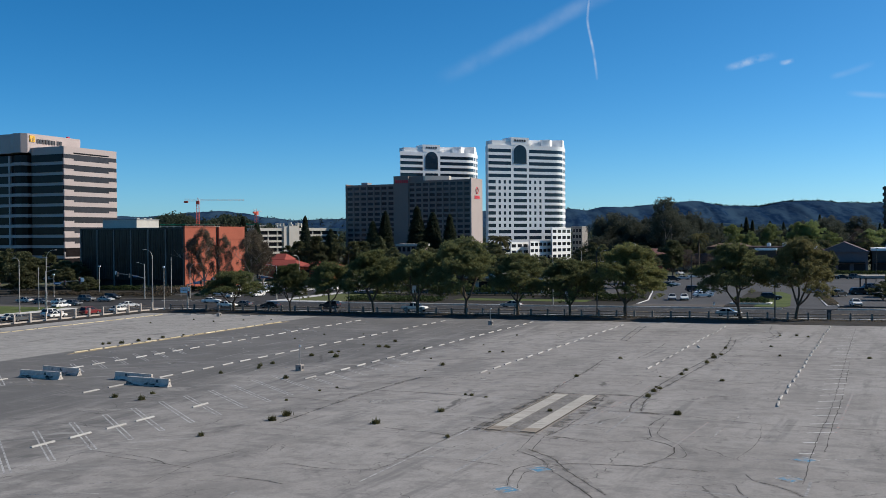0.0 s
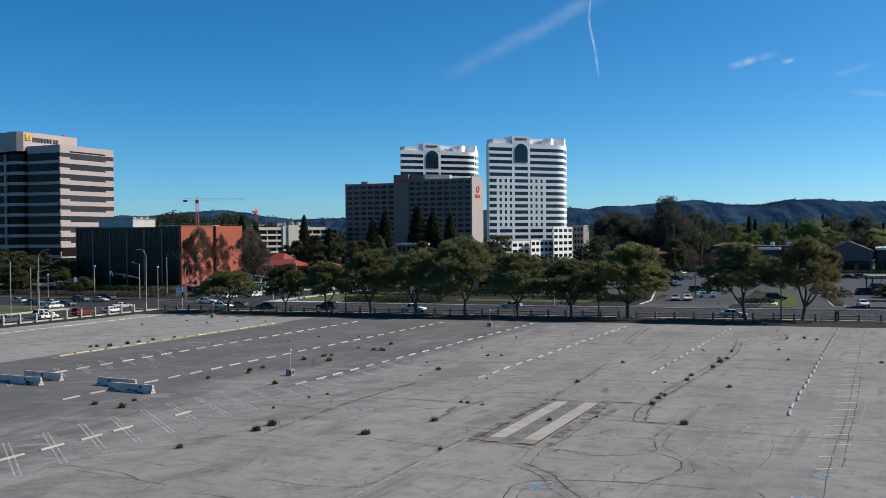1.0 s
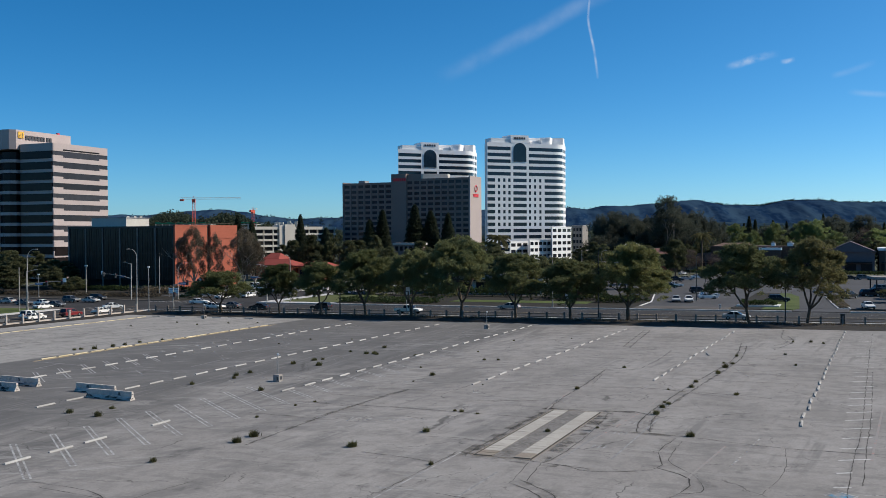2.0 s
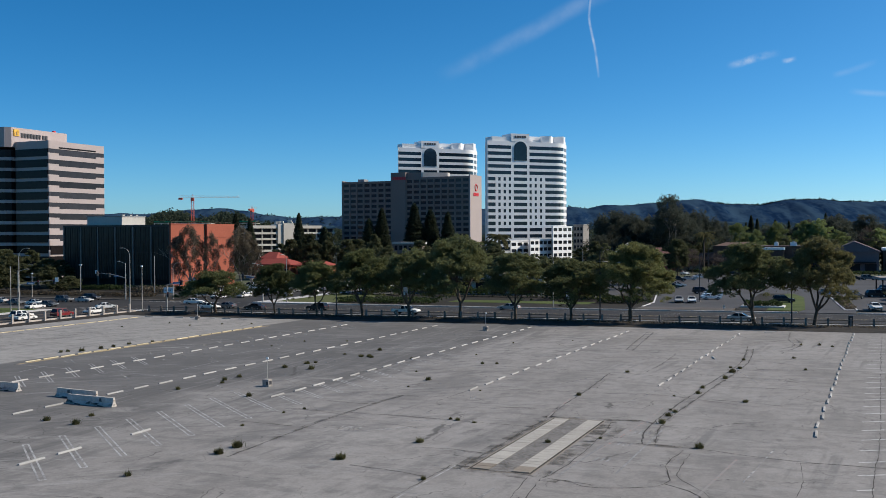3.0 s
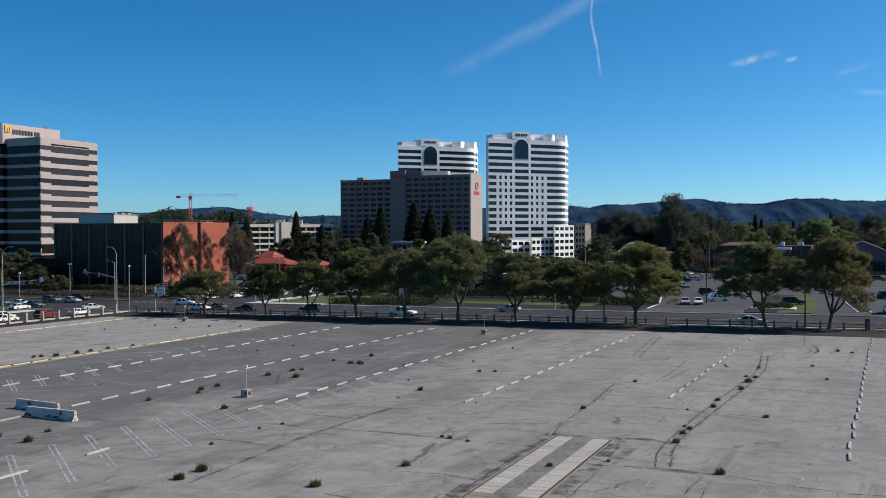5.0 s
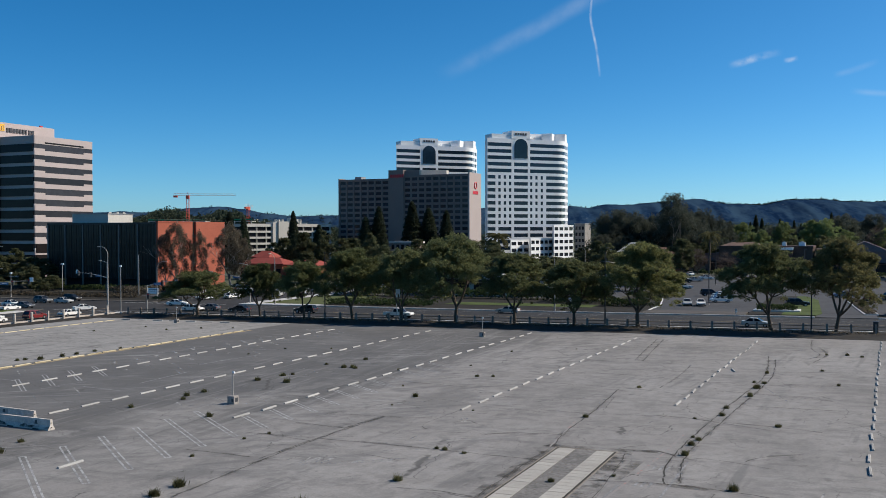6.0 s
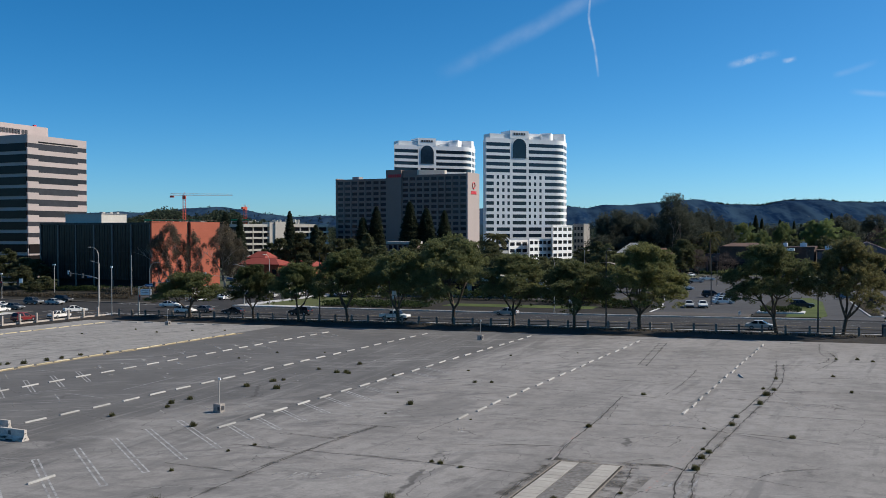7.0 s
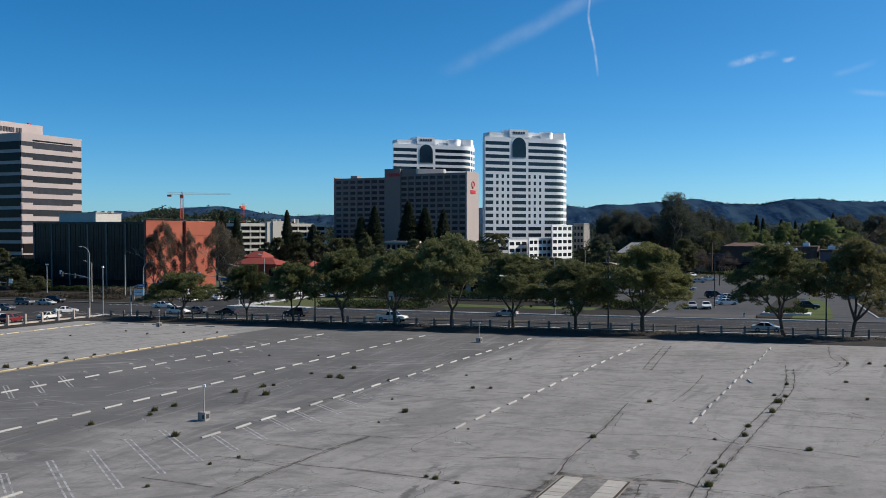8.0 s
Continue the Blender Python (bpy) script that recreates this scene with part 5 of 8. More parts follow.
def elm(seed, leaf, label):
    """A low-forked elm: several rising stems that carry separate leafy lobes with gaps between; 13.5 m tall, 11 m wide."""
    rng = random.Random(seed)
    t = thing("street_tree", Matrix(), label, "tree", "elms along the avenue")
    bm = bmesh.new()
    p = Vector((0, 0, -0.3))
    lean = Vector((rng.uniform(-0.1, 0.1), rng.uniform(-0.05, 0.05), 1))
    for k in range(3):
        p2 = p + (lean + Vector((rng.uniform(-0.08, 0.08), rng.uniform(-0.08, 0.08), 0))) * 0.85
        tube(bm, p, p2, 0.27 - 0.02 * k, 0.25 - 0.02 * k, 8, False)
        p = p2
    lobes = []
    n = rng.choice((12, 13, 14))
    for k in range(n):
        a = 2.4 * k + rng.uniform(-0.35, 0.35)
        h = (k + 0.5) / n
        z = 5.0 + 7.2 * h + rng.uniform(-0.5, 0.5)
        r = 4.1 * math.sin(math.pi * (0.34 + 0.60 * h)) ** 0.8 * rng.uniform(0.78, 1.12)
        lobes.append((Vector((r * math.cos(a), r * math.sin(a), z)), rng.uniform(1.35, 2.1) * (1.08 - 0.25 * h)))
    lobes += [(Vector((rng.uniform(-1.2, 1.2), rng.uniform(-1.2, 1.2), z)), rng.uniform(1.4, 1.9)) for z in (7.6, 10.0, 11.6)]
    pts = []
    # three or four rising limbs, each carrying the lobes that lie nearest to it
    limbs = []
    count = rng.choice((3, 3, 4))
    for k in range(count):
        a = 6.283 * k / count + rng.uniform(-0.4, 0.4)
        end = p + Vector((1.5 * math.cos(a), 1.5 * math.sin(a), rng.uniform(2.4, 3.6)))
        last = p
        for f in (0.3, 0.65, 1.0):
            q = p.lerp(end, f) + Vector((rng.uniform(-0.15, 0.15), rng.uniform(-0.15, 0.15), -0.2 * math.sin(math.pi * f)))
            tube(bm, last, q, 0.19 - 0.05 * (f - 0.3), 0.17 - 0.06 * f, 7, False)
            last = q
        limbs.append(last)
    for c, size in lobes:
        start = min(limbs, key=lambda e: (e - c).length)
        last = start
        for k in range(1, 5):
            f = k / 4
            q = start.lerp(c, f) + Vector((rng.uniform(-0.14, 0.14), rng.uniform(-0.14, 0.14), -0.25 * math.sin(math.pi * f)))
            tube(bm, last, q, 0.10 - 0.018 * (k - 1), 0.10 - 0.018 * k, 6, False)
            last = q
        for _ in range(5):
            d = Vector((rng.gauss(0, 1), rng.gauss(0, 1), rng.gauss(0.3, 0.6))).normalized() * size * 0.9
            tube(bm, last, last + d, 0.035, 0.012, 5, False)
        # sprays of leaves, thinner underneath, drooping at the rim
        for _ in range(62):
            d = Vector((rng.gauss(0, 1), rng.gauss(0, 1), rng.gauss(0.22, 0.85))).normalized()
            e = c + Vector((d.x * 1.12, d.y * 1.12, d.z * 0.78)) * size * rng.uniform(0.40, 1.16)
            if e.z < 6.0 and rng.random() < 0.45:
                continue
            w = rng.uniform(0.2, 0.5)
            for _ in range(int(200 * w)):
                o = Vector((rng.gauss(0, 0.55), rng.gauss(0, 0.55), rng.gauss(0, 0.42))) * w
                pts.append(e + o - Vector((0, 0, 0.18 * (o.x * o.x + o.y * o.y))))
    part("trunk", bm, M["bark"], t, smooth=True)
    leaf_part("crown", pts, 0.12, leaf, t, rng)
    return t


rng = random.Random(4)
elms = [elm(11 + k, M[leaf], "broad olive-green elm with a forked dark trunk") for k, leaf in enumerate(("elm_dark", "elm_dark", "olive", "olive", "elm", "elm_rust"))]
LEAN = (-0.12, -0.06, 0.0, -0.12, 0.0, -0.05, 0.06, 0.0, 0.18, -0.24, 0.22)
WHICH = (0, 1, 0, 1, 2, 2, 3, 2, 4, 3, 5)
placed = set()
for i, (s, tall, wide) in enumerate(((-128.7, 9.4, 16.0), (-113.7, 10.8, 10.6), (-103.6, 11.4, 11.4), (-93.1, 13.6, 14.2), (-82.8, 13.8, 13.6), (-72.0, 16.4, 15.2), (-61.0, 13.0, 13.8), (-50.4, 11.8, 13.4), (-39.5, 14.0, 16.2), (-18.7, 14.2, 14.6), (-9.4, 14.4, 13.6))):
    k, w = tall / 13.8, wide / 11.9
    shear = Matrix()
    shear[0][2] = LEAN[i]
    m = at(s, 175.5) @ shear @ Matrix.Rotation(rng.uniform(0, 6.283), 4, "Z") @ Matrix.Diagonal((w, w, k, 1))
    k = WHICH[i]
    (copy_thing(elms[k], Matrix()) if k in placed else elms[k]).matrix_basis = m
    placed.add(k)


def grove(sources, size, spots):
    """Places the trees: the first spots take the sources themselves, the rest are copies."""
    for i, (s, q, tall, wide) in enumerate(spots):
        m = at(s, q, rng.uniform(0, 360)) @ Matrix.Diagonal((wide / size[1], wide / size[1], tall / size[0], 1))
        if i < len(sources):
            sources[i].matrix_basis = m
        else:
            copy_thing(sources[i % len(sources)], Matrix()).matrix_basis = m


grove([broad_tree("eucalyptus", 19, 11, 31 + k, M["rust_leaf"], M["pale_bark"], "thin rusty-leaved eucalyptus beside the brick wall", clear=0.16, leaf_size=0.17, clumps=80, per=150, puff=0.085, flat=1.4) for k in range(2)], (19, 11),
      [(-186.5, 240, 19.8, 11), (-189.5, 239, 17.0, 8), (-174.9, 249.8, 19.5, 12), (-172.3, 251.3, 15.2, 10), (-181, 243, 17.5, 7)])
BY_GLASS_BLOCK = [(-236.7, 213.5, 9.0, 11), (-256, 236, 11.5, 12), (-267, 244, 13.0, 13), (-280, 250, 13.5, 14), (-292, 256, 13.0, 14), (-274, 262, 12.0, 11), (-226, 232, 4.8, 8), (-216.8, 218, 4.2, 7), (-246, 226, 5.5, 9), (-248, 250, 9.0, 12), (-262, 258, 9.5, 12), (-240, 237, 7.5, 10)]
BEHIND_LAWN = [(-125, 240, 8.5, 9), (-65, 244, 5.0, 8), (-131, 293.2, 12.0, 11), (-128, 277.7, 11.4, 11.4), (-68, 330, 12.1, 10.7), (-77.9, 312.2, 12.5, 9.1), (-85.6, 281.9, 9.2, 10.0), (-95.7, 283.2, 9.2, 10.2), (-101.5, 270.0, 10.7, 11.5), (-120.2, 267.7, 10.8, 11.7), (-73, 262, 7.0, 9), (-126, 250, 9.5, 12), (-116, 258, 10.5, 12)]
BEHIND_LAWN += [(-104, 252, 10, 12), (-92, 256, 10.5, 12), (-80, 252, 10, 12), (-69, 250, 6.5, 9), (-131, 268, 10, 11), (-108, 290, 12, 12), (-62, 300, 12, 12), (-61, 275, 10, 11), (-116, 312, 13, 13), (-128, 320, 14, 13), (-86, 330, 13, 13)]
BY_HOTEL = [(-200.8, 331.1, 17.5, 10.1), (-195.8, 338.5, 17.4, 9.3), (-184.5, 332.4, 15.0, 9.9), (-174.6, 336.4, 16.4, 9.0), (-208.7, 330, 15.4, 9.0), (-220, 340, 13, 12), (-232, 330, 14, 12), (-215, 355, 15, 12), (-190, 350, 15, 12), (-245, 300, 12, 12), (-180, 300, 10, 10), (-165, 330, 12, 11), (-150, 345, 12, 12), (-142, 330, 11, 11), (-158, 380, 14, 12), (-170, 400, 14, 12), (-185, 400, 14, 12), (-205, 395, 14, 12), (-129, 470, 9, 10), (-125, 464, 8, 10)]
BY_SHOPS = [(-63.2, 361.5, 13.7, 13.1), (-7.8, 372, 9.0, 7.0), (9.5, 250, 6.5, 8.5), (6.0, 236, 4.0, 7.0), (-71.0, 408, 13.0, 11), (-66, 404, 11, 9), (-50, 415, 12, 12), (-30, 420, 13, 13), (-12, 425, 13, 13), (6, 428, 12, 12), (24, 430, 13, 13), (40, 425, 12, 12), (-62, 412, 12, 11), (-20, 440, 14, 13), (14, 445, 14, 13), (34, 450, 14, 14)]
grove([broad_tree("dark_tree", 14, 10, 41 + k, M["dark_leaf"], M["bark"], "dense dark green round tree", clear=0.08, leaf_size=0.32, clumps=110, per=60, puff=0.09) for k in range(2)], (14, 10), BEHIND_LAWN + BY_GLASS_BLOCK + BY_HOTEL + BY_SHOPS)
grove([conifer("cypress", 27, 9, 51 + k, "tall dark green conifer", M["conifer"]) for k in range(2)], (27, 9),
      [(-228.9, 368.1, 26, 8.5), (-203.0, 346.3, 19.8, 9.5), (-222.9, 422.5, 24.1, 12.5), (-218.0, 426.7, 29.2, 12.0), (-201.4, 429.2, 31.1, 14.5), (-195.0, 434.0, 28.2, 14), (-185.5, 433.6, 26.8, 11.5), (-278.9, 390.8, 27.2, 9), (-266.6, 385.0, 24, 9.5), (-64.5, 636.8, 26.1, 7.7), (-61.9, 648.7, 24.2, 7.1), (-52.1, 663.5, 23.6, 7.9), (-22.5, 697.4, 28.1, 7.3), (-70, 660, 22, 6), (-44, 668, 23, 6), (-40, 675, 21, 7), (-33, 690, 24, 6), (-12, 690, 24, 7), (-3, 700, 23, 6), (6, 705, 25, 7), (15, 700, 22, 6), (-28, 660, 20, 7), (-84.1, 671.9, 22.8, 8.3)])
grove([palm("palm_tree", 16, 9.5, 61, "palm tree with a shaggy brown-green head")], (16, 9.5), [(-137.0, 373.6, 17.1, 10.5), (-140.3, 372.2, 14.1, 8.1), (-58.6, 395.0, 17.0, 8.6)])
grove([broad_tree("eucalyptus", 25, 13, 71 + k, M["euc_leaf"], M["pale_bark"], "tall dark grey-green eucalyptus", clear=0.10, leaf_size=0.30, clumps=110, per=140, puff=0.12, flat=1.35, full=0.25) for k in range(3)], (25, 13),
      [(-110.2, 436.0, 24.8, 11.3), (-106.3, 446.4, 25.7, 12.1), (-101.8, 437.5, 25.1, 13.3), (-93.8, 435.4, 23.4, 12.6), (-77.6, 425.8, 31.5, 15.6), (-74.4, 438.0, 25.2, 15.0), (-70.0, 450.6, 25.9, 16.9), (-62.7, 464.5, 20.4, 13.1), (-90.2, 453.1, 18.4, 13.1), (-12.8, 571.5, 25.3, 19.8), (1.4, 599.0, 25.0, 19.3), (-30, 600, 22, 18), (-48, 590, 20, 18), (-84, 440, 21, 14), (-99, 446, 24.5, 13), (-90, 447, 24, 14), (-86, 432, 19, 13), (-104, 430, 19, 11), (-107, 420, 15, 12), (-96, 418, 14, 12), (-66, 430, 17, 14)])
grove([broad_tree("green_tree", 20, 15, 81 + k, M["bright_leaf"], M["bark"], "round fresh green tree", clear=0.08, leaf_size=0.30, clumps=110, per=115, puff=0.095) for k in range(2)], (20, 15),
      [(-58.4, 509.5, 21.1, 16.6), (-40.9, 527.5, 21.4, 15.2), (-28.2, 543.6, 22.6, 14.3), (-21.0, 541.1, 23.1, 17.7), (5.8, 525.1, 18.2, 14.0), (-47.9, 492.2, 17.3, 10.9), (-70, 500, 16, 14), (-12, 512, 17, 15), (14, 540, 18, 16), (24, 520, 17, 15), (-80, 520, 17, 15), (36, 545, 18, 16)])

grove([broad_tree("bare_tree", 10, 12, 91 + k, M["mauve_leaf"], M["bark"], "wide almost bare mauve-brown tree", clear=0.12, leaf_size=0.16, clumps=90, per=26, puff=0.1) for k in range(2)], (10, 12),
      [(-61.5, 384, 9.4, 13), (-52, 386, 8.2, 11), (-69.5, 391, 8.8, 10), (-10, 388, 7, 9), (2, 520, 18, 15), (18, 500, 17, 14)])

# pale houses scattered on the hillsides: far too many and too small to tell apart
bm = bmesh.new()
homes = random.Random(77)
for _ in range(190):
    x = homes.choice((homes.uniform(-1250, -420), homes.uniform(-760, -420)))
    y, z = homes.uniform(2420, 2560), 26 + 22 * homes.random()
    w, h = homes.uniform(3, 8), homes.uniform(3, 5)
    bx(bm, x - w, x + w, y - 4, y + 6, z - 8, z + h)
tagged(link("hillside_houses", bm, M["cream"]), "pale houses scattered over the hillsides", "houses", kind="stuff")

# far woods: uncountable
pts = []
rng = random.Random(9)
for _ in range(2000):
    y = 540 + 1500 * rng.random() ** 1.6
    x = rng.uniform(-0.62, 0.62) * y
    if -330 < x < 90 and y < 720:
        continue
    tall, wide = rng.uniform(9, 21), rng.uniform(9, 22)
    rise = 0.011 * (y - 540) if x > 60 else 0.0
    for _ in range(44):
        a, r = rng.uniform(0, 6.283), wide / 2 * rng.random() ** 0.5
        pts.append(Vector((x + r * math.cos(a), y + r * math.sin(a), -2.5 + rise + tall * (1 - 0.55 * (2 * r / wide) ** 2) * rng.uniform(0.3, 1.0))))
woods = leaf_part("far_woods", pts, 1.5, M["hedge_far"], None, rng, "dark belt of distant trees below the hills")
tagged(woods, category="woods", kind="stuff")

FAR_CREST = [(-2400, 80), (-1600, 92), (-1250, 94), (-1180, 105), (-968, 121), (-772, 90), (-663, 79), (-524, 83), (438, 118), (494, 111), (674, 123), (931, 146), (1060, 124), (1176, 123), (1290, 141), (1421, 143), (1500, 135), (1598, 132), (2000, 140)]


def crest(x):
    for (xa, za), (xb, zb) in zip(FAR_CREST, FAR_CREST[1:]):
        if xa <= x <= xb:
            return za + (zb - za) * (x - xa) / (xb - xa)
    return 60


pts = []
for _ in range(620):
    x = rng.choice((rng.uniform(-1500, -420), rng.uniform(1000, 2000), rng.uniform(380, 2000)))
    back = rng.random() ** 2 if x < 0 else 0.06 * rng.random()
    y, z = 3815 - 330 * back, crest(x) * (1 - 0.42 * back) - 4
    tall, wide = rng.uniform(6, 15), rng.uniform(6, 18)
    for _ in range(18):
        a, r = rng.uniform(0, 6.283), wide / 2 * rng.random() ** 0.5
        pts.append(Vector((x + r * math.cos(a), y - 3 + r * math.sin(a), z + tall * rng.random() * (1 - r / wide))))
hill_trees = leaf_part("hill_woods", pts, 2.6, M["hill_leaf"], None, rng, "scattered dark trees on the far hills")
tagged(hill_trees, category="woods", kind="stuff")
pts = []
for _ in range(640):
    y = rng.uniform(1150, 1500)
    u = rng.uniform(-600, -150)
    x = u * y / 1300
    rise = 7 + 24 * math.exp(-((u + 370) / 170) ** 2) + 13 * math.exp(-((u + 400) / 34) ** 2) + 12 * math.exp(-((u + 316) / 24) ** 2)
    tall, wide = rng.uniform(8, 16), rng.uniform(9, 18)
    for _ in range(150):
        a, r = rng.uniform(0, 6.283), wide / 2 * rng.random() ** 0.5
        pts.append(Vector((x + r * math.cos(a), y + r * math.sin(a), -4 + (0.85 * rise + tall * (1 - 0.5 * (2 * r / wide) ** 2)) * rng.random() ** 0.4)))
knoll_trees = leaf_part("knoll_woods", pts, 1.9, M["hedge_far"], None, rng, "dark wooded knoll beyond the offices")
tagged(knoll_trees, category="woods", kind="stuff")


# ---- the lot: stops, markings, slabs, cracks ----
def wheel_stop_mesh(name, length, mat):
    bm = bmesh.new()
    prof = [(-0.10, 0), (0.10, 0), (0.09, 0.07), (0.06, 0.125), (-0.06, 0.125), (-0.09, 0.07)]
    h = length / 2
    rings = []
    for y, k in ((-h, 0.0), (-h + 0.05, 1.0), (h - 0.05, 1.0), (h, 0.0)):
        rings.append([bm.verts.new((x * (0.9 + 0.1 * k), y, z * (0.8 + 0.2 * k))) for x, z in prof])
    for a, b in zip(rings, rings[1:]):
        for i in range(6):
            j = (i + 1) % 6
            bm.faces.new((a[i], b[i], b[j], a[j]))
    bm.faces.new(rings[0]); bm.faces.new(rings[-1][::-1])
    bmesh.ops.recalc_face_normals(bm, faces=bm.faces[:])
    ob = link(name, bm, mat)
    me = ob.data
    bpy.data.objects.remove(ob)
    return me


rng = random.Random(21)
stop_mesh, yellow_mesh = wheel_stop_mesh("wheel_stop", 2.15, M["stop"]), wheel_stop_mesh("wheel_stop", 2.45, M["stop_yellow"])


def wheel_stop(s, q, me, label, group, turn=0.0):
    ob = new("wheel_stop", me)
    ob.matrix_basis = at(s + rng.uniform(-0.09, 0.09), q + rng.uniform(-0.12, 0.12), turn + rng.uniform(-1.6, 1.6), 0.004)
    return tagged(ob, label, "wheel stop", group)


PALE = "weathered pale concrete wheel stop on asphalt"


def row_q(start, pitch, n, grow=0.0):
    return [start + pitch * k + grow * k * k for k in range(n)]


ROW_A = row_q(72.2, 3.68, 23, 0.002)
ROW_B = row_q(69.1, 3.66, 24, 0.006)
ROW_C = [48.1, 51.7, 55.3, 58.8, 65.8] + row_q(84.2, 3.66, 20, 0.012)
for q in ROW_C:
    wheel_stop(-52.97 + 0.0035 * q, q, stop_mesh, PALE, "wheel stops of the lot")
for q in ROW_B[:2] + ROW_B[3:]:
    wheel_stop(-68.22 - 0.0052 * q, q, stop_mesh, PALE, "wheel stops of the lot")
for q in ROW_A:
    wheel_stop(-83.42 - 0.0112 * q, q, stop_mesh, PALE, "wheel stops of the lot")
for q in row_q(94.0, 3.72, 17, 0.008):
    wheel_stop(-38.57 + 0.0186 * q, q, stop_mesh, PALE, "wheel stops of the lot")
for q in row_q(102.4, 3.68, 15, 0.012):
    wheel_stop(-23.13 + 0.0257 * q, q, stop_mesh, PALE, "wheel stops of the lot")
for q in row_q(81.9, 3.72, 21, 0.01):
    wheel_stop(-5.7 + 0.0286 * (q - 82), q, stop_mesh, PALE, "wheel stops of the lot")
wheel_stop(-18.7, 125.4, stop_mesh, PALE, "wheel stops of the lot", 14)
wheel_stop(-14.9, 160.9, stop_mesh, "pale concrete wheel stop knocked askew on asphalt", "wheel stops of the lot", -52)
for q in row_q(97.0, 2.93, 18):
    wheel_stop(-95.28 - 0.0202 * q, q, yellow_mesh, "worn yellow painted wheel stop on asphalt", "yellow wheel stops")
for q in row_q(99.2, 2.93, 21):
    wheel_stop(-129.5 - 0.0364 * q, q, yellow_mesh, "dull cream painted wheel stop at the lot edge", "edge wheel stops")
for k in range(7):
    wheel_stop(-134 + k * 3.8, 160.9, stop_mesh, PALE, "edge wheel stops", 90)


def marking(name, lines, mat, label, wide=0.13, h=0.006):
    bm = bmesh.new()
    for pts in lines:
        strip(bm, pts, wide, h)
    return tagged(link(name, bm, M[mat]), label, "pavement marking", kind="structure")


def stall_mark(s, q, mat, half=6.0, gap=0.19):
    """A hairpin of two close lines across the stop row, slanting with the stalls."""
    ds, dq = 0.785, -0.618
    ns, nq = 0.618, 0.785
    a = [(s + ds * k * half + ns * g * gap, q + dq * k * half + nq * g * gap) for k, g in ((-1, -1), (1, -1))]
    b = [(s + ds * k * half + ns * g * gap, q + dq * k * half + nq * g * gap) for k, g in ((-1, 1), (1, 1))]
    marking("stall_marking", [a, b, [a[0], b[0]], [a[1], b[1]]], mat, "worn white double stall line")


for q in (41.0, 44.6, 48.2, 51.9, 55.6, 59.0, 62.6, 66.1, 69.8, 73.4, 77.1, 80.8):
    stall_mark(-52.9, q, "white_paint")
for q in row_q(84.4, 3.66, 11):
    stall_mark(-50.2, q - 2.0, "white_paint" if q < 103 else "faded_paint", 2.9)
for q in ROW_A:
    s = -83.42 - 0.0112 * q
    if q < 103:
        stall_mark(s, q, "white_paint", 4.6)
        continue
    for near, far in ((-6.6, -1.6), (1.4, 6.0)):
        if rng.random() < 0.85:
            a, b = near + rng.uniform(0, 1.2), far - rng.uniform(0, 1.4)
            marking("ghost_line", [[(s + 0.785 * a, q - 0.618 * a), (s + 0.785 * b, q - 0.618 * b)]], "scuff", "ghost of a worn double stall line", 0.42, 0.0045)
marking("edge_line", [[(-96.55, 94), (-97.85, 150)]], "yellow_paint", "worn yellow line beside the yellow stops", 0.75)
AISLE_LINES = [[(-73.6, 95.8), (-74.5, 104.4)],
               [(-77.3, 109.9), (-77.2, 114.7), (-76.3, 120.9)],
               [(-92.4, 126.3), (-89.4, 126.7)],
               [(-82.1, 126.2), (-77.4, 126.4)],
               [(-93.5, 119.5), (-89.5, 118.8)],
               [(-82.6, 139.4), (-79.3, 138.8)],
               [(-84.5, 151.0), (-80.9, 149.1)],
               [(-90.5, 88.5), (-91.5, 93.1)],
               [(-96.2, 94.0), (-87.6, 92.8)],
               [(-80.5, 89.6), (-79.8, 91.4)],
               [(-80.6, 91.9), (-79.6, 94.7)],
               [(-77.6, 92.2), (-71.8, 91.2)],
               [(-93.7, 103.9), (-90.8, 103.8)],
               [(-82.3, 83.2), (-79.7, 83.5)],
               [(-57.5, 87.8), (-54.3, 90.9)]]
for pts in AISLE_LINES:
    marking("lane_marking", [pts], "faded_paint", "faded pale aisle line", 0.17)
SCRAPES = [[(-37.3, 78.9), (-34.7, 80.8), (-32.1, 82.4)],
           [(-36.9, 72.9), (-32.3, 75.1)],
           [(-36.5, 76.5), (-32.8, 78.3)],
           [(-39.2, 71.8), (-39.4, 73.2)],
           [(-38.3, 72.0), (-38.7, 73.4)],
           [(-37.8, 72.6), (-38.1, 73.8)],
           [(-35.5, 89.8), (-34.8, 88.2)],
           [(-35.3, 89.9), (-34.6, 88.3)],
           [(-35.1, 90.0), (-34.5, 88.4)],
           [(-83.1, 71.7), (-80.9, 71.3), (-79.8, 72.2), (-76.2, 71.2), (-72.8, 71.0)],
           [(-79.1, 68.4), (-78.8, 70.3), (-75.1, 69.2)],
           [(-36.2, 43.5), (-34.1, 43.8)],
           [(-43.1, 39.6), (-40.1, 41.4)],
           [(-42.8, 37.4), (-39.1, 39.1)],
           [(-31.9, 40.8), (-32.0, 42.4)]]
for pts in SCRAPES:
    marking("scuff_mark", [pts], "scuff", "pale scraped line on old asphalt", 0.14, 0.0045)
marking("kerb_line", [[(-26.4, 46.6), (-26.3, 54.5), (-26.2, 64.2)]], "white_paint", "worn white kerb line on old asphalt", 0.11)
marking("lane_marking", [[(-22.1, 51.0), (-22.0, 59.9)]], "faded_paint", "faded white line", 0.14)
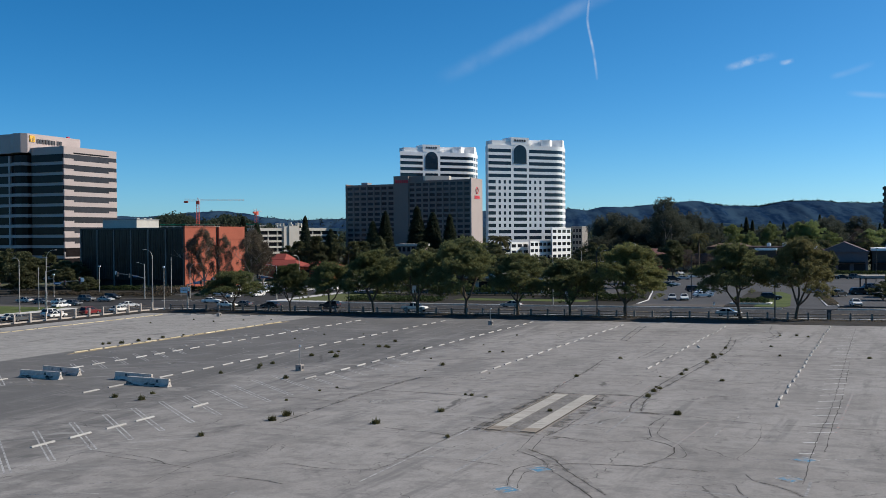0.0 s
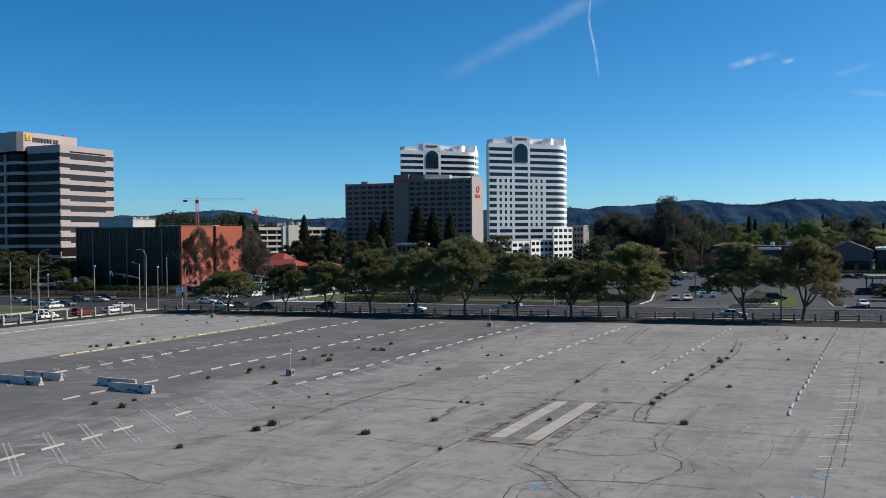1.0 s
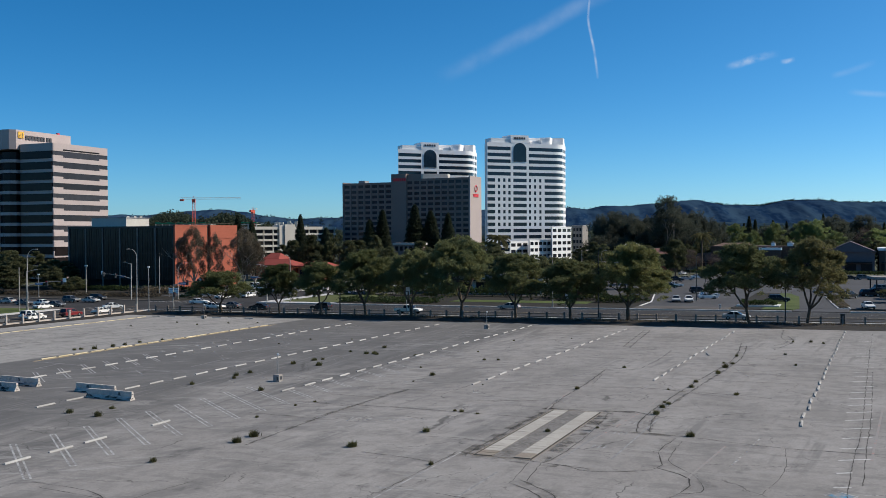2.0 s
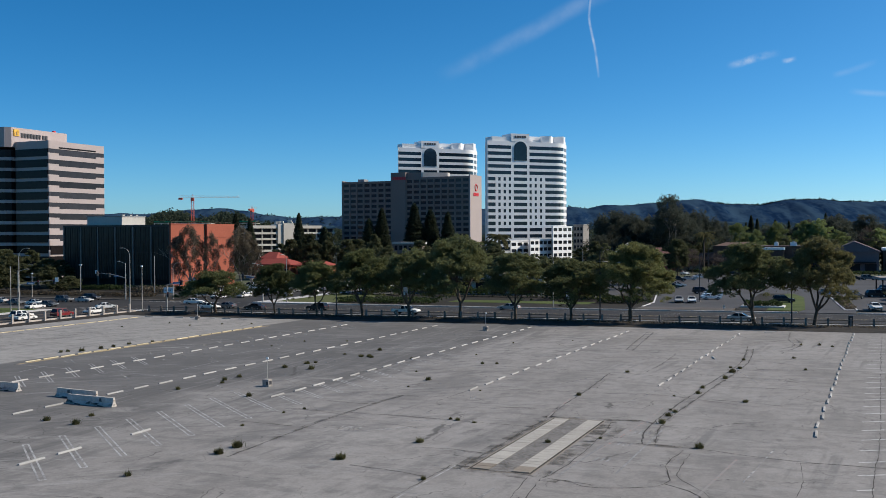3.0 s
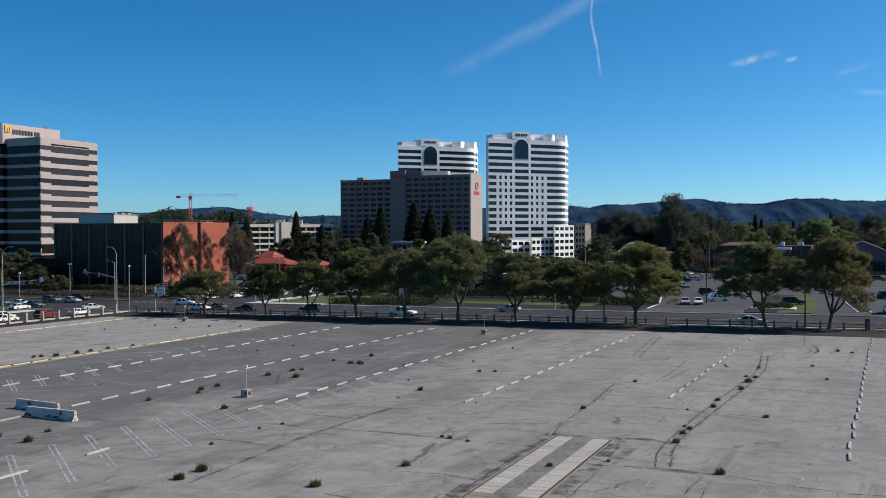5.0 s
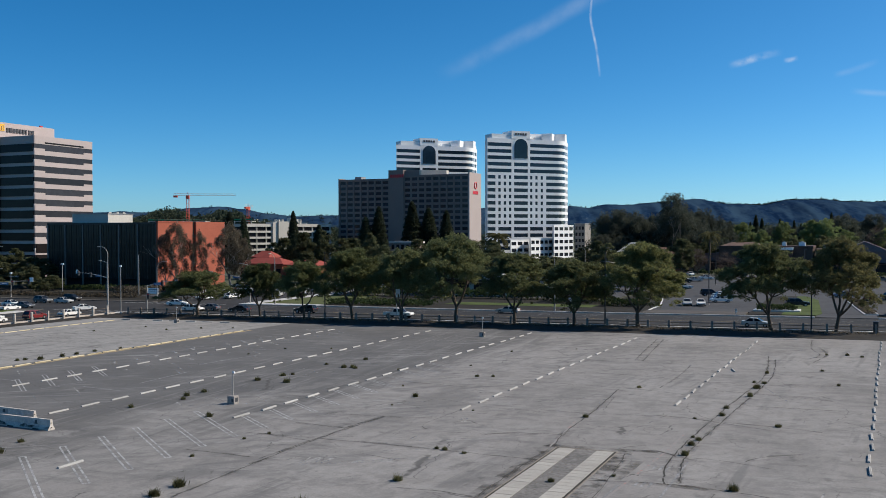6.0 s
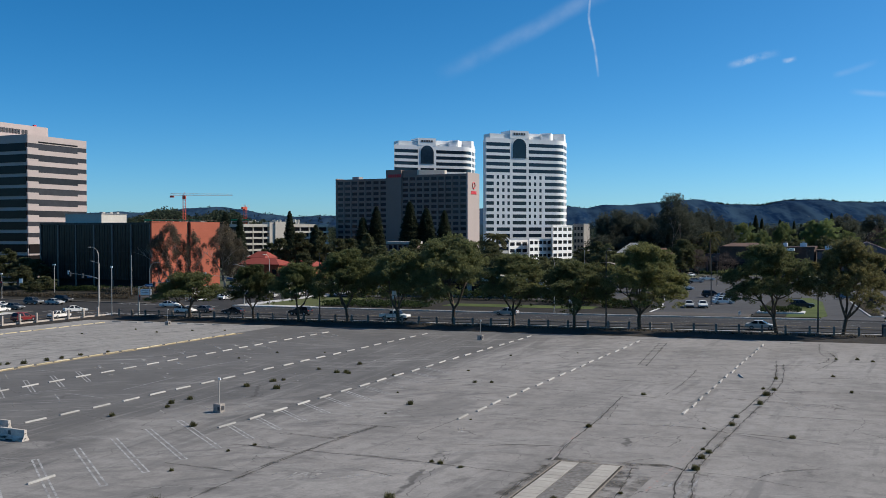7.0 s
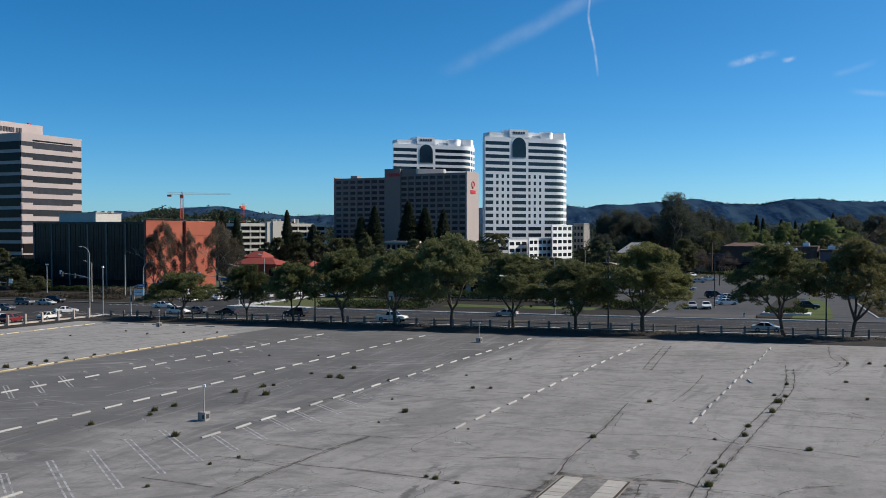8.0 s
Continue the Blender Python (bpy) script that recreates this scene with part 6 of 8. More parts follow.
marking("lane_marking", [[(-16.2, 80.5), (-16.3, 65.6)], [(-19.0, 73.5), (-19.4, 64.0)]], "faded_paint", "faded white line beside the slabs", 0.13)
for s, q in ((-17.9, 68.5), (-17.6, 73.6), (-17.4, 78.0)):
    marking("worn_letters", [[(s - 0.5, q), (s - 0.45, q + 1.0)], [(s - 0.1, q), (s - 0.05, q + 1.0)], [(s + 0.3, q), (s + 0.35, q + 1.0)]], "faded_paint", "worn illegible white stencil marks", 0.16)
marking("lane_marking", [[(-27.4, 54.0), (-25.0, 54.2)], [(-27.0, 57.0), (-25.6, 57.2)]], "faded_paint", "faded white line ends", 0.14)
marking("red_line", [[(-19.0, 70.0), (-18.0, 84.0), (-17.9, 90.0)]], "red_paint", "faded red fire-lane line", 0.16)
marking("red_line", [[(-11.0, 62.0), (-10.0, 72.0)]], "red_paint", "faded red fire-lane line", 0.16)
marking("red_line", [[(-1.0, 70.0), (0.2, 92.0)]], "red_paint", "faded red fire-lane line", 0.16)
marking("red_line", [[(-25.7, 82.0), (-26.6, 92.0)]], "red_paint", "faded red line beside the slabs", 0.16)
for k in range(26):
    q = 62.9 + 3.63 * k
    a = -3.0 + 0.017 * (q - 63)
    marking("stall_marking", [[(a, q), (a + (0.9 if k < 2 else 1.95), q + (0.5 if k < 2 else 1.08))]], "tick_paint", "short worn white stall line", 0.2 if k < 14 else 0.15)
marking("lane_marking", [[(-9.2, 51.1), (-5.0, 51.0)], [(-2.1, 52.1), (-2.0, 55.5)]], "faded_paint", "faded white lines at the lot end", 0.16)
for s, q in ((-17.4, 53.2), (-17.7, 47.9), (-2.6, 61.2), (-3.1, 55.8)):
    def on_stall(a, b):
        """A point of the square whose sides follow the slanting stalls."""
        return s + 0.785 * a + 0.618 * b, q - 0.618 * a + 0.785 * b

    bm = bmesh.new()
    strip(bm, [on_stall(-0.5, 0), on_stall(0.5, 0)], 1.0, 0.006)
    ob = tagged(link("blue_square", bm, M["blue_paint"]), "worn blue painted square with pale bars", "pavement marking", kind="structure")
    bm = bmesh.new()
    strip(bm, [on_stall(-0.2, -0.3), on_stall(-0.1, 0.15), on_stall(0.25, 0.3)], 0.11, 0.012)
    for a, b in (((-0.62, -0.62), (0.62, -0.62)), ((0.62, -0.62), (0.62, 0.62)), ((0.62, 0.62), (-0.62, 0.62)), ((-0.62, 0.62), (-0.62, -0.62))):
        strip(bm, [on_stall(*a), on_stall(*b)], 0.1, 0.012)
    part("pale_bars", bm, M["white_paint"], ob)

for pts, wide in (([(-40.5, 71.7), (-40.2, 73.6)], 0.12), ([(-39.2, 71.5), (-38.8, 73.4)], 0.12), ([(-38.0, 71.5), (-37.8, 73.5)], 0.12), ([(-40.4, 70.5), (-33.0, 74.5)], 0.16), ([(-36.1, 73.4), (-31.7, 76.3)], 0.2),
                  ([(-35.8, 80.2), (-35.8, 81.9)], 0.14), ([(-14.5, 114.4), (-11.8, 106.5)], 0.14), ([(-22, 88), (-20.2, 98)], 0.14), ([(-9, 66), (-8, 76)], 0.12), ([(-30, 99), (-28, 106)], 0.12), ([(-45, 92), (-38, 100)], 0.14), ([(-60, 84), (-54, 92)], 0.14), ([(-6, 60), (2, 63)], 0.14), ([(-110, 118), (-104, 126)], 0.16), ([(-88, 112), (-82, 120)], 0.15)):
    marking("scuff_mark", [pts], "scuff", "pale scraped scuff on old asphalt", wide, 0.0045)

ghost = random.Random(8)
for k in range(44):
    s, q = ghost.choice((-92.0, -77.0, -61.5, -60.0)) + ghost.uniform(-3, 3), ghost.uniform(84, 150)
    n = ghost.uniform(1.5, 4.5)
    marking("ghost_line", [[(s, q), (s + 0.785 * n, q - 0.618 * n)]], "scuff", "ghost of an old painted stall line", 0.14, 0.0045)

# two rows of pale slabs set in a rusty frame
bed = sheet("slab_bed", rect(-25.2, -21.0, 63.6, 82.0), 0.008, M["crack"], "rust-edged bed of two rows of pale concrete slabs", "slab bed", 0)
frame_bm = bmesh.new()
for pts in ([(-25.2, 63.6), (-25.2, 82.0)], [(-21.0, 63.6), (-21.0, 82.0)], [(-25.3, 63.6), (-20.9, 63.6)], [(-25.3, 82.0), (-20.9, 82.0)]):
    strip(frame_bm, pts, 0.1, 0.016)
part("rusty_frame", frame_bm, M["slab_rust"], bed, "rusty brown frame strip")
mid = bmesh.new()
strip(mid, [(-23.1, 63.7), (-23.1, 81.9)], 1.45, 0.014)
part("gravel_strip", mid, M["gap_asphalt"], bed)
rubble = bmesh.new()
for k in range(420):
    s, q = rng.choice((rng.uniform(-23.8, -22.4), rng.uniform(-23.8, -22.4), -25.35 + rng.gauss(0, 0.22), -20.75 + rng.gauss(0, 0.25))), rng.uniform(63.0, 82.2)
    c, r = spot(s, q, 0.02), rng.uniform(0.015, 0.06)
    base = [rubble.verts.new(c + Vector((r * math.cos(a + k), r * math.sin(a + k) * 0.8, 0))) for a in (0, 1.5, 3.3, 4.8)]
    tip = rubble.verts.new(c + Vector((0, 0, r * 0.8)))
    for i in range(4):
        rubble.faces.new((base[i], base[(i + 1) % 4], tip))
tagged(part("rubble", rubble, M["slab_rust"], bed, "brown chips of broken concrete"), kind="stuff")
for s0, s1 in ((-25.0, -23.85), (-22.35, -21.2)):
    for k in range(24):
        q0 = 63.9 + k * 0.747
        bm = bmesh.new()
        a, b, c, d = spot(s0, q0), spot(s1, q0), spot(s1, q0 + 0.71), spot(s0, q0 + 0.71)
        z = rng.uniform(0.035, 0.05)
        lo = [bm.verts.new(p + Vector((0, 0, 0.0))) for p in (a, b, c, d)]
        hi = [bm.verts.new(p + Vector((0, 0, z))) for p in (a, b, c, d)]
        bm.faces.new(hi)
        for i in range(4):
            bm.faces.new((lo[i], lo[(i + 1) % 4], hi[(i + 1) % 4], hi[i]))
        part("slab", bm, M["slab_rust"] if k < 2 else M["slab"], bed)


def crack(pts, wide, rng):
    """A wandering crack through a few points of (s, q)."""
    out = []
    way = [Vector((a, b, 0)) for a, b in pts]
    for i in range(len(way) - 1):
        p0, p1, p2, p3 = way[max(i - 1, 0)], way[i], way[i + 1], way[min(i + 2, len(way) - 1)]
        n = max(2, int((p2 - p1).length / 0.6))
        for k in range(n):
            t = k / n
            c = 0.5 * (2 * p1 + (p2 - p0) * t + (2 * p0 - 5 * p1 + 4 * p2 - p3) * t * t + (3 * p1 - p0 - 3 * p2 + p3) * t ** 3)
            out.append((c.x + rng.uniform(-0.06, 0.06), c.y + rng.uniform(-0.06, 0.06)))
    out.append(pts[-1])
    bm = bmesh.new()
    widths = [wide * rng.choice((0.25, 0.5, 0.8, 1.0, 1.0, 1.3)) for _ in out]
    strip(bm, out, lambda i: widths[i], 0.006)
    if wide > 0.06:
        halo = bmesh.new()
        broad = [rng.uniform(0.18, 0.5) for _ in out]
        strip(halo, out, lambda i: broad[i], 0.003)
        tagged(link("crack_stain", halo, M["stain"]), "dark ragged stain along a crack in old asphalt", "stain", kind="structure")
    return tagged(link("crack", bm, M["crack"]), "dark open crack in old asphalt", "crack", kind="structure")


rng = random.Random(33)
W = 0.066
# expansion cracks across the lot
crack([(-48.5, 110.5), (-35.4, 110.5), (-25.3, 109.2), (-20.5, 107.3)], W, rng)
crack([(-30.7, 95.6), (-25.2, 95.2), (-20.8, 96.2), (-16.1, 95.2), (-11.8, 94.5), (-8.7, 93.6)], W, rng)
crack([(-31.9, 119.0), (-24.5, 117.8)], W, rng)
crack([(-18.0, 110.9), (-8.4, 108.5)], W, rng)
crack([(-15.0, 103.4), (-7.6, 103.3)], W, rng)
crack([(-30.2, 145.4), (-20.6, 148.2)], W * 1.2, rng)
crack([(-14.9, 125.5), (-6.2, 127.7), (4, 127.4)], W, rng)
crack([(-18.4, 142.2), (-12.1, 148.6), (-7, 152)], W, rng)
crack([(-15, 116.8), (-8.0, 117.7), (2, 118)], W * 0.8, rng)
crack([(-48.2, 78.6), (-38.1, 78.6), (-32, 78.3), (-25.3, 77.9)], W, rng)
crack([(-47.1, 83.0), (-42.2, 82.8)], W, rng)
crack([(-47.5, 88.3), (-41.4, 88.0), (-37.0, 89.5)], W * 0.8, rng)
crack([(-48.6, 106.1), (-41.1, 105.1)], W, rng)
crack([(-34.2, 84.0), (-27.7, 85.6)], W * 0.8, rng)
crack([(-41.4, 61.0), (-41.9, 70.3), (-42.1, 77.1), (-41.8, 84.5), (-41.6, 88.2)], W * 1.7, rng)
crack([(-42.4, 71.9), (-42.2, 79.3), (-42.0, 86.0)], W * 1.2, rng)
crack([(-41.5, 95.5), (-41.1, 97.5), (-38, 96.5)], W * 0.7, rng)
crack([(-36.9, 93.5), (-37.2, 86.3), (-36.0, 84.5)], W * 0.7, rng)
crack([(-33.4, 49.2), (-30, 48.8), (-26.8, 49.5)], W, rng)
crack([(-32.6, 62.0), (-29.5, 61.6), (-26.9, 61.0)], W, rng)
crack([(-26.9, 49.5), (-26.6, 53.5), (-26.5, 64.3)], W, rng)
crack([(-26.3, 64.3), (-21.1, 63.4), (-16.9, 62.5)], W, rng)
crack([(-46, 47.0), (-41, 46.4), (-38, 46.0)], W * 0.8, rng)
# lines along the old islands
crack([(-23.6, 128.9), (-23.4, 121.5), (-23.5, 114.1), (-23.7, 110.6)], W, rng)
crack([(-27.2, 108.9), (-26.6, 100.3), (-26.3, 95.0), (-26.1, 87.0), (-25.5, 82.0)], W * 1.2, rng)
crack([(-26.5, 104.0), (-25.7, 97.0)], W * 0.7, rng)
crack([(-16.6, 74.7), (-17.4, 81.9), (-16.5, 100.7), (-15.6, 113.0), (-15.2, 124.5), (-16.2, 140.2)], W * 1.4, rng)
crack([(-15.8, 75.2), (-16.6, 83.0), (-15.8, 98.0), (-14.8, 113.0), (-14.4, 124.0), (-15.2, 137.0)], W * 1.3, rng)
crack([(-11.5, 133.0), (-9.8, 143.5), (-11.0, 152.0)], W, rng)
crack([(-14.9, 135.8), (-12.0, 138.0), (-10.6, 143.3), (-11.7, 149.6), (-12.2, 161.0)], W, rng)
crack([(-29.4, 130.6), (-30.2, 139.0), (-31.7, 155.9)], W * 1.1, rng)
crack([(-30.4, 131.0), (-31.2, 139.0), (-32.6, 155.5)], W * 1.0, rng)
crack([(-21.1, 73.9), (-16.6, 74.7), (-12.7, 74.3), (-5.9, 72.7), (3, 73.0)], W, rng)
crack([(-21.0, 82.2), (-18.5, 83.2), (-17.2, 82.0)], W * 1.3, rng)
# the looping sealed cuts
crack([(-17.9, 48.5), (-18.8, 52.4), (-18.1, 54.3), (-16.8, 54.7), (-15.0, 55.5), (-12.0, 55.9), (-7.8, 56.1)], W * 1.00, rng)
crack([(-17.2, 48.2), (-18.0, 52.0), (-17.3, 53.4), (-16.3, 55.2)], W * 0.84, rng)
crack([(-20.4, 57.7), (-18.0, 55.5), (-16.7, 53.2), (-13.0, 48.2), (-11.5, 45.0)], W * 1.26, rng)
crack([(-20.1, 58.5), (-17.5, 56.2), (-15.9, 53.6), (-12.2, 48.6)], W * 1.09, rng)
crack([(-20.4, 57.7), (-21.0, 62.9)], W * 0.84, rng)
crack([(-19.6, 58.5), (-20.2, 62.9)], W * 0.84, rng)
crack([(-18.7, 63.0), (-16.6, 62.0), (-13.1, 64.2), (-13.9, 69.0), (-13.6, 73.5)], W * 1.09, rng)
crack([(-13.1, 64.2), (-11.2, 62.7), (-10.6, 60.6), (-11.0, 58.0), (-11.9, 56.1)], W * 1.34, rng)
crack([(-13.0, 72.6), (-13.0, 69.0), (-12.6, 65.9), (-10.8, 63.2), (-9.9, 61.0), (-9.8, 59.3), (-10.8, 58.6)], W * 0.84, rng)
crack([(-16.3, 55.2), (-11.9, 56.1)], W * 0.84, rng)
crack([(-2.4, 54.8), (-2.3, 59.4), (-2.1, 67.8), (-1.5, 81.5), (-1.1, 98.1), (-0.5, 126.5), (0.3, 158.7)], W * 0.8, rng)
crack([(-1.5, 63.8), (-1.3, 71.4), (-0.7, 89.6), (-0.3, 114.9)], W * 0.8, rng)
crack([(-5.6, 56.2), (-5.1, 54.7), (-3.8, 53.8), (-2.8, 52.7), (-2.2, 51.9)], W * 1.1, rng)
crack([(-6.0, 53.5), (-4.8, 50.5), (-2.4, 49.0), (1.0, 47.0)], W * 1.00, rng)
crack([(-6.2, 72.5), (-5.8, 66.0), (-6.6, 60.0)], W * 0.58, rng)
JOINTS = [[(-35.0, 144.7), (-31.4, 144.6), (-25.4, 146.0)], [(-35.4, 95.0), (-33.2, 95.0), (-29.6, 94.4)], [(-31.4, 84.2), (-29.8, 85.5), (-26.1, 86.2)],
          [(-18.2, 116.5), (-15.6, 115.7), (-6.9, 117.5)], [(-18.5, 110.7), (-11.1, 109.9), (-8.7, 108.8)], [(-21.5, 82.2), (-20.7, 83.8), (-19.7, 84.8)],
          [(-19.2, 81.1), (-15.1, 82.0), (-10.4, 80.4)], [(-12.9, 82.0), (-11.8, 84.0), (-9.6, 85.6)], [(-48.9, 72.2), (-43.3, 71.9)],
          [(-47.2, 78.8), (-42.2, 77.7)], [(-47.0, 87.4), (-41.7, 88.3), (-39.6, 87.9)], [(-47.0, 83.3), (-42.5, 83.0)]]
JOINTS += [[(-38.9, 78.9), (-32.3, 78.5)], [(-37.5, 75.7), (-33.3, 74.4)], [(-41.7, 137.3), (-38.8, 132.5), (-36.7, 134.4)],
           [(-37.4, 126.2), (-33.6, 130.0)], [(-30.6, 68.3), (-27.9, 68.5), (-25.9, 68.1)], [(-17.9, 95.7), (-12.2, 93.0)],
           [(-47.5, 47.8), (-42.6, 47.4), (-40.4, 46.3)], [(-23.5, 54.0), (-19.4, 53.2)], [(-6.4, 72.2), (-3.1, 72.8), (1.1, 71.6)],
           [(-10.0, 142.9), (-7.0, 142.1)], [(-35.6, 44.9), (-33.9, 45.0), (-32.3, 44.9), (-30.4, 44.6)], [(-61.2, 60.0), (-58.3, 59.5), (-57.8, 60.2)],
           [(-38.0, 41.9), (-38.5, 44.6), (-38.9, 47.6), (-38.3, 51.1)]]
for pts in JOINTS:
    crack(pts, W * rng.uniform(0.7, 1.1), rng)
for s0, q0, s1, q1 in ((-120, 120, -108, 124), (-116, 138, -104, 141), (-126, 130, -121, 148), (-112, 104, -103, 107), (-108, 128, -106, 150), (-124, 112, -115, 108), (-80, 110, -72, 112), (-66, 120, -57, 118), (-62, 96, -56, 101), (-72, 84, -62, 82), (-66, 70, -57, 69), (-60, 130, -55, 138), (6, 92, 14, 96), (8, 76, 17, 78), (4, 140, 16, 144), (-46, 128, -40, 127), (-33, 132, -27, 131)):
    crack([(s0, q0), ((s0 + s1) / 2 + rng.uniform(-1, 1), (q0 + q1) / 2 + rng.uniform(-1, 1)), (s1, q1)], W * rng.uniform(0.6, 1.0), rng)


for pts in ([(-20.4, 81.6), (-19.8, 74.0), (-19.7, 66.0), (-20.1, 63.2)], [(-21.0, 74.5), (-19.8, 74.2)], [(-25.6, 63.4), (-25.7, 72.0), (-25.6, 82.0)]):
    crack(pts, W, rng)
# dirt washed out round the slab bed
for pts, wide in (([(-25.75, 63.2), (-25.8, 70.0), (-25.7, 82.4)], 1.0), ([(-20.55, 63.2), (-20.4, 72.0), (-20.5, 83.0)], 1.0), ([(-27.5, 63.5), (-23.0, 63.1), (-19.0, 62.6)], 0.7), ([(-26.0, 82.4), (-22.0, 82.5), (-18.5, 83.0)], 0.8), ([(-20.6, 74.2), (-17.5, 74.6), (-12.5, 74.3)], 0.8), ([(-19.5, 74.6), (-19.2, 80.0)], 0.8)):
    marking("dirt_band", [pts], "washout", "brown washed-out dirt beside the slab bed", wide, 0.0032)
# soiled bands between paired cracks
for pts, wide in (([(-16.1, 75.0), (-16.8, 82.4), (-15.9, 99.5), (-15.0, 113.0), (-14.7, 124.3), (-15.6, 138.0)], 0.9), ([(-29.9, 130.8), (-30.7, 139.0), (-32.1, 155.7)], 1.1), ([(-26.8, 104.0), (-26.2, 97.0), (-26.0, 87.0), (-25.6, 82.2)], 0.9), ([(-20.5, 81.8), (-20.3, 72.0), (-20.3, 63.5)], 1.1), ([(-41.7, 61.0), (-42.1, 77.0), (-41.7, 88.2)], 0.8), ([(-11.2, 134), (-10.2, 143.5), (-10.6, 152)], 1.4), ([(-13.4, 73.0), (-13.4, 69.0), (-12.9, 65.2)], 1.0), ([(-19.9, 58.4), (-17.0, 55.6), (-12.6, 48.4)], 1.1)):
    marking("soiled_band", [pts], "soil", "dirty worn band between two cracks", wide, 0.0025)
# the pale western strip is crazed with long thin cracks
for k in range(9):
    q = 108 + 5.6 * k + rng.uniform(-1.5, 1.5)
    a, b = rng.uniform(-132, -122), rng.uniform(-112, -101)
    crack([(a, q), ((a + b) / 2, q + rng.uniform(-1, 2)), (b, q + rng.uniform(0, 3))], 0.1, rng)
for k in range(6):
    s = -130 + 5.0 * k + rng.uniform(-1.5, 1.5)
    q = rng.uniform(104, 128)
    crack([(s, q), (s + rng.uniform(-2, 2), q + 12), (s + rng.uniform(-2, 2), q + 26)], 0.085, rng)


# ---- weeds growing from the cracks ----
def weed_mesh(seed, blades=420):
    r = random.Random(seed)
    verts, faces = [], []
    for _ in range(blades):
        a, lean = r.uniform(0, 6.283), r.uniform(0.05, 0.95)
        base = Vector((r.gauss(0, 0.13), r.gauss(0, 0.13), 0))
        d = Vector((math.cos(a) * lean, math.sin(a) * lean, 1)).normalized()
        side = Vector((-math.sin(a), math.cos(a), 0)) * r.uniform(0.008, 0.02)
        length = r.uniform(0.16, 0.5) * (1.5 if r.random() < 0.12 else 1.0)
        mid, tip = base + d * length * 0.55, base + d * length + Vector((d.x, d.y, -0.6)) * length * 0.18
        k = len(verts)
        verts += [base - side, base + side, mid + side, mid - side, tip]
        faces += [(k, k + 1, k + 2, k + 3), (k + 3, k + 2, k + 4)]
    me = bpy.data.meshes.new("weed")
    me.from_pydata([tuple(v) for v in verts], [], faces)
    me.materials.append(M["weed"])
    return me


weed_meshes = [weed_mesh(70 + k) for k in range(5)]
rng = random.Random(44)
WEEDS = [(-34.0, 63.2, 1.35), (-31.3, 69.8, 1.2), (-12.7, 74.6, 1.1), (-42.6, 63.9, 1.5), (-42.5, 61.7, 1.35), (-22.8, 72.8, 0.9), (-16.7, 82.6, 1.0), (-16.8, 85.9, 1.0), (-16.6, 87.7, 0.9), (-17.1, 88.5, 0.5), (-16.3, 97.9, 0.9), (-16.4, 101.5, 0.9)]
WEEDS += [(-15.2, 108.5, 1.0), (-15.1, 113.6, 1.2), (-14.7, 116.9, 1.0), (-15.1, 124.5, 0.8), (-15.7, 117.3, 0.7), (-9.8, 128.1, 0.8), (-9.8, 143.5, 0.7), (-7.5, 143.8, 0.9), (-11.8, 94.6, 0.9), (-8.0, 117.7, 0.7), (-18.1, 95.9, 0.5), (-25.5, 110.1, 0.9)]
WEEDS += [(-26.3, 93.5, 0.9), (-63.4, 101.9, 1.1), (-62.7, 105.6, 1.2), (-62.2, 106.7, 0.9), (-59.6, 101.5, 1.4), (-63.1, 115.3, 0.8), (-59.8, 113.6, 1.3), (-58.8, 113.9, 1.3), (-58.2, 113.4, 0.9), (-60.9, 120.9, 1.1), (-52.9, 113.8, 0.8), (-43.4, 97.9, 1.0), (-43.4, 93.1, 0.4), (-47.3, 103.3, 0.5)]
WEEDS += [(-42.9, 112.0, 0.8), (-41.3, 112.5, 0.8), (-46.8, 119.9, 0.6), (-47.0, 134.5, 0.6), (-32.7, 78.6, 0.6), (-32.0, 78.4, 0.7), (-30.4, 77.9, 0.6), (-46.4, 78.8, 0.6), (-35.8, 93.1, 0.4), (-99.7, 107.7, 1.5), (-99.4, 111.0, 1.2), (-99.5, 113.5, 1.2), (-99.7, 116.9, 1.1), (-99.0, 121.0, 0.8)]
WEEDS += [(-63.7, 90.9, 1.1), (-62.7, 89.2, 0.8), (-63.6, 93.4, 1.1), (-55.0, 82.9, 1.1), (-64.2, 84.1, 1.0), (-63.2, 101.7, 1.0), (-47.0, 76.5, 0.5), (-46.9, 70.5, 0.6), (-63.5, 66.9, 1.2), (-60.0, 66.5, 1.3), (-61.5, 69.8, 0.9), (-44.0, 54.6, 0.9), (-26.6, 60.2, 0.7), (-19.7, 75.4, 0.5)]
WEEDS += [(-108, 150, 0.8), (-112, 146, 0.8), (-119, 149, 0.7), (-103, 152, 0.7), (-122, 140, 0.7), (1.8, 117.9, 0.9), (-5.9, 142.4, 0.8), (-101.4, 105.7, 0.9), (-101.1, 106.6, 1.0), (-71, 130, 0.5), (-78, 121, 0.6), (-40, 140, 0.4), (-77, 128, 0.6)]
for s, q, k in WEEDS:
    ob = new("weed", weed_meshes[rng.randrange(5)])
    k *= 0.72
    ob.matrix_basis = at(s, q, rng.uniform(0, 360), -0.02) @ Matrix.Diagonal((k * rng.uniform(0.9, 1.2), k, k * rng.uniform(0.95, 1.35), 1))
    tagged(ob, "tuft of dry olive-green weed growing from a crack", "weed", "weeds in the lot")


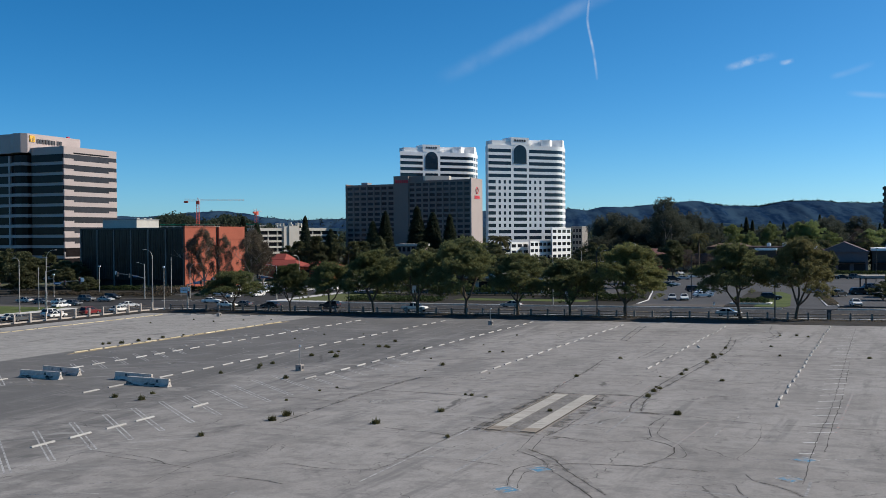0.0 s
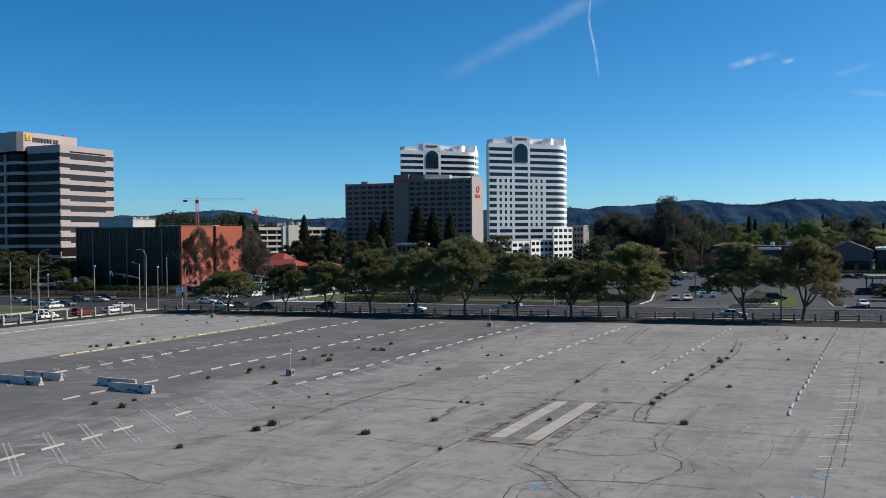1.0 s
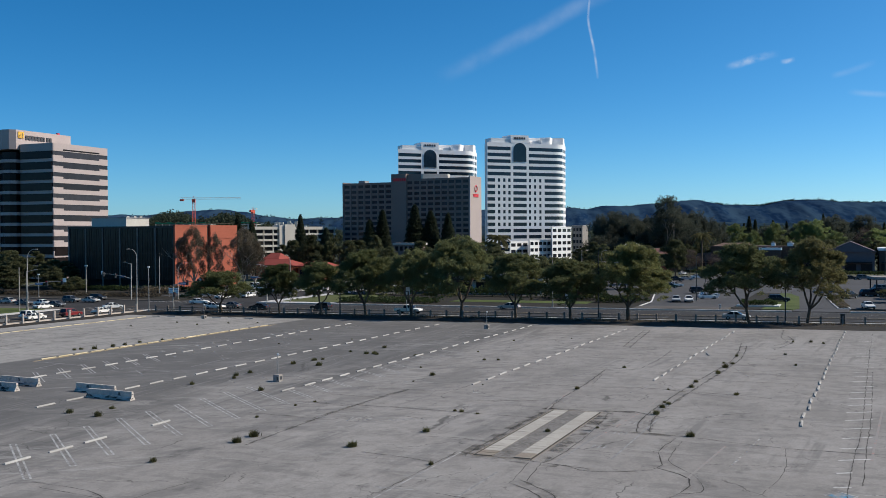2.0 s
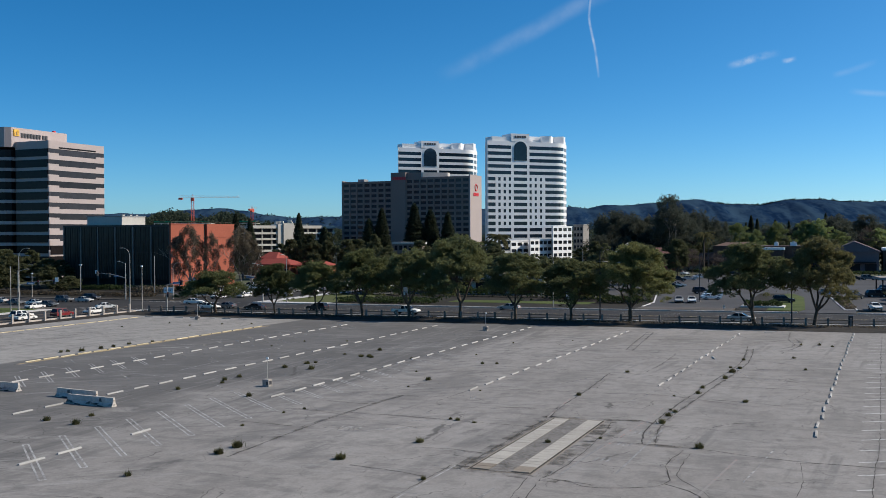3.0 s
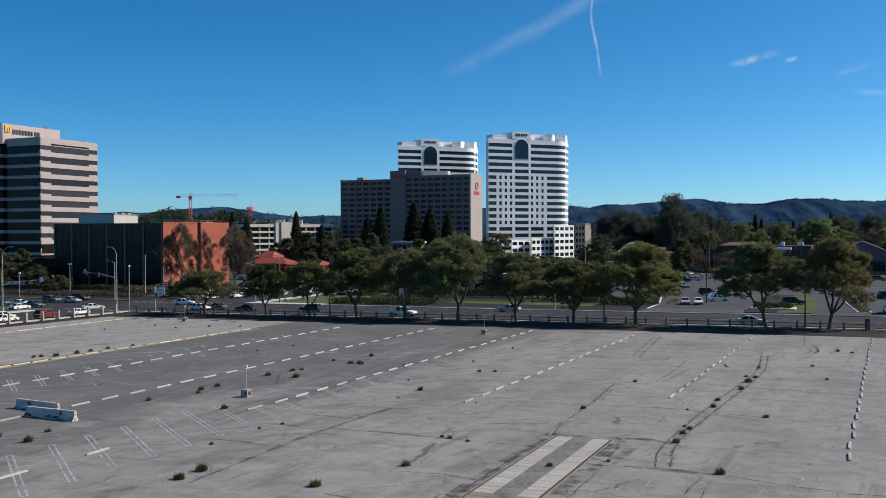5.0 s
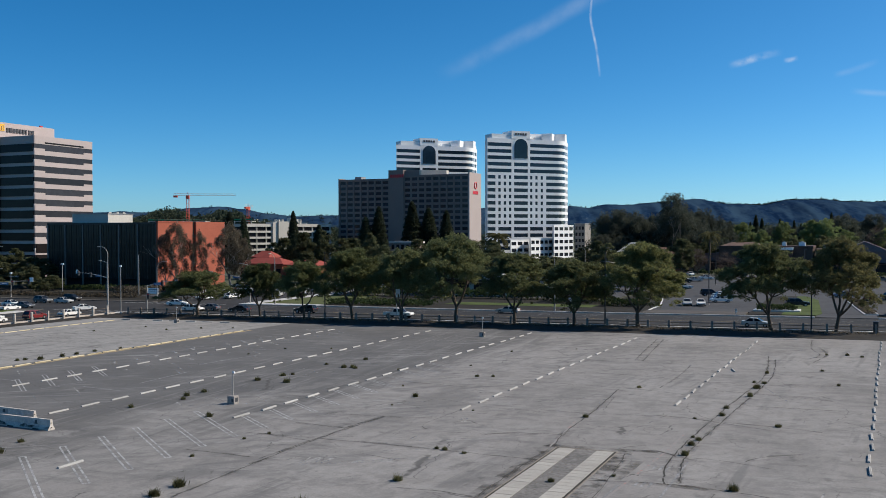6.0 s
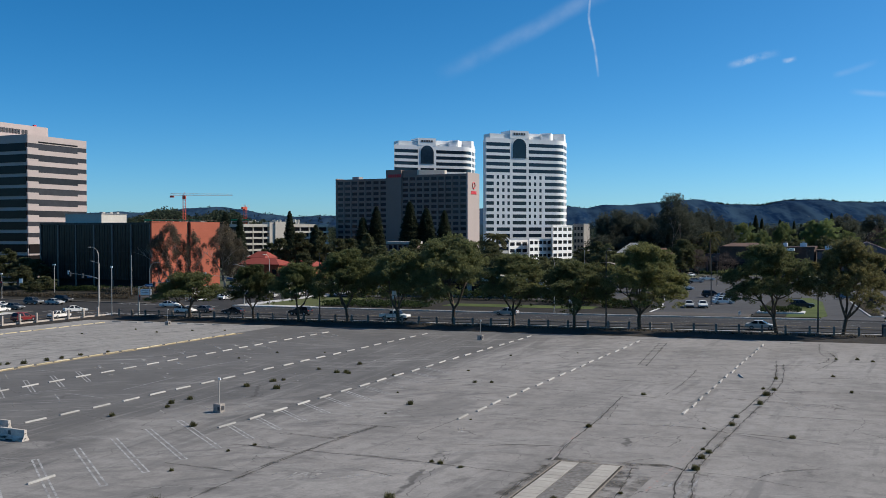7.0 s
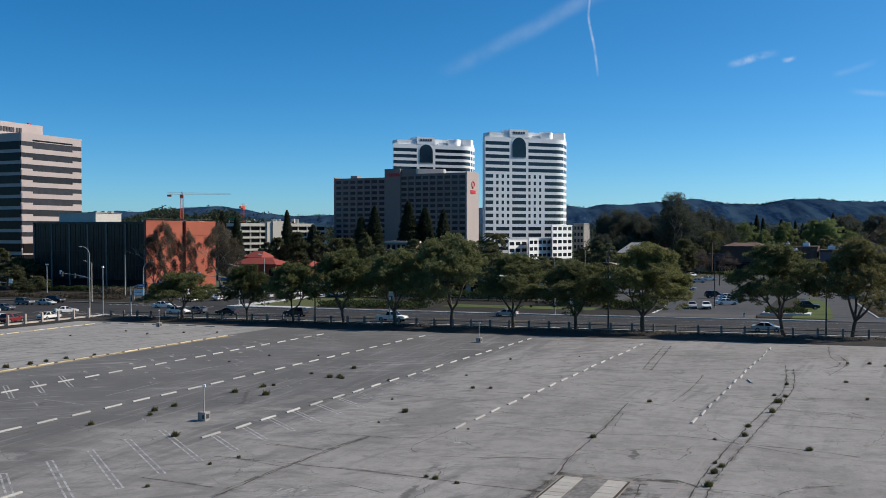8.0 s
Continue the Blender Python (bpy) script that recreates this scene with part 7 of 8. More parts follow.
# ---- concrete barriers ----
def barrier(a, b, label):
    (s0, q0), (s1, q1) = a, b
    (x0, y0), (x1, y1) = plan(s0, q0), plan(s1, q1)
    length, turn = math.hypot(x1 - x0, y1 - y0), math.atan2(y1 - y0, x1 - x0)
    m = Matrix.Translation(((x0 + x1) / 2, (y0 + y1) / 2, gz((x0 + x1) / 2, (y0 + y1) / 2))) @ Matrix.Rotation(turn, 4, "Z") @ Matrix.Rotation(0.00785 * -math.cos(turn) + 0.0108 * math.sin(turn), 4, "Y")
    t = thing("concrete_barrier", m, label, "barrier", "barriers on the lot")
    prof = [(-0.31, 0.0), (0.31, 0.0), (0.31, 0.09), (0.15, 0.34), (0.09, 0.82), (-0.09, 0.82), (-0.15, 0.34), (-0.31, 0.09)]
    bm = bmesh.new()
    n = 14
    r = random.Random(int(abs(s0 * 10)))
    rings = []
    for i in range(n + 1):
        x = -length / 2 + length * i / n
        rings.append([bm.verts.new((x, y + r.uniform(-0.008, 0.008), z + (r.uniform(-0.012, 0.004) if z > 0.7 else 0))) for y, z in prof])
    for p, o in zip(rings, rings[1:]):
        for i in range(8):
            j = (i + 1) % 8
            bm.faces.new((p[i], o[i], o[j], p[j]))
    bm.faces.new(rings[0]); bm.faces.new(rings[-1][::-1])
    bmesh.ops.recalc_face_normals(bm, faces=bm.faces[:])
    part("body", bm, M["barrier"], t)
    for x in (-length / 2, length / 2):
        bm = bmesh.new()
        for z in (0.2, 0.55):
            tube(bm, (x - 0.08, -0.04, z), (x + 0.08, -0.04, z), 0.03, 0.03, 6)
        part("pin_loop", bm, M["rail"], t, "rusty steel loop")
    for k in (-0.25, 0.25):
        for y in (-1, 1):
            bm = bmesh.new(); bx(bm, k * length - 0.35, k * length + 0.35, y * 0.318 - 0.004, y * 0.318 + 0.004, 0.0, 0.085)
            part("drain_slot", bm, M["crack"], t, "dark drain slot")
    for side in (-1, 1):
        # scorched, soiled foot with a ragged upper edge
        bm = bmesh.new()
        rim = [max(0.1, 0.24 + 0.22 * noise.noise(Vector((i * 0.45, side * 3.0, s0)))) for i in range(29)]
        lo = [bm.verts.new((-length / 2 + length * i / 28, side * 0.318, 0.1)) for i in range(29)]
        hi = [bm.verts.new((-length / 2 + length * i / 28, side * (0.318 - (z - 0.09) * 0.64 + 0.004), z)) for i, z in enumerate(rim)]
        for i in range(28):
            if rim[i] > 0.16 and rim[i + 1] > 0.16:
                bm.faces.new((lo[i], lo[i + 1], hi[i + 1], hi[i]))
        part("scorch", bm, M["soot"], t, "sooty black stain along the foot")
    for k in range(3):
        x = r.uniform(-length * 0.42, length * 0.42)
        bm = bmesh.new()
        o = [(x, 0.40), (x + r.uniform(0.2, 0.6), 0.38), (x + r.uniform(0.2, 0.5), 0.7), (x + 0.05, 0.68)]
        bm.faces.new([bm.verts.new((px, -0.15 - 0.006 + (pz - 0.34) * 0.125, pz)) for px, pz in o])
        part("scrawl", bm, M["sign_dark"] if k == 0 else M["stop"], t, "painted-over scrawl")
    return t


def sq_of(x, y):
    return C * x - S * y, S * x + C * y


for a, b, words in (((-49.4, 101.7), (-43.8, 98.9), "grimy white concrete barrier on the asphalt"), ((-48.3, 104.9), (-43.0, 102.0), "grimy white concrete barrier behind another"), ((-35.1, 94.9), (-30.0, 92.4), "chipped white concrete barrier with dark stains"), ((-37.8, 98.9), (-33.0, 96.2), "grimy grey concrete barrier behind another")):
    barrier(sq_of(*a), sq_of(*b), words)


# ---- sign posts on concrete blocks ----
def block_post(s, q, tall=2.75):
    t = thing("sign_post", at(s, q, 0), "thin pale post in a square concrete block", "post", "block posts")
    bm = bmesh.new()
    bx(bm, -0.36, 0.36, -0.36, 0.36, -0.02, 0.72)
    bmesh.ops.bevel(bm, geom=bm.edges[:], offset=0.03, segments=1, affect="EDGES")
    part("block", bm, M["block"], t, "square concrete block")
    box_part("panel", M["sign_dark"], t, 0.1, 0.3, -0.375, -0.35, 0.2, 0.52, "dark square plate")
    box_part("panel", M["sign_dark"], t, 0.35, 0.375, -0.2, 0.2, 0.2, 0.55, "dark square plate")
    bm = bmesh.new(); tube(bm, (0, 0, 0.7), (0, 0, tall), 0.045, 0.04, 8)
    part("post", bm, M["steel"], t)
    box_part("cap", M["white_wall"], t, -0.07, 0.16, -0.05, 0.05, tall - 0.04, tall + 0.16, "small white cap")
    return t


block_post(-57.0, 88.9)
block_post(-57.7, 151.6)
block_post(-119.7, 158.0)


# ---- the fence round the lot ----
fence = thing("fence", Matrix(), "pale concrete posts with steel rails along the avenue", "fence")


def fence_post_mesh(w, tall, mat):
    bm = bmesh.new()
    bx(bm, -w, w, -w, w, -0.3, tall)
    top = [v for v in bm.verts if v.co.z > 0]
    bmesh.ops.bevel(bm, geom=[e for e in bm.edges if all(v.co.z > 0 for v in e.verts)], offset=0.05, segments=1, affect="EDGES")
    ob = link("post", bm, M[mat])
    me = ob.data
    bpy.data.objects.remove(ob)
    return me


post_me, tall_me = fence_post_mesh(0.15, 1.35, "post_shaded"), fence_post_mesh(0.16, 1.85, "post")
for k in range(65):
    same("post", post_me, fence, at(-145.0 + 3.36 * k, 173.7, 0))
for h in (0.45, 0.98):
    for k in range(64):
        a, b = spot(-145.0 + 3.36 * k, 173.7, h), spot(-145.0 + 3.36 * (k + 1), 173.7, h)
        bm = bmesh.new()
        tube(bm, a, b, 0.055, 0.055, 5, False)
        part("rail", bm, M["rail"], fence)
side = thing("fence", Matrix(), "tall pale concrete posts with a cable beside the street", "fence")
for k in range(25):
    same("post", tall_me, side, at(-147.6, 170.5 - 3.9 * k, 0))
for h in (0.7, 1.3):
    for k in range(24):
        bm = bmesh.new()
        tube(bm, spot(-147.6, 170.5 - 3.9 * k, h), spot(-147.6, 170.5 - 3.9 * (k + 1), h), 0.035, 0.035, 5, False)
        part("rail", bm, M["rail"], side)
sheet("low_wall", rect(-148.5, -147.95, 72, 173), 0.3, M["post"], "low pale concrete wall beside the street", "low wall", 0.6)

dark_post = thing("utility_box", at(-3.9, 174.4), "dark green utility box beside the fence", "utility box")
box_part("body", M["dark_steel"], dark_post, -0.35, 0.35, -0.3, 0.3, -0.1, 1.7)
box_part("lid", M["dark_steel"], dark_post, -0.4, 0.4, -0.35, 0.35, 1.7, 1.78)


# ---- cars ----
CAR_PAINT = {}


def car_paint(name, rgb):
    if name not in CAR_PAINT:
        CAR_PAINT[name] = material("car_paint_" + name, rgb, 0.35, 0.06, 2.0, 0.4, spec=0.35, coords="object")
    return CAR_PAINT[name]


M["tyre"] = material("tyre_rubber", (0.015, 0.015, 0.016), 0.85, 0.2, 0.5, 0.1)
M["rim"] = material("alloy_rim", (0.35, 0.35, 0.36), 0.4, 0.15, 0.5, 0.1, metal=0.7)
M["lamp_clear"] = material("clear_lamp_lens", (0.6, 0.62, 0.62), 0.2, 0.1, 0.5, 0.1)
M["lamp_red"] = material("red_lamp_lens", (0.30, 0.015, 0.015), 0.3, 0.1, 0.5, 0.1)
M["car_glass"] = material("car_glass", (0.014, 0.017, 0.020), 0.1, 0.2, 2.0, 0.5, spec=0.4)
M["trim"] = material("black_plastic_trim", (0.025, 0.025, 0.026), 0.7, 0.2, 0.5, 0.1)

BODY = {
    "sedan": dict(side=[(-2.32, 0.32), (2.30, 0.32), (2.36, 0.55), (2.22, 0.74), (1.10, 0.93), (-1.60, 0.98), (-2.28, 0.94), (-2.38, 0.60)], cab=(-1.85, 1.05, -1.05, 0.15, 0.93, 1.44), w=0.90, axle=1.40, r=0.33),
    "suv": dict(side=[(-2.30, 0.38), (2.28, 0.38), (2.34, 0.65), (2.22, 0.92), (1.15, 1.08), (-2.20, 1.12), (-2.34, 0.95), (-2.36, 0.65)], cab=(-2.25, 1.10, -1.95, 0.25, 1.06, 1.74), w=0.95, axle=1.42, r=0.38),
    "pickup": dict(side=[(-2.85, 0.48), (2.75, 0.48), (2.84, 0.78), (2.72, 1.02), (1.50, 1.16), (-2.80, 1.16), (-2.88, 0.8)], cab=(-0.95, 1.45, -0.75, 0.60, 1.12, 1.84), w=0.98, axle=1.80, r=0.41),
}


def car(kind, paint, label):
    b = BODY[kind]
    t = thing("car" if kind != "pickup" else "pickup_truck", Matrix(), label, "car")
    w = b["w"]
    bm = bmesh.new()
    sides = []
    for y, k in ((-w, 0.97), (-w * 0.985, 1.0), (w * 0.985, 1.0), (w, 0.97)):
        sides.append([bm.verts.new((x * k, y, 0.7 + (z - 0.7) * (0.93 if k < 1 else 1))) for x, z in b["side"]])
    for p, o in zip(sides, sides[1:]):
        for i in range(len(p)):
            j = (i + 1) % len(p)
            bm.faces.new((p[i], p[j], o[j], o[i]))
    bm.faces.new(sides[0][::-1]); bm.faces.new(sides[-1])
    bmesh.ops.recalc_face_normals(bm, faces=bm.faces[:])
    body = part("body", bm, paint, t)
    x0, x1, x2, x3, z0, z1 = b["cab"]
    wb, wt = w - 0.05, w - 0.24
    base = [(x0, -wb), (x1, -wb), (x1, wb), (x0, wb)]
    roof = [(x2, -wt), (x3, -wt), (x3, wt), (x2, wt)]
    bm = bmesh.new()
    lo = [bm.verts.new((x, y, z0 - 0.04)) for x, y in base]
    hi = [bm.verts.new((x, y, z1)) for x, y in roof]
    bm.faces.new(hi)
    for i in range(4):
        bm.faces.new((lo[i], lo[(i + 1) % 4], hi[(i + 1) % 4], hi[i]))
    bmesh.ops.bevel(bm, geom=[e for e in bm.edges if all(v.co.z > z1 - 0.01 for v in e.verts)], offset=0.07, segments=2, affect="EDGES")
    part("cabin", bm, paint, t)
    names = ("side_window", "windscreen", "side_window", "rear_window")
    for i in range(4):
        q = [Vector((*base[i], z0)), Vector((*base[(i + 1) % 4], z0)), Vector((*roof[(i + 1) % 4], z1)), Vector((*roof[i], z1))]
        c = sum(q, Vector()) / 4
        n = (q[1] - q[0]).cross(q[3] - q[0]).normalized()
        spans = ((0.0, 1.0),) if i in (1, 3) else ((0.02, 0.50), (0.54, 0.98))
        for f0, f1 in spans:
            lo_a, lo_b = q[0].lerp(q[1], f0), q[0].lerp(q[1], f1)
            hi_a, hi_b = q[3].lerp(q[2], f0), q[3].lerp(q[2], f1)
            pane = [lo_a, lo_b, hi_b, hi_a]
            cc = sum(pane, Vector()) / 4
            bm = bmesh.new()
            bm.faces.new([bm.verts.new(cc + (p - cc) * 0.86 + n * 0.015) for p in pane])
            part(names[i], bm, M["car_glass"], t, "dark glass")
    for sx in (-1, 1):
        for sy in (-1, 1):
            bm = bmesh.new()
            y = sy * (w - 0.10)
            tube(bm, (sx * b["axle"], y - 0.12, b["r"]), (sx * b["axle"], y + 0.12, b["r"]), b["r"], b["r"], 14)
            wheel = part("wheel", bm, M["tyre"], t, "black tyre")
            bm = bmesh.new()
            tube(bm, (sx * b["axle"], y + sy * 0.10, b["r"]), (sx * b["axle"], y + sy * 0.135, b["r"]), b["r"] * 0.62, b["r"] * 0.58, 10)
            part("rim", bm, M["rim"], wheel)
    fx, rx = max(x for x, z in b["side"]), min(x for x, z in b["side"])
    zl = 0.64 if kind == "sedan" else 0.86
    for sy in (-1, 1):
        y = sy * (w - 0.24)
        box_part("headlight", M["lamp_clear"], t, fx - 0.16, fx - 0.01, y - 0.17, y + 0.17, zl - 0.03, zl + 0.1, "clear lens")
        box_part("tail_light", M["lamp_red"], t, rx + 0.01, rx + 0.1, y - 0.15, y + 0.15, zl + 0.06, zl + 0.22, "red lens")
        box_part("wing_mirror", paint, t, 0.75, 0.93, sy * (w + 0.09) - 0.07, sy * (w + 0.09) + 0.07, z0 + 0.02, z0 + 0.16)
    box_part("front_bumper", M["trim"], t, fx - 0.14, fx + 0.01, -w + 0.12, w - 0.12, b["side"][0][1] + 0.02, b["side"][0][1] + 0.18, "dark bumper")
    box_part("rear_bumper", M["trim"], t, rx - 0.01, rx + 0.14, -w + 0.12, w - 0.12, b["side"][0][1] + 0.04, b["side"][0][1] + 0.2, "dark bumper")
    if kind == "pickup":
        box_part("cargo_bed", M["trim"], t, -2.7, -1.1, -w + 0.12, w - 0.12, 1.158, 1.17, "dark open cargo bed")
    return t


PAINTS = {"white": (0.80, 0.77, 0.72), "silver": (0.45, 0.44, 0.42), "black": (0.018, 0.018, 0.02), "grey": (0.10, 0.105, 0.11), "red": (0.20, 0.02, 0.022), "blue": (0.14, 0.20, 0.27), "green": (0.03, 0.06, 0.045)}
made = {}


def put_car(kind, colour, s, q, turn, where, h=-0.117):
    key = (kind, colour)
    words = {"sedan": "saloon car", "suv": "tall estate car", "pickup": "crew-cab pickup truck"}[kind]
    label = f"{colour} {words} {where}"
    if key in made:
        ob = copy_thing(made[key], Matrix())
    else:
        ob = made[key] = car(kind, car_paint(colour, PAINTS[colour]), label)
    ob.matrix_basis = at(s, q, turn, h)
    return tagged(ob, label)


for kind, colour, s, q, turn in (
        ("sedan", "black", -125.5, 185.3, 180), ("suv", "black", -110.4, 187.0, 180), ("pickup", "white", -86.5, 181.8, 0), ("sedan", "grey", -134.5, 187.0, 180), ("sedan", "silver", -70.5, 198.6, 180), ("sedan", "silver", -21.5, 181.9, 0),
        ("sedan", "white", -161.5, 178.5, 60), ("sedan", "white", -178.7, 173.9, 90), ("sedan", "grey", -181.5, 180.6, 0), ("sedan", "white", -188.7, 183.4, 0), ("suv", "black", -188.0, 201.5, 0), ("sedan", "silver", -184.2, 195.0, 0),
        ("sedan", "white", -136.9, 184.4, 0), ("sedan", "white", -150.6, 196.2, 20), ("sedan", "grey", -195.6, 183.8, 0), ("sedan", "silver", -205, 187, 180), ("suv", "grey", -190, 194, 0)):
    put_car(kind, colour, s, q, turn, "on the asphalt avenue")
for kind, colour, s, q, turn in (("sedan", "white", -154.2, 148.3, 90), ("suv", "red", -154.0, 157.8, 90), ("sedan", "white", -153.6, 166.3, 90), ("sedan", "silver", -157.5, 140, 90), ("sedan", "grey", -154.2, 139, 90), ("sedan", "white", -154.2, 129, 90), ("suv", "white", -158, 151, 90)):
    put_car(kind, colour, s, q, turn, "queueing in the side street", -0.118)
for kind, colour, s, q, turn in (("sedan", "white", -153.4, 220.7, 90), ("suv", "white", -155.5, 233.7, 90), ("suv", "black", -150.0, 227.8, 90), ("sedan", "white", -158.8, 259.1, 90), ("sedan", "white", -157.2, 214.5, 90), ("sedan", "white", -161.6, 236.7, 90), ("suv", "grey", -150.0, 237.0, 90), ("suv", "white", -143.0, 238.0, 90), ("sedan", "white", -146.5, 252.0, 90), ("sedan", "white", -157.6, 226.5, 70), ("sedan", "silver", -145.8, 230.4, 110), ("sedan", "white", -153.0, 256.5, 90), ("sedan", "silver", -152.5, 246.0, 90), ("suv", "white", -149.5, 270.0, 90)):
    put_car(kind, colour, s, q, turn, "waiting in the street beyond the avenue", -0.118)
for kind, colour, s, q, turn in (("sedan", "silver", -40.0, 227.6, -78), ("sedan", "white", -37.2, 227.8, -78), ("sedan", "white", -34.4, 238.6, 22), ("sedan", "white", -35.2, 246.5, 22), ("sedan", "silver", -36.0, 254.4, 22), ("suv", "black", -39.6, 259.4, 22), ("suv", "black", -17.9, 231.5, 12),
                                 ("sedan", "white", -50.6, 288.0, 22), ("sedan", "green", -51.0, 281.5, 22), ("suv", "black", -55.5, 318.0, 22), ("sedan", "silver", -53.5, 326.0, 22), ("sedan", "white", -61.0, 364.0, -60), ("suv", "black", -3.4, 247.0, 60), ("sedan", "white", 0.3, 214.5, -78),
                                 ("suv", "black", 1.2, 256.5, 22), ("sedan", "grey", 2.4, 264.0, 22), ("sedan", "black", 3.2, 271.5, 22), ("suv", "grey", 4.5, 280.0, 22), ("suv", "black", -7.2, 340.0, 12), ("sedan", "black", -3.6, 341.5, 12), ("suv", "grey", 0.4, 343.0, 12), ("sedan", "black", 4.4, 344.5, 12),
                                 ("sedan", "blue", -9.5, 262.0, 22), ("suv", "black", -28.0, 352.0, 22), ("sedan", "silver", -24.0, 362.0, 0), ("sedan", "white", -52.0, 340.0, 22), ("sedan", "black", -44.0, 366.0, 12)):
    put_car(kind, colour, s, q, turn, "parked in the shop car park", -0.018)

for k, (kind, colour, s, q) in enumerate((("sedan", "white", -168.2, 225.0), ("suv", "white", -172.5, 229.0), ("sedan", "silver", -173.0, 233.0), ("sedan", "white", -173.2, 237.5), ("suv", "white", -173.0, 241.5), ("sedan", "black", -173.0, 245.5), ("sedan", "white", -168.5, 248.0), ("suv", "white", -177.5, 257.5), ("sedan", "white", -172.5, 258.5), ("sedan", "silver", -168.0, 262.5))):
    put_car(kind, colour, s, q, 180 * (k % 2), "parked beside the brick wall", 0.092)


# ---- street lamps and signals ----
def street_lamp(s, q, tall, arm, turn, label, h=0.0, mat="steel"):
    """A pole with a curved arm that reaches out at turn degrees."""
    t = thing("street_lamp", at(s, q, turn, h), label, "street lamp", "street lamps")
    bm = bmesh.new()
    tube(bm, (0, 0, -0.2), (0, 0, tall), 0.13, 0.075, 8)
    part("pole", bm, M[mat], t)
    if arm:
        bm = bmesh.new()
        p = Vector((0, 0, tall - 0.3))
        for k in range(6):
            a = radians(75 - 15 * k)
            p2 = p + Vector((math.cos(a), 0, math.sin(a))) * arm / 5
            tube(bm, p, p2, 0.055, 0.05, 6)
            p = p2
        part("arm", bm, M[mat], t)
    else:
        p = Vector((0, 0, tall))
    bm = bmesh.new()
    bx(bm, p.x - 0.1, p.x + 0.65, -0.16, 0.16, p.z - 0.08, p.z + 0.08)
    bmesh.ops.bevel(bm, geom=bm.edges[:], offset=0.05, segments=1, affect="EDGES")
    part("lamp_head", bm, M[mat], t, "flat grey lamp head")
    bm = bmesh.new(); tube(bm, (0, 0, -0.2), (0, 0, 0.25), 0.22, 0.2, 8)
    part("foot", bm, M["post"], t, "concrete foot")
    return t


for s, q, tall, arm, turn in ((-45.2, 176.2, 12.2, 1.6, -60), (-99.4, 176.2, 11.6, 1.6, -60), (-12.9, 176.2, 8.2, 0, 0), (-83.0, 176.3, 8.0, 0, 0)):
    street_lamp(s, q, tall, arm, turn, "dark steel street lamp beside the avenue", 0.03, "dark_steel")
for s, q, tall, arm, turn in ((-177.7, 168.4, 12.4, 3.0, 0), (-148.6, 171.8, 12.6, 2.4, 180), (-167.3, 208.8, 8.2, 2.6, 10), (-172.4, 155.5, 11.8, 1.4, 180), (-130.5, 206, 10.5, 2.2, -90), (-63, 206, 10.0, 2.2, -90), (-105, 262, 8.5, 1.4, -60), (-86.6, 317.1, 10.2, 1.4, 180), (-78.0, 309.9, 9.7, 1.4, 0)):
    street_lamp(s, q, tall, arm, turn, "grey steel street lamp at the crossing", 0.04)
for s, q in ((-36.0, 231.5), (-20, 300), (-45, 310), (6, 320)):
    street_lamp(s, q, 10.6, 0, 0, "thin dark lamp pole in the car park", -0.02, "dark_steel")


def pole_thing(name, s, q, tall, r, label, h=0.0, cap=None):
    t = thing(name, at(s, q, 0, h), label, "pole")
    bm = bmesh.new(); tube(bm, (0, 0, -0.2), (0, 0, tall), r, r * 0.75, 8)
    part("pole", bm, M["steel"], t)
    bm = bmesh.new(); tube(bm, (0, 0, -0.2), (0, 0, 0.3), r * 1.7, r * 1.5, 8)
    part("foot", bm, M["post"], t)
    if cap:
        box_part("cap", M["white_wall"], t, -cap, cap, -0.12, 0.12, tall - 0.2, tall + 0.15, "small white fitting")
    return t


pole_thing("tall_pole", -178.2, 166.5, 10.0, 0.1, "thin grey steel pole at the crossing", 0.04)
pole_thing("tall_pole", -146.3, 173.0, 9.9, 0.09, "thin white steel pole behind the fence", 0.03, 0.2)
pole_thing("flag_pole", -182.5, 219.5, 11.0, 0.11, "bare tall flag pole before the glass building", 0.05)
pole_thing("tall_pole", -211.0, 221.0, 8.4, 0.12, "pale steel pole beside the planting bed", 0.05, 0.5)
pole_thing("tall_pole", -214, 206, 6.5, 0.1, "short pale pole at the crossing", 0.04, 0.35)


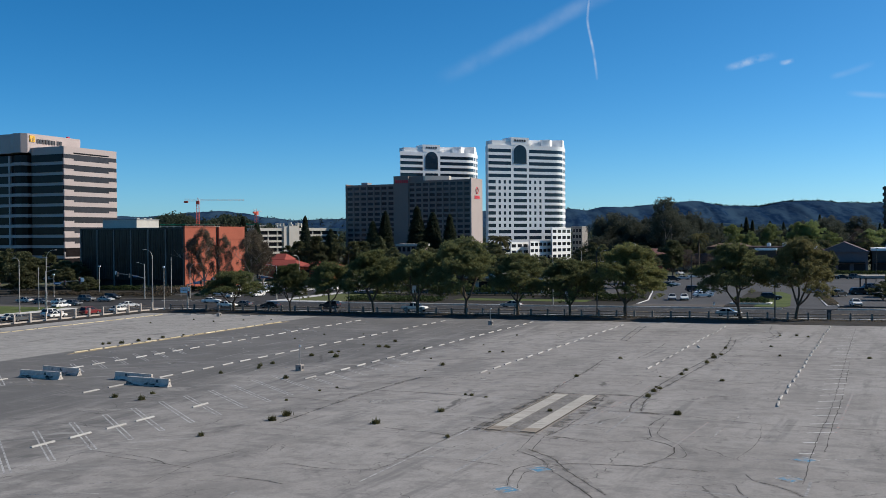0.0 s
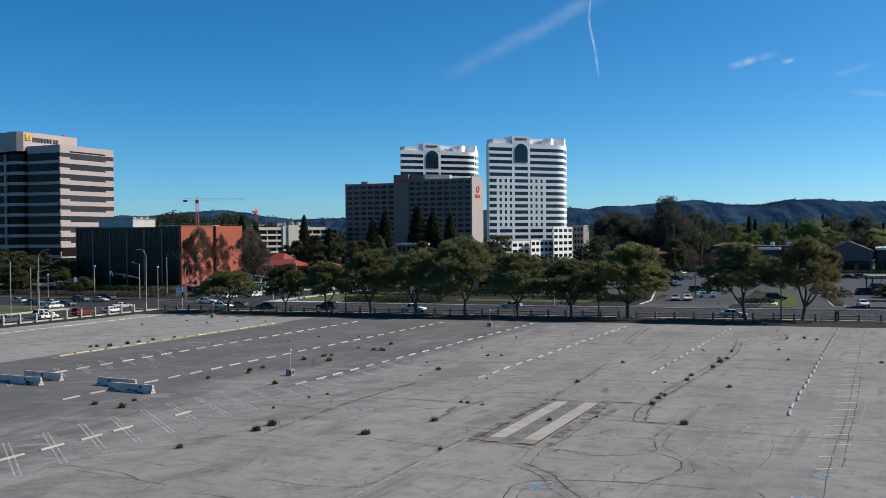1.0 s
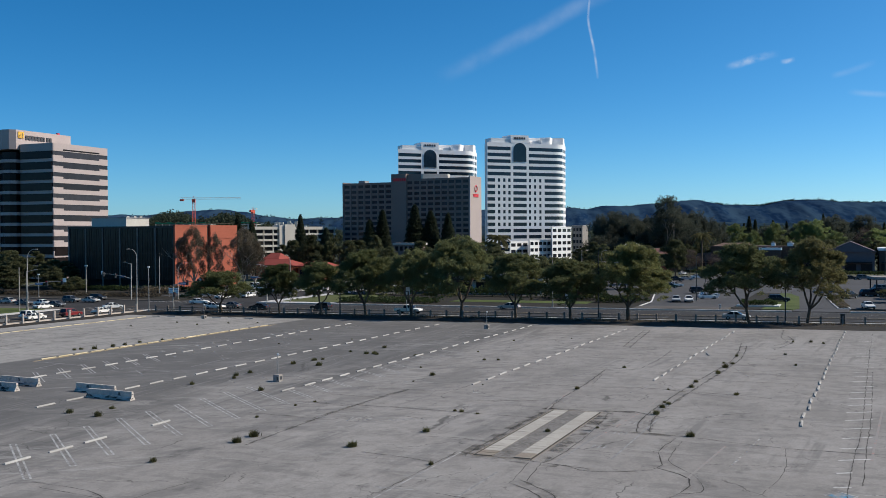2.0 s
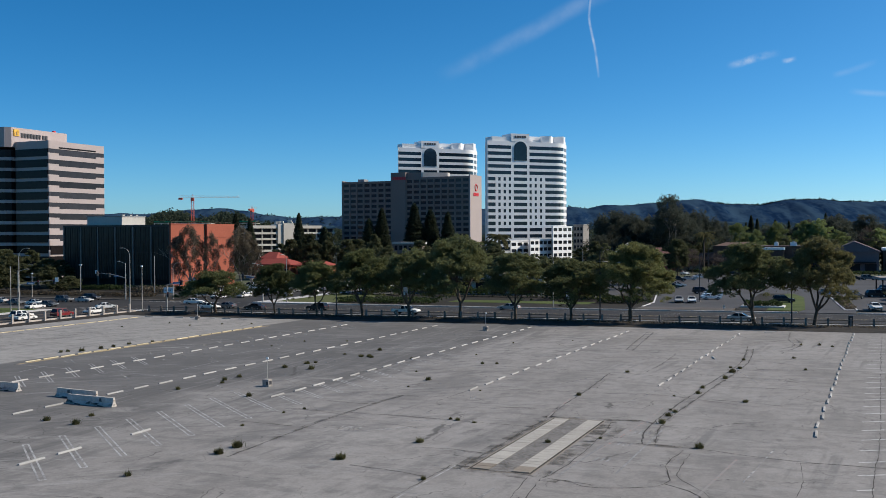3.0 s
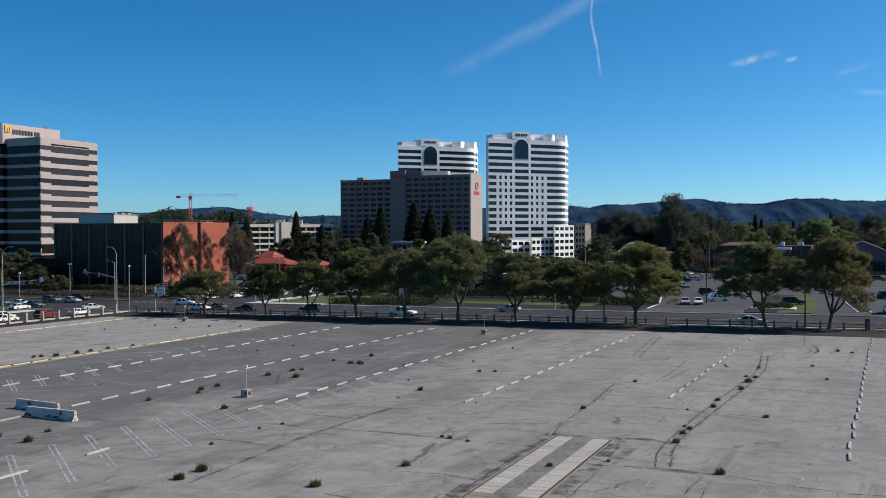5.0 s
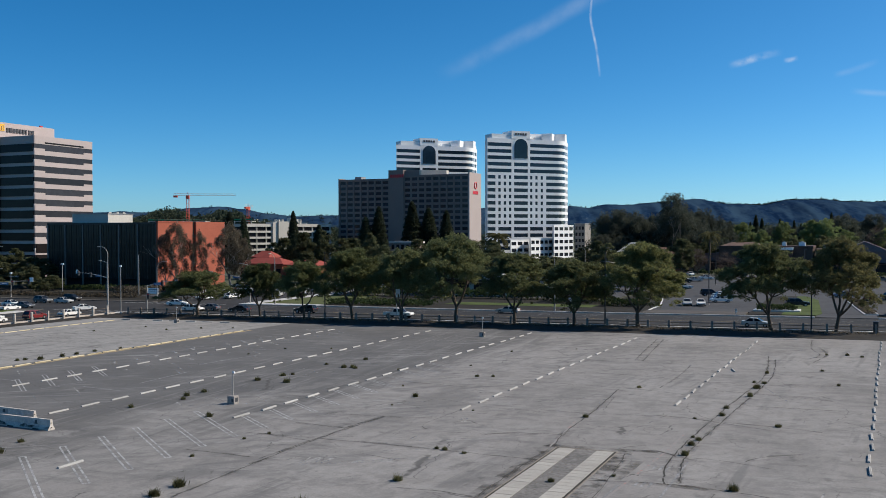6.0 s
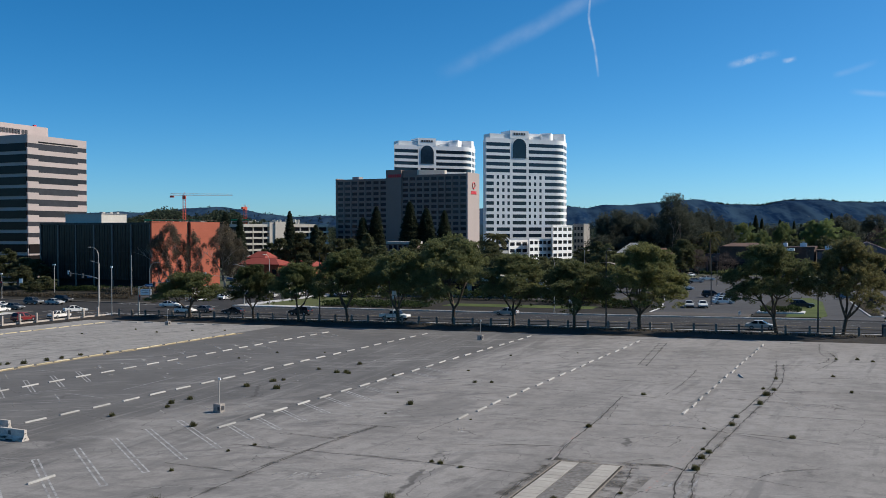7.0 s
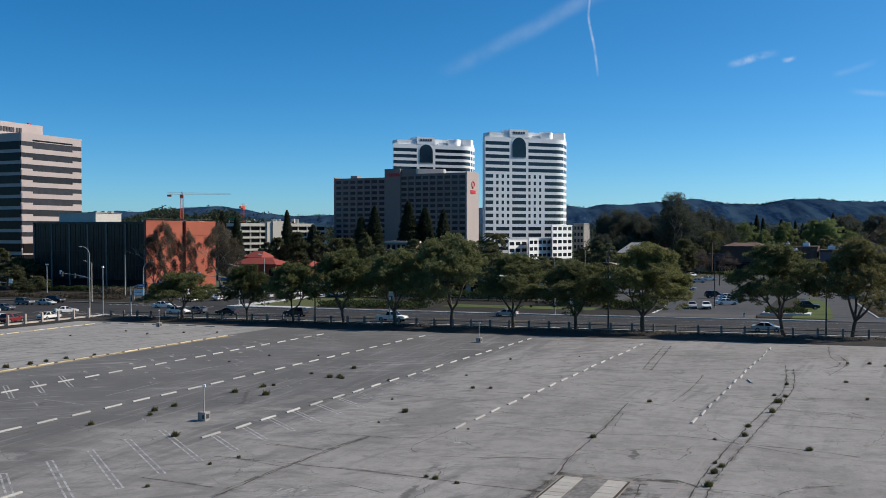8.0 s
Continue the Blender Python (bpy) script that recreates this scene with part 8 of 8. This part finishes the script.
def signal(s, q, tall, mast, turn, label, lamp_arm=0.0, h=0.04):
    t = thing("traffic_signal", at(s, q, turn, h), label, "traffic signal", "traffic signals")
    bm = bmesh.new(); tube(bm, (0, 0, -0.2), (0, 0, tall), 0.16, 0.1, 8)
    part("pole", bm, M["steel"], t)
    bm = bmesh.new()
    p = Vector((0, 0, 5.6))
    for k in range(5):
        p2 = p + Vector((mast / 5, 0, 0.42 - 0.1 * k))
        tube(bm, p, p2, 0.11 - 0.012 * k, 0.10 - 0.012 * k, 8)
        p = p2
    part("mast_arm", bm, M["steel"], t)
    for x, z in ((mast * 0.97, p.z - 0.1), (mast * 0.55, p.z - 0.4), (0.3, 3.6)):
        bm = bmesh.new()
        bx(bm, x - 0.2, x + 0.2, -0.2, 0.2, z - 0.6, z + 0.55)
        head = part("signal_head", bm, M["dark_steel"], t, "black signal box")
        for dz, mat in ((0.33, "lamp_red"), (0.0, "trim"), (-0.33, "trim")):
            bm = bmesh.new(); tube(bm, (x, -0.3, z + dz), (x, -0.19, z + dz), 0.14, 0.13, 10)
            part("lens", bm, M[mat], head)
    box_part("street_sign", M["sign_blue"], t, mast * 0.25, mast * 0.25 + 1.9, -0.16, -0.13, 5.85, 6.35, "blue street sign with a pale bar")
    box_part("sign_bar", M["white_wall"], t, mast * 0.25 + 0.3, mast * 0.25 + 1.6, -0.165, -0.16, 6.03, 6.15)
    box_part("back_plate", M["white_wall"], t, mast - 0.1, mast + 0.75, -0.1, -0.05, p.z - 0.2, p.z + 0.75, "white sign plate")
    if lamp_arm:
        bm = bmesh.new()
        tube(bm, (0, 0, tall - 0.2), (lamp_arm, 0, tall + 0.35), 0.06, 0.05, 6)
        part("lamp_arm", bm, M["steel"], t)
        box_part("lamp_head", M["steel"], t, lamp_arm - 0.1, lamp_arm + 0.6, -0.15, 0.15, tall + 0.28, tall + 0.42)
    return t


M["sign_blue"] = material("blue_sign_panel", (0.05, 0.14, 0.30), 0.5, 0.1, 2.0, 0.3)
signal(-178.6, 203.7, 9.6, 11.4, 172, "grey traffic signal with a long mast arm", 2.4)
signal(-141.8, 175.8, 5.8, 6.5, 8, "grey traffic signal with a mast arm behind the fence", 0.0, 0.03)
signal(-178.2, 168.6, 9.0, 9.5, 12, "grey traffic signal with a mast arm at the corner", 2.2)
signal(-137.4, 206.0, 9.0, 9.0, 200, "grey traffic signal at the far corner", 2.0)


def sign_board(s, q, w, tall, mat, label, h=0.04):
    t = thing("sign_board", at(s, q, 22, h), label, "sign")
    for x in (-w / 2 + 0.1, w / 2 - 0.1):
        bm = bmesh.new(); tube(bm, (x, 0, -0.2), (x, 0, tall), 0.05, 0.05, 6)
        part("leg", bm, M["steel"], t)
    box_part("board", M[mat], t, -w / 2, w / 2, -0.1, -0.02, tall - min(1.5, tall * 0.6), tall)
    for k in range(2):
        box_part("bar", M["sign_dark"], t, -w * 0.4, w * (0.38 - 0.14 * k), -0.115, -0.1, tall - tall * 0.16 * (k + 1) - 0.05, tall - tall * 0.16 * (k + 1) + 0.05)
    return t


sign_board(-173, 214, 2.8, 2.6, "white_wall", "white double-legged sign board with dark bars")
sign_board(-160.5, 212, 2.6, 2.4, "white_wall", "white low sign board with dark bars")
sign_board(-60.3, 208.3, 0.9, 3.2, "white_wall", "small white roadside sign on legs")
sign_board(-84.0, 176.4, 0.8, 5.6, "white_wall", "narrow white roadside banner sign", 0.03)
sign_board(-27.5, 206.3, 0.4, 0.95, "white_wall", "small white marker sign by the pavement")


# ---- hedges and shrubs ----
def hedge(s0, s1, q0, q1, tall, mat, label, seed, size=0.28, dense=11, slant=0.0):
    r = random.Random(seed)
    pts = []
    n = int((s1 - s0) * (q1 - q0 + tall) * dense)
    for _ in range(n):
        s, q = r.uniform(s0, s1), r.uniform(q0, q1)
        s += slant * (q - q0)
        lump = 0.75 + 0.35 * noise.noise(Vector((s * 0.5, q * 0.5, seed)))
        pts.append(spot(s, q, tall * lump * r.random() ** 0.5))
    ob = leaf_part("hedge", pts, size, M[mat], None, r, label)
    return tagged(ob, category="hedge")


hedge(-240, -184, 236, 240, 2.0, "hedge", "dark hedge along the glass building", 1)
hedge(-240, -178, 212, 216, 1.3, "rust_leaf", "low rusty shrubs behind the pavement", 2)
hedge(-200, -184, 226, 231, 2.6, "rust_leaf", "reddish bare shrubs before the glass building", 3)
hedge(-133, -60, 234, 238, 3.2, "hedge", "dark clipped hedge behind the lawn", 4)
sheet("kerb", rect(-25.2, -16.6, 214.4, 219.4), 0.35, M["kerb"], "pale concrete edging round a clipped hedge", "kerb", 0.6)
hedge(-24.6, -17.2, 215, 218.8, 1.7, "hedge", "dark clipped hedge on the lawn island", 6, 0.2, 40)
hedge(-57, -47.5, 219, 225, 2.0, "hedge", "dark clipped hedge at the car park corner", 16, 0.25, 20)
hedge(-72, -58, 226, 236, 3.4, "hedge", "dark hedge under the trees", 17, 0.3, 12)
hedge(-5.0, -3.0, 213.4, 252, 0.9, "rust_leaf", "low brown shrubs on a kerbed island", 8, 0.2, 14, -0.09)
# shrubs put in to darken ground that only lies in tree shade
hedge(-118, -93, 207, 215, 1.5, "hedge", "added dark shrubs standing in for tree shade behind the pavement", 9, 0.3, 10)
hedge(-140, 60, 171, 172.6, 0.35, "rust_leaf", "dry stubble along the fence", 10, 0.2, 5)
hedge(-60, 60, 378, 381, 1.8, "hedge", "dark shrubs along the shop fronts", 11, 0.4, 5)
hedge(-420, -250, 214, 219, 2.4, "hedge", "dark hedge along the pavement", 12, 0.4, 6)
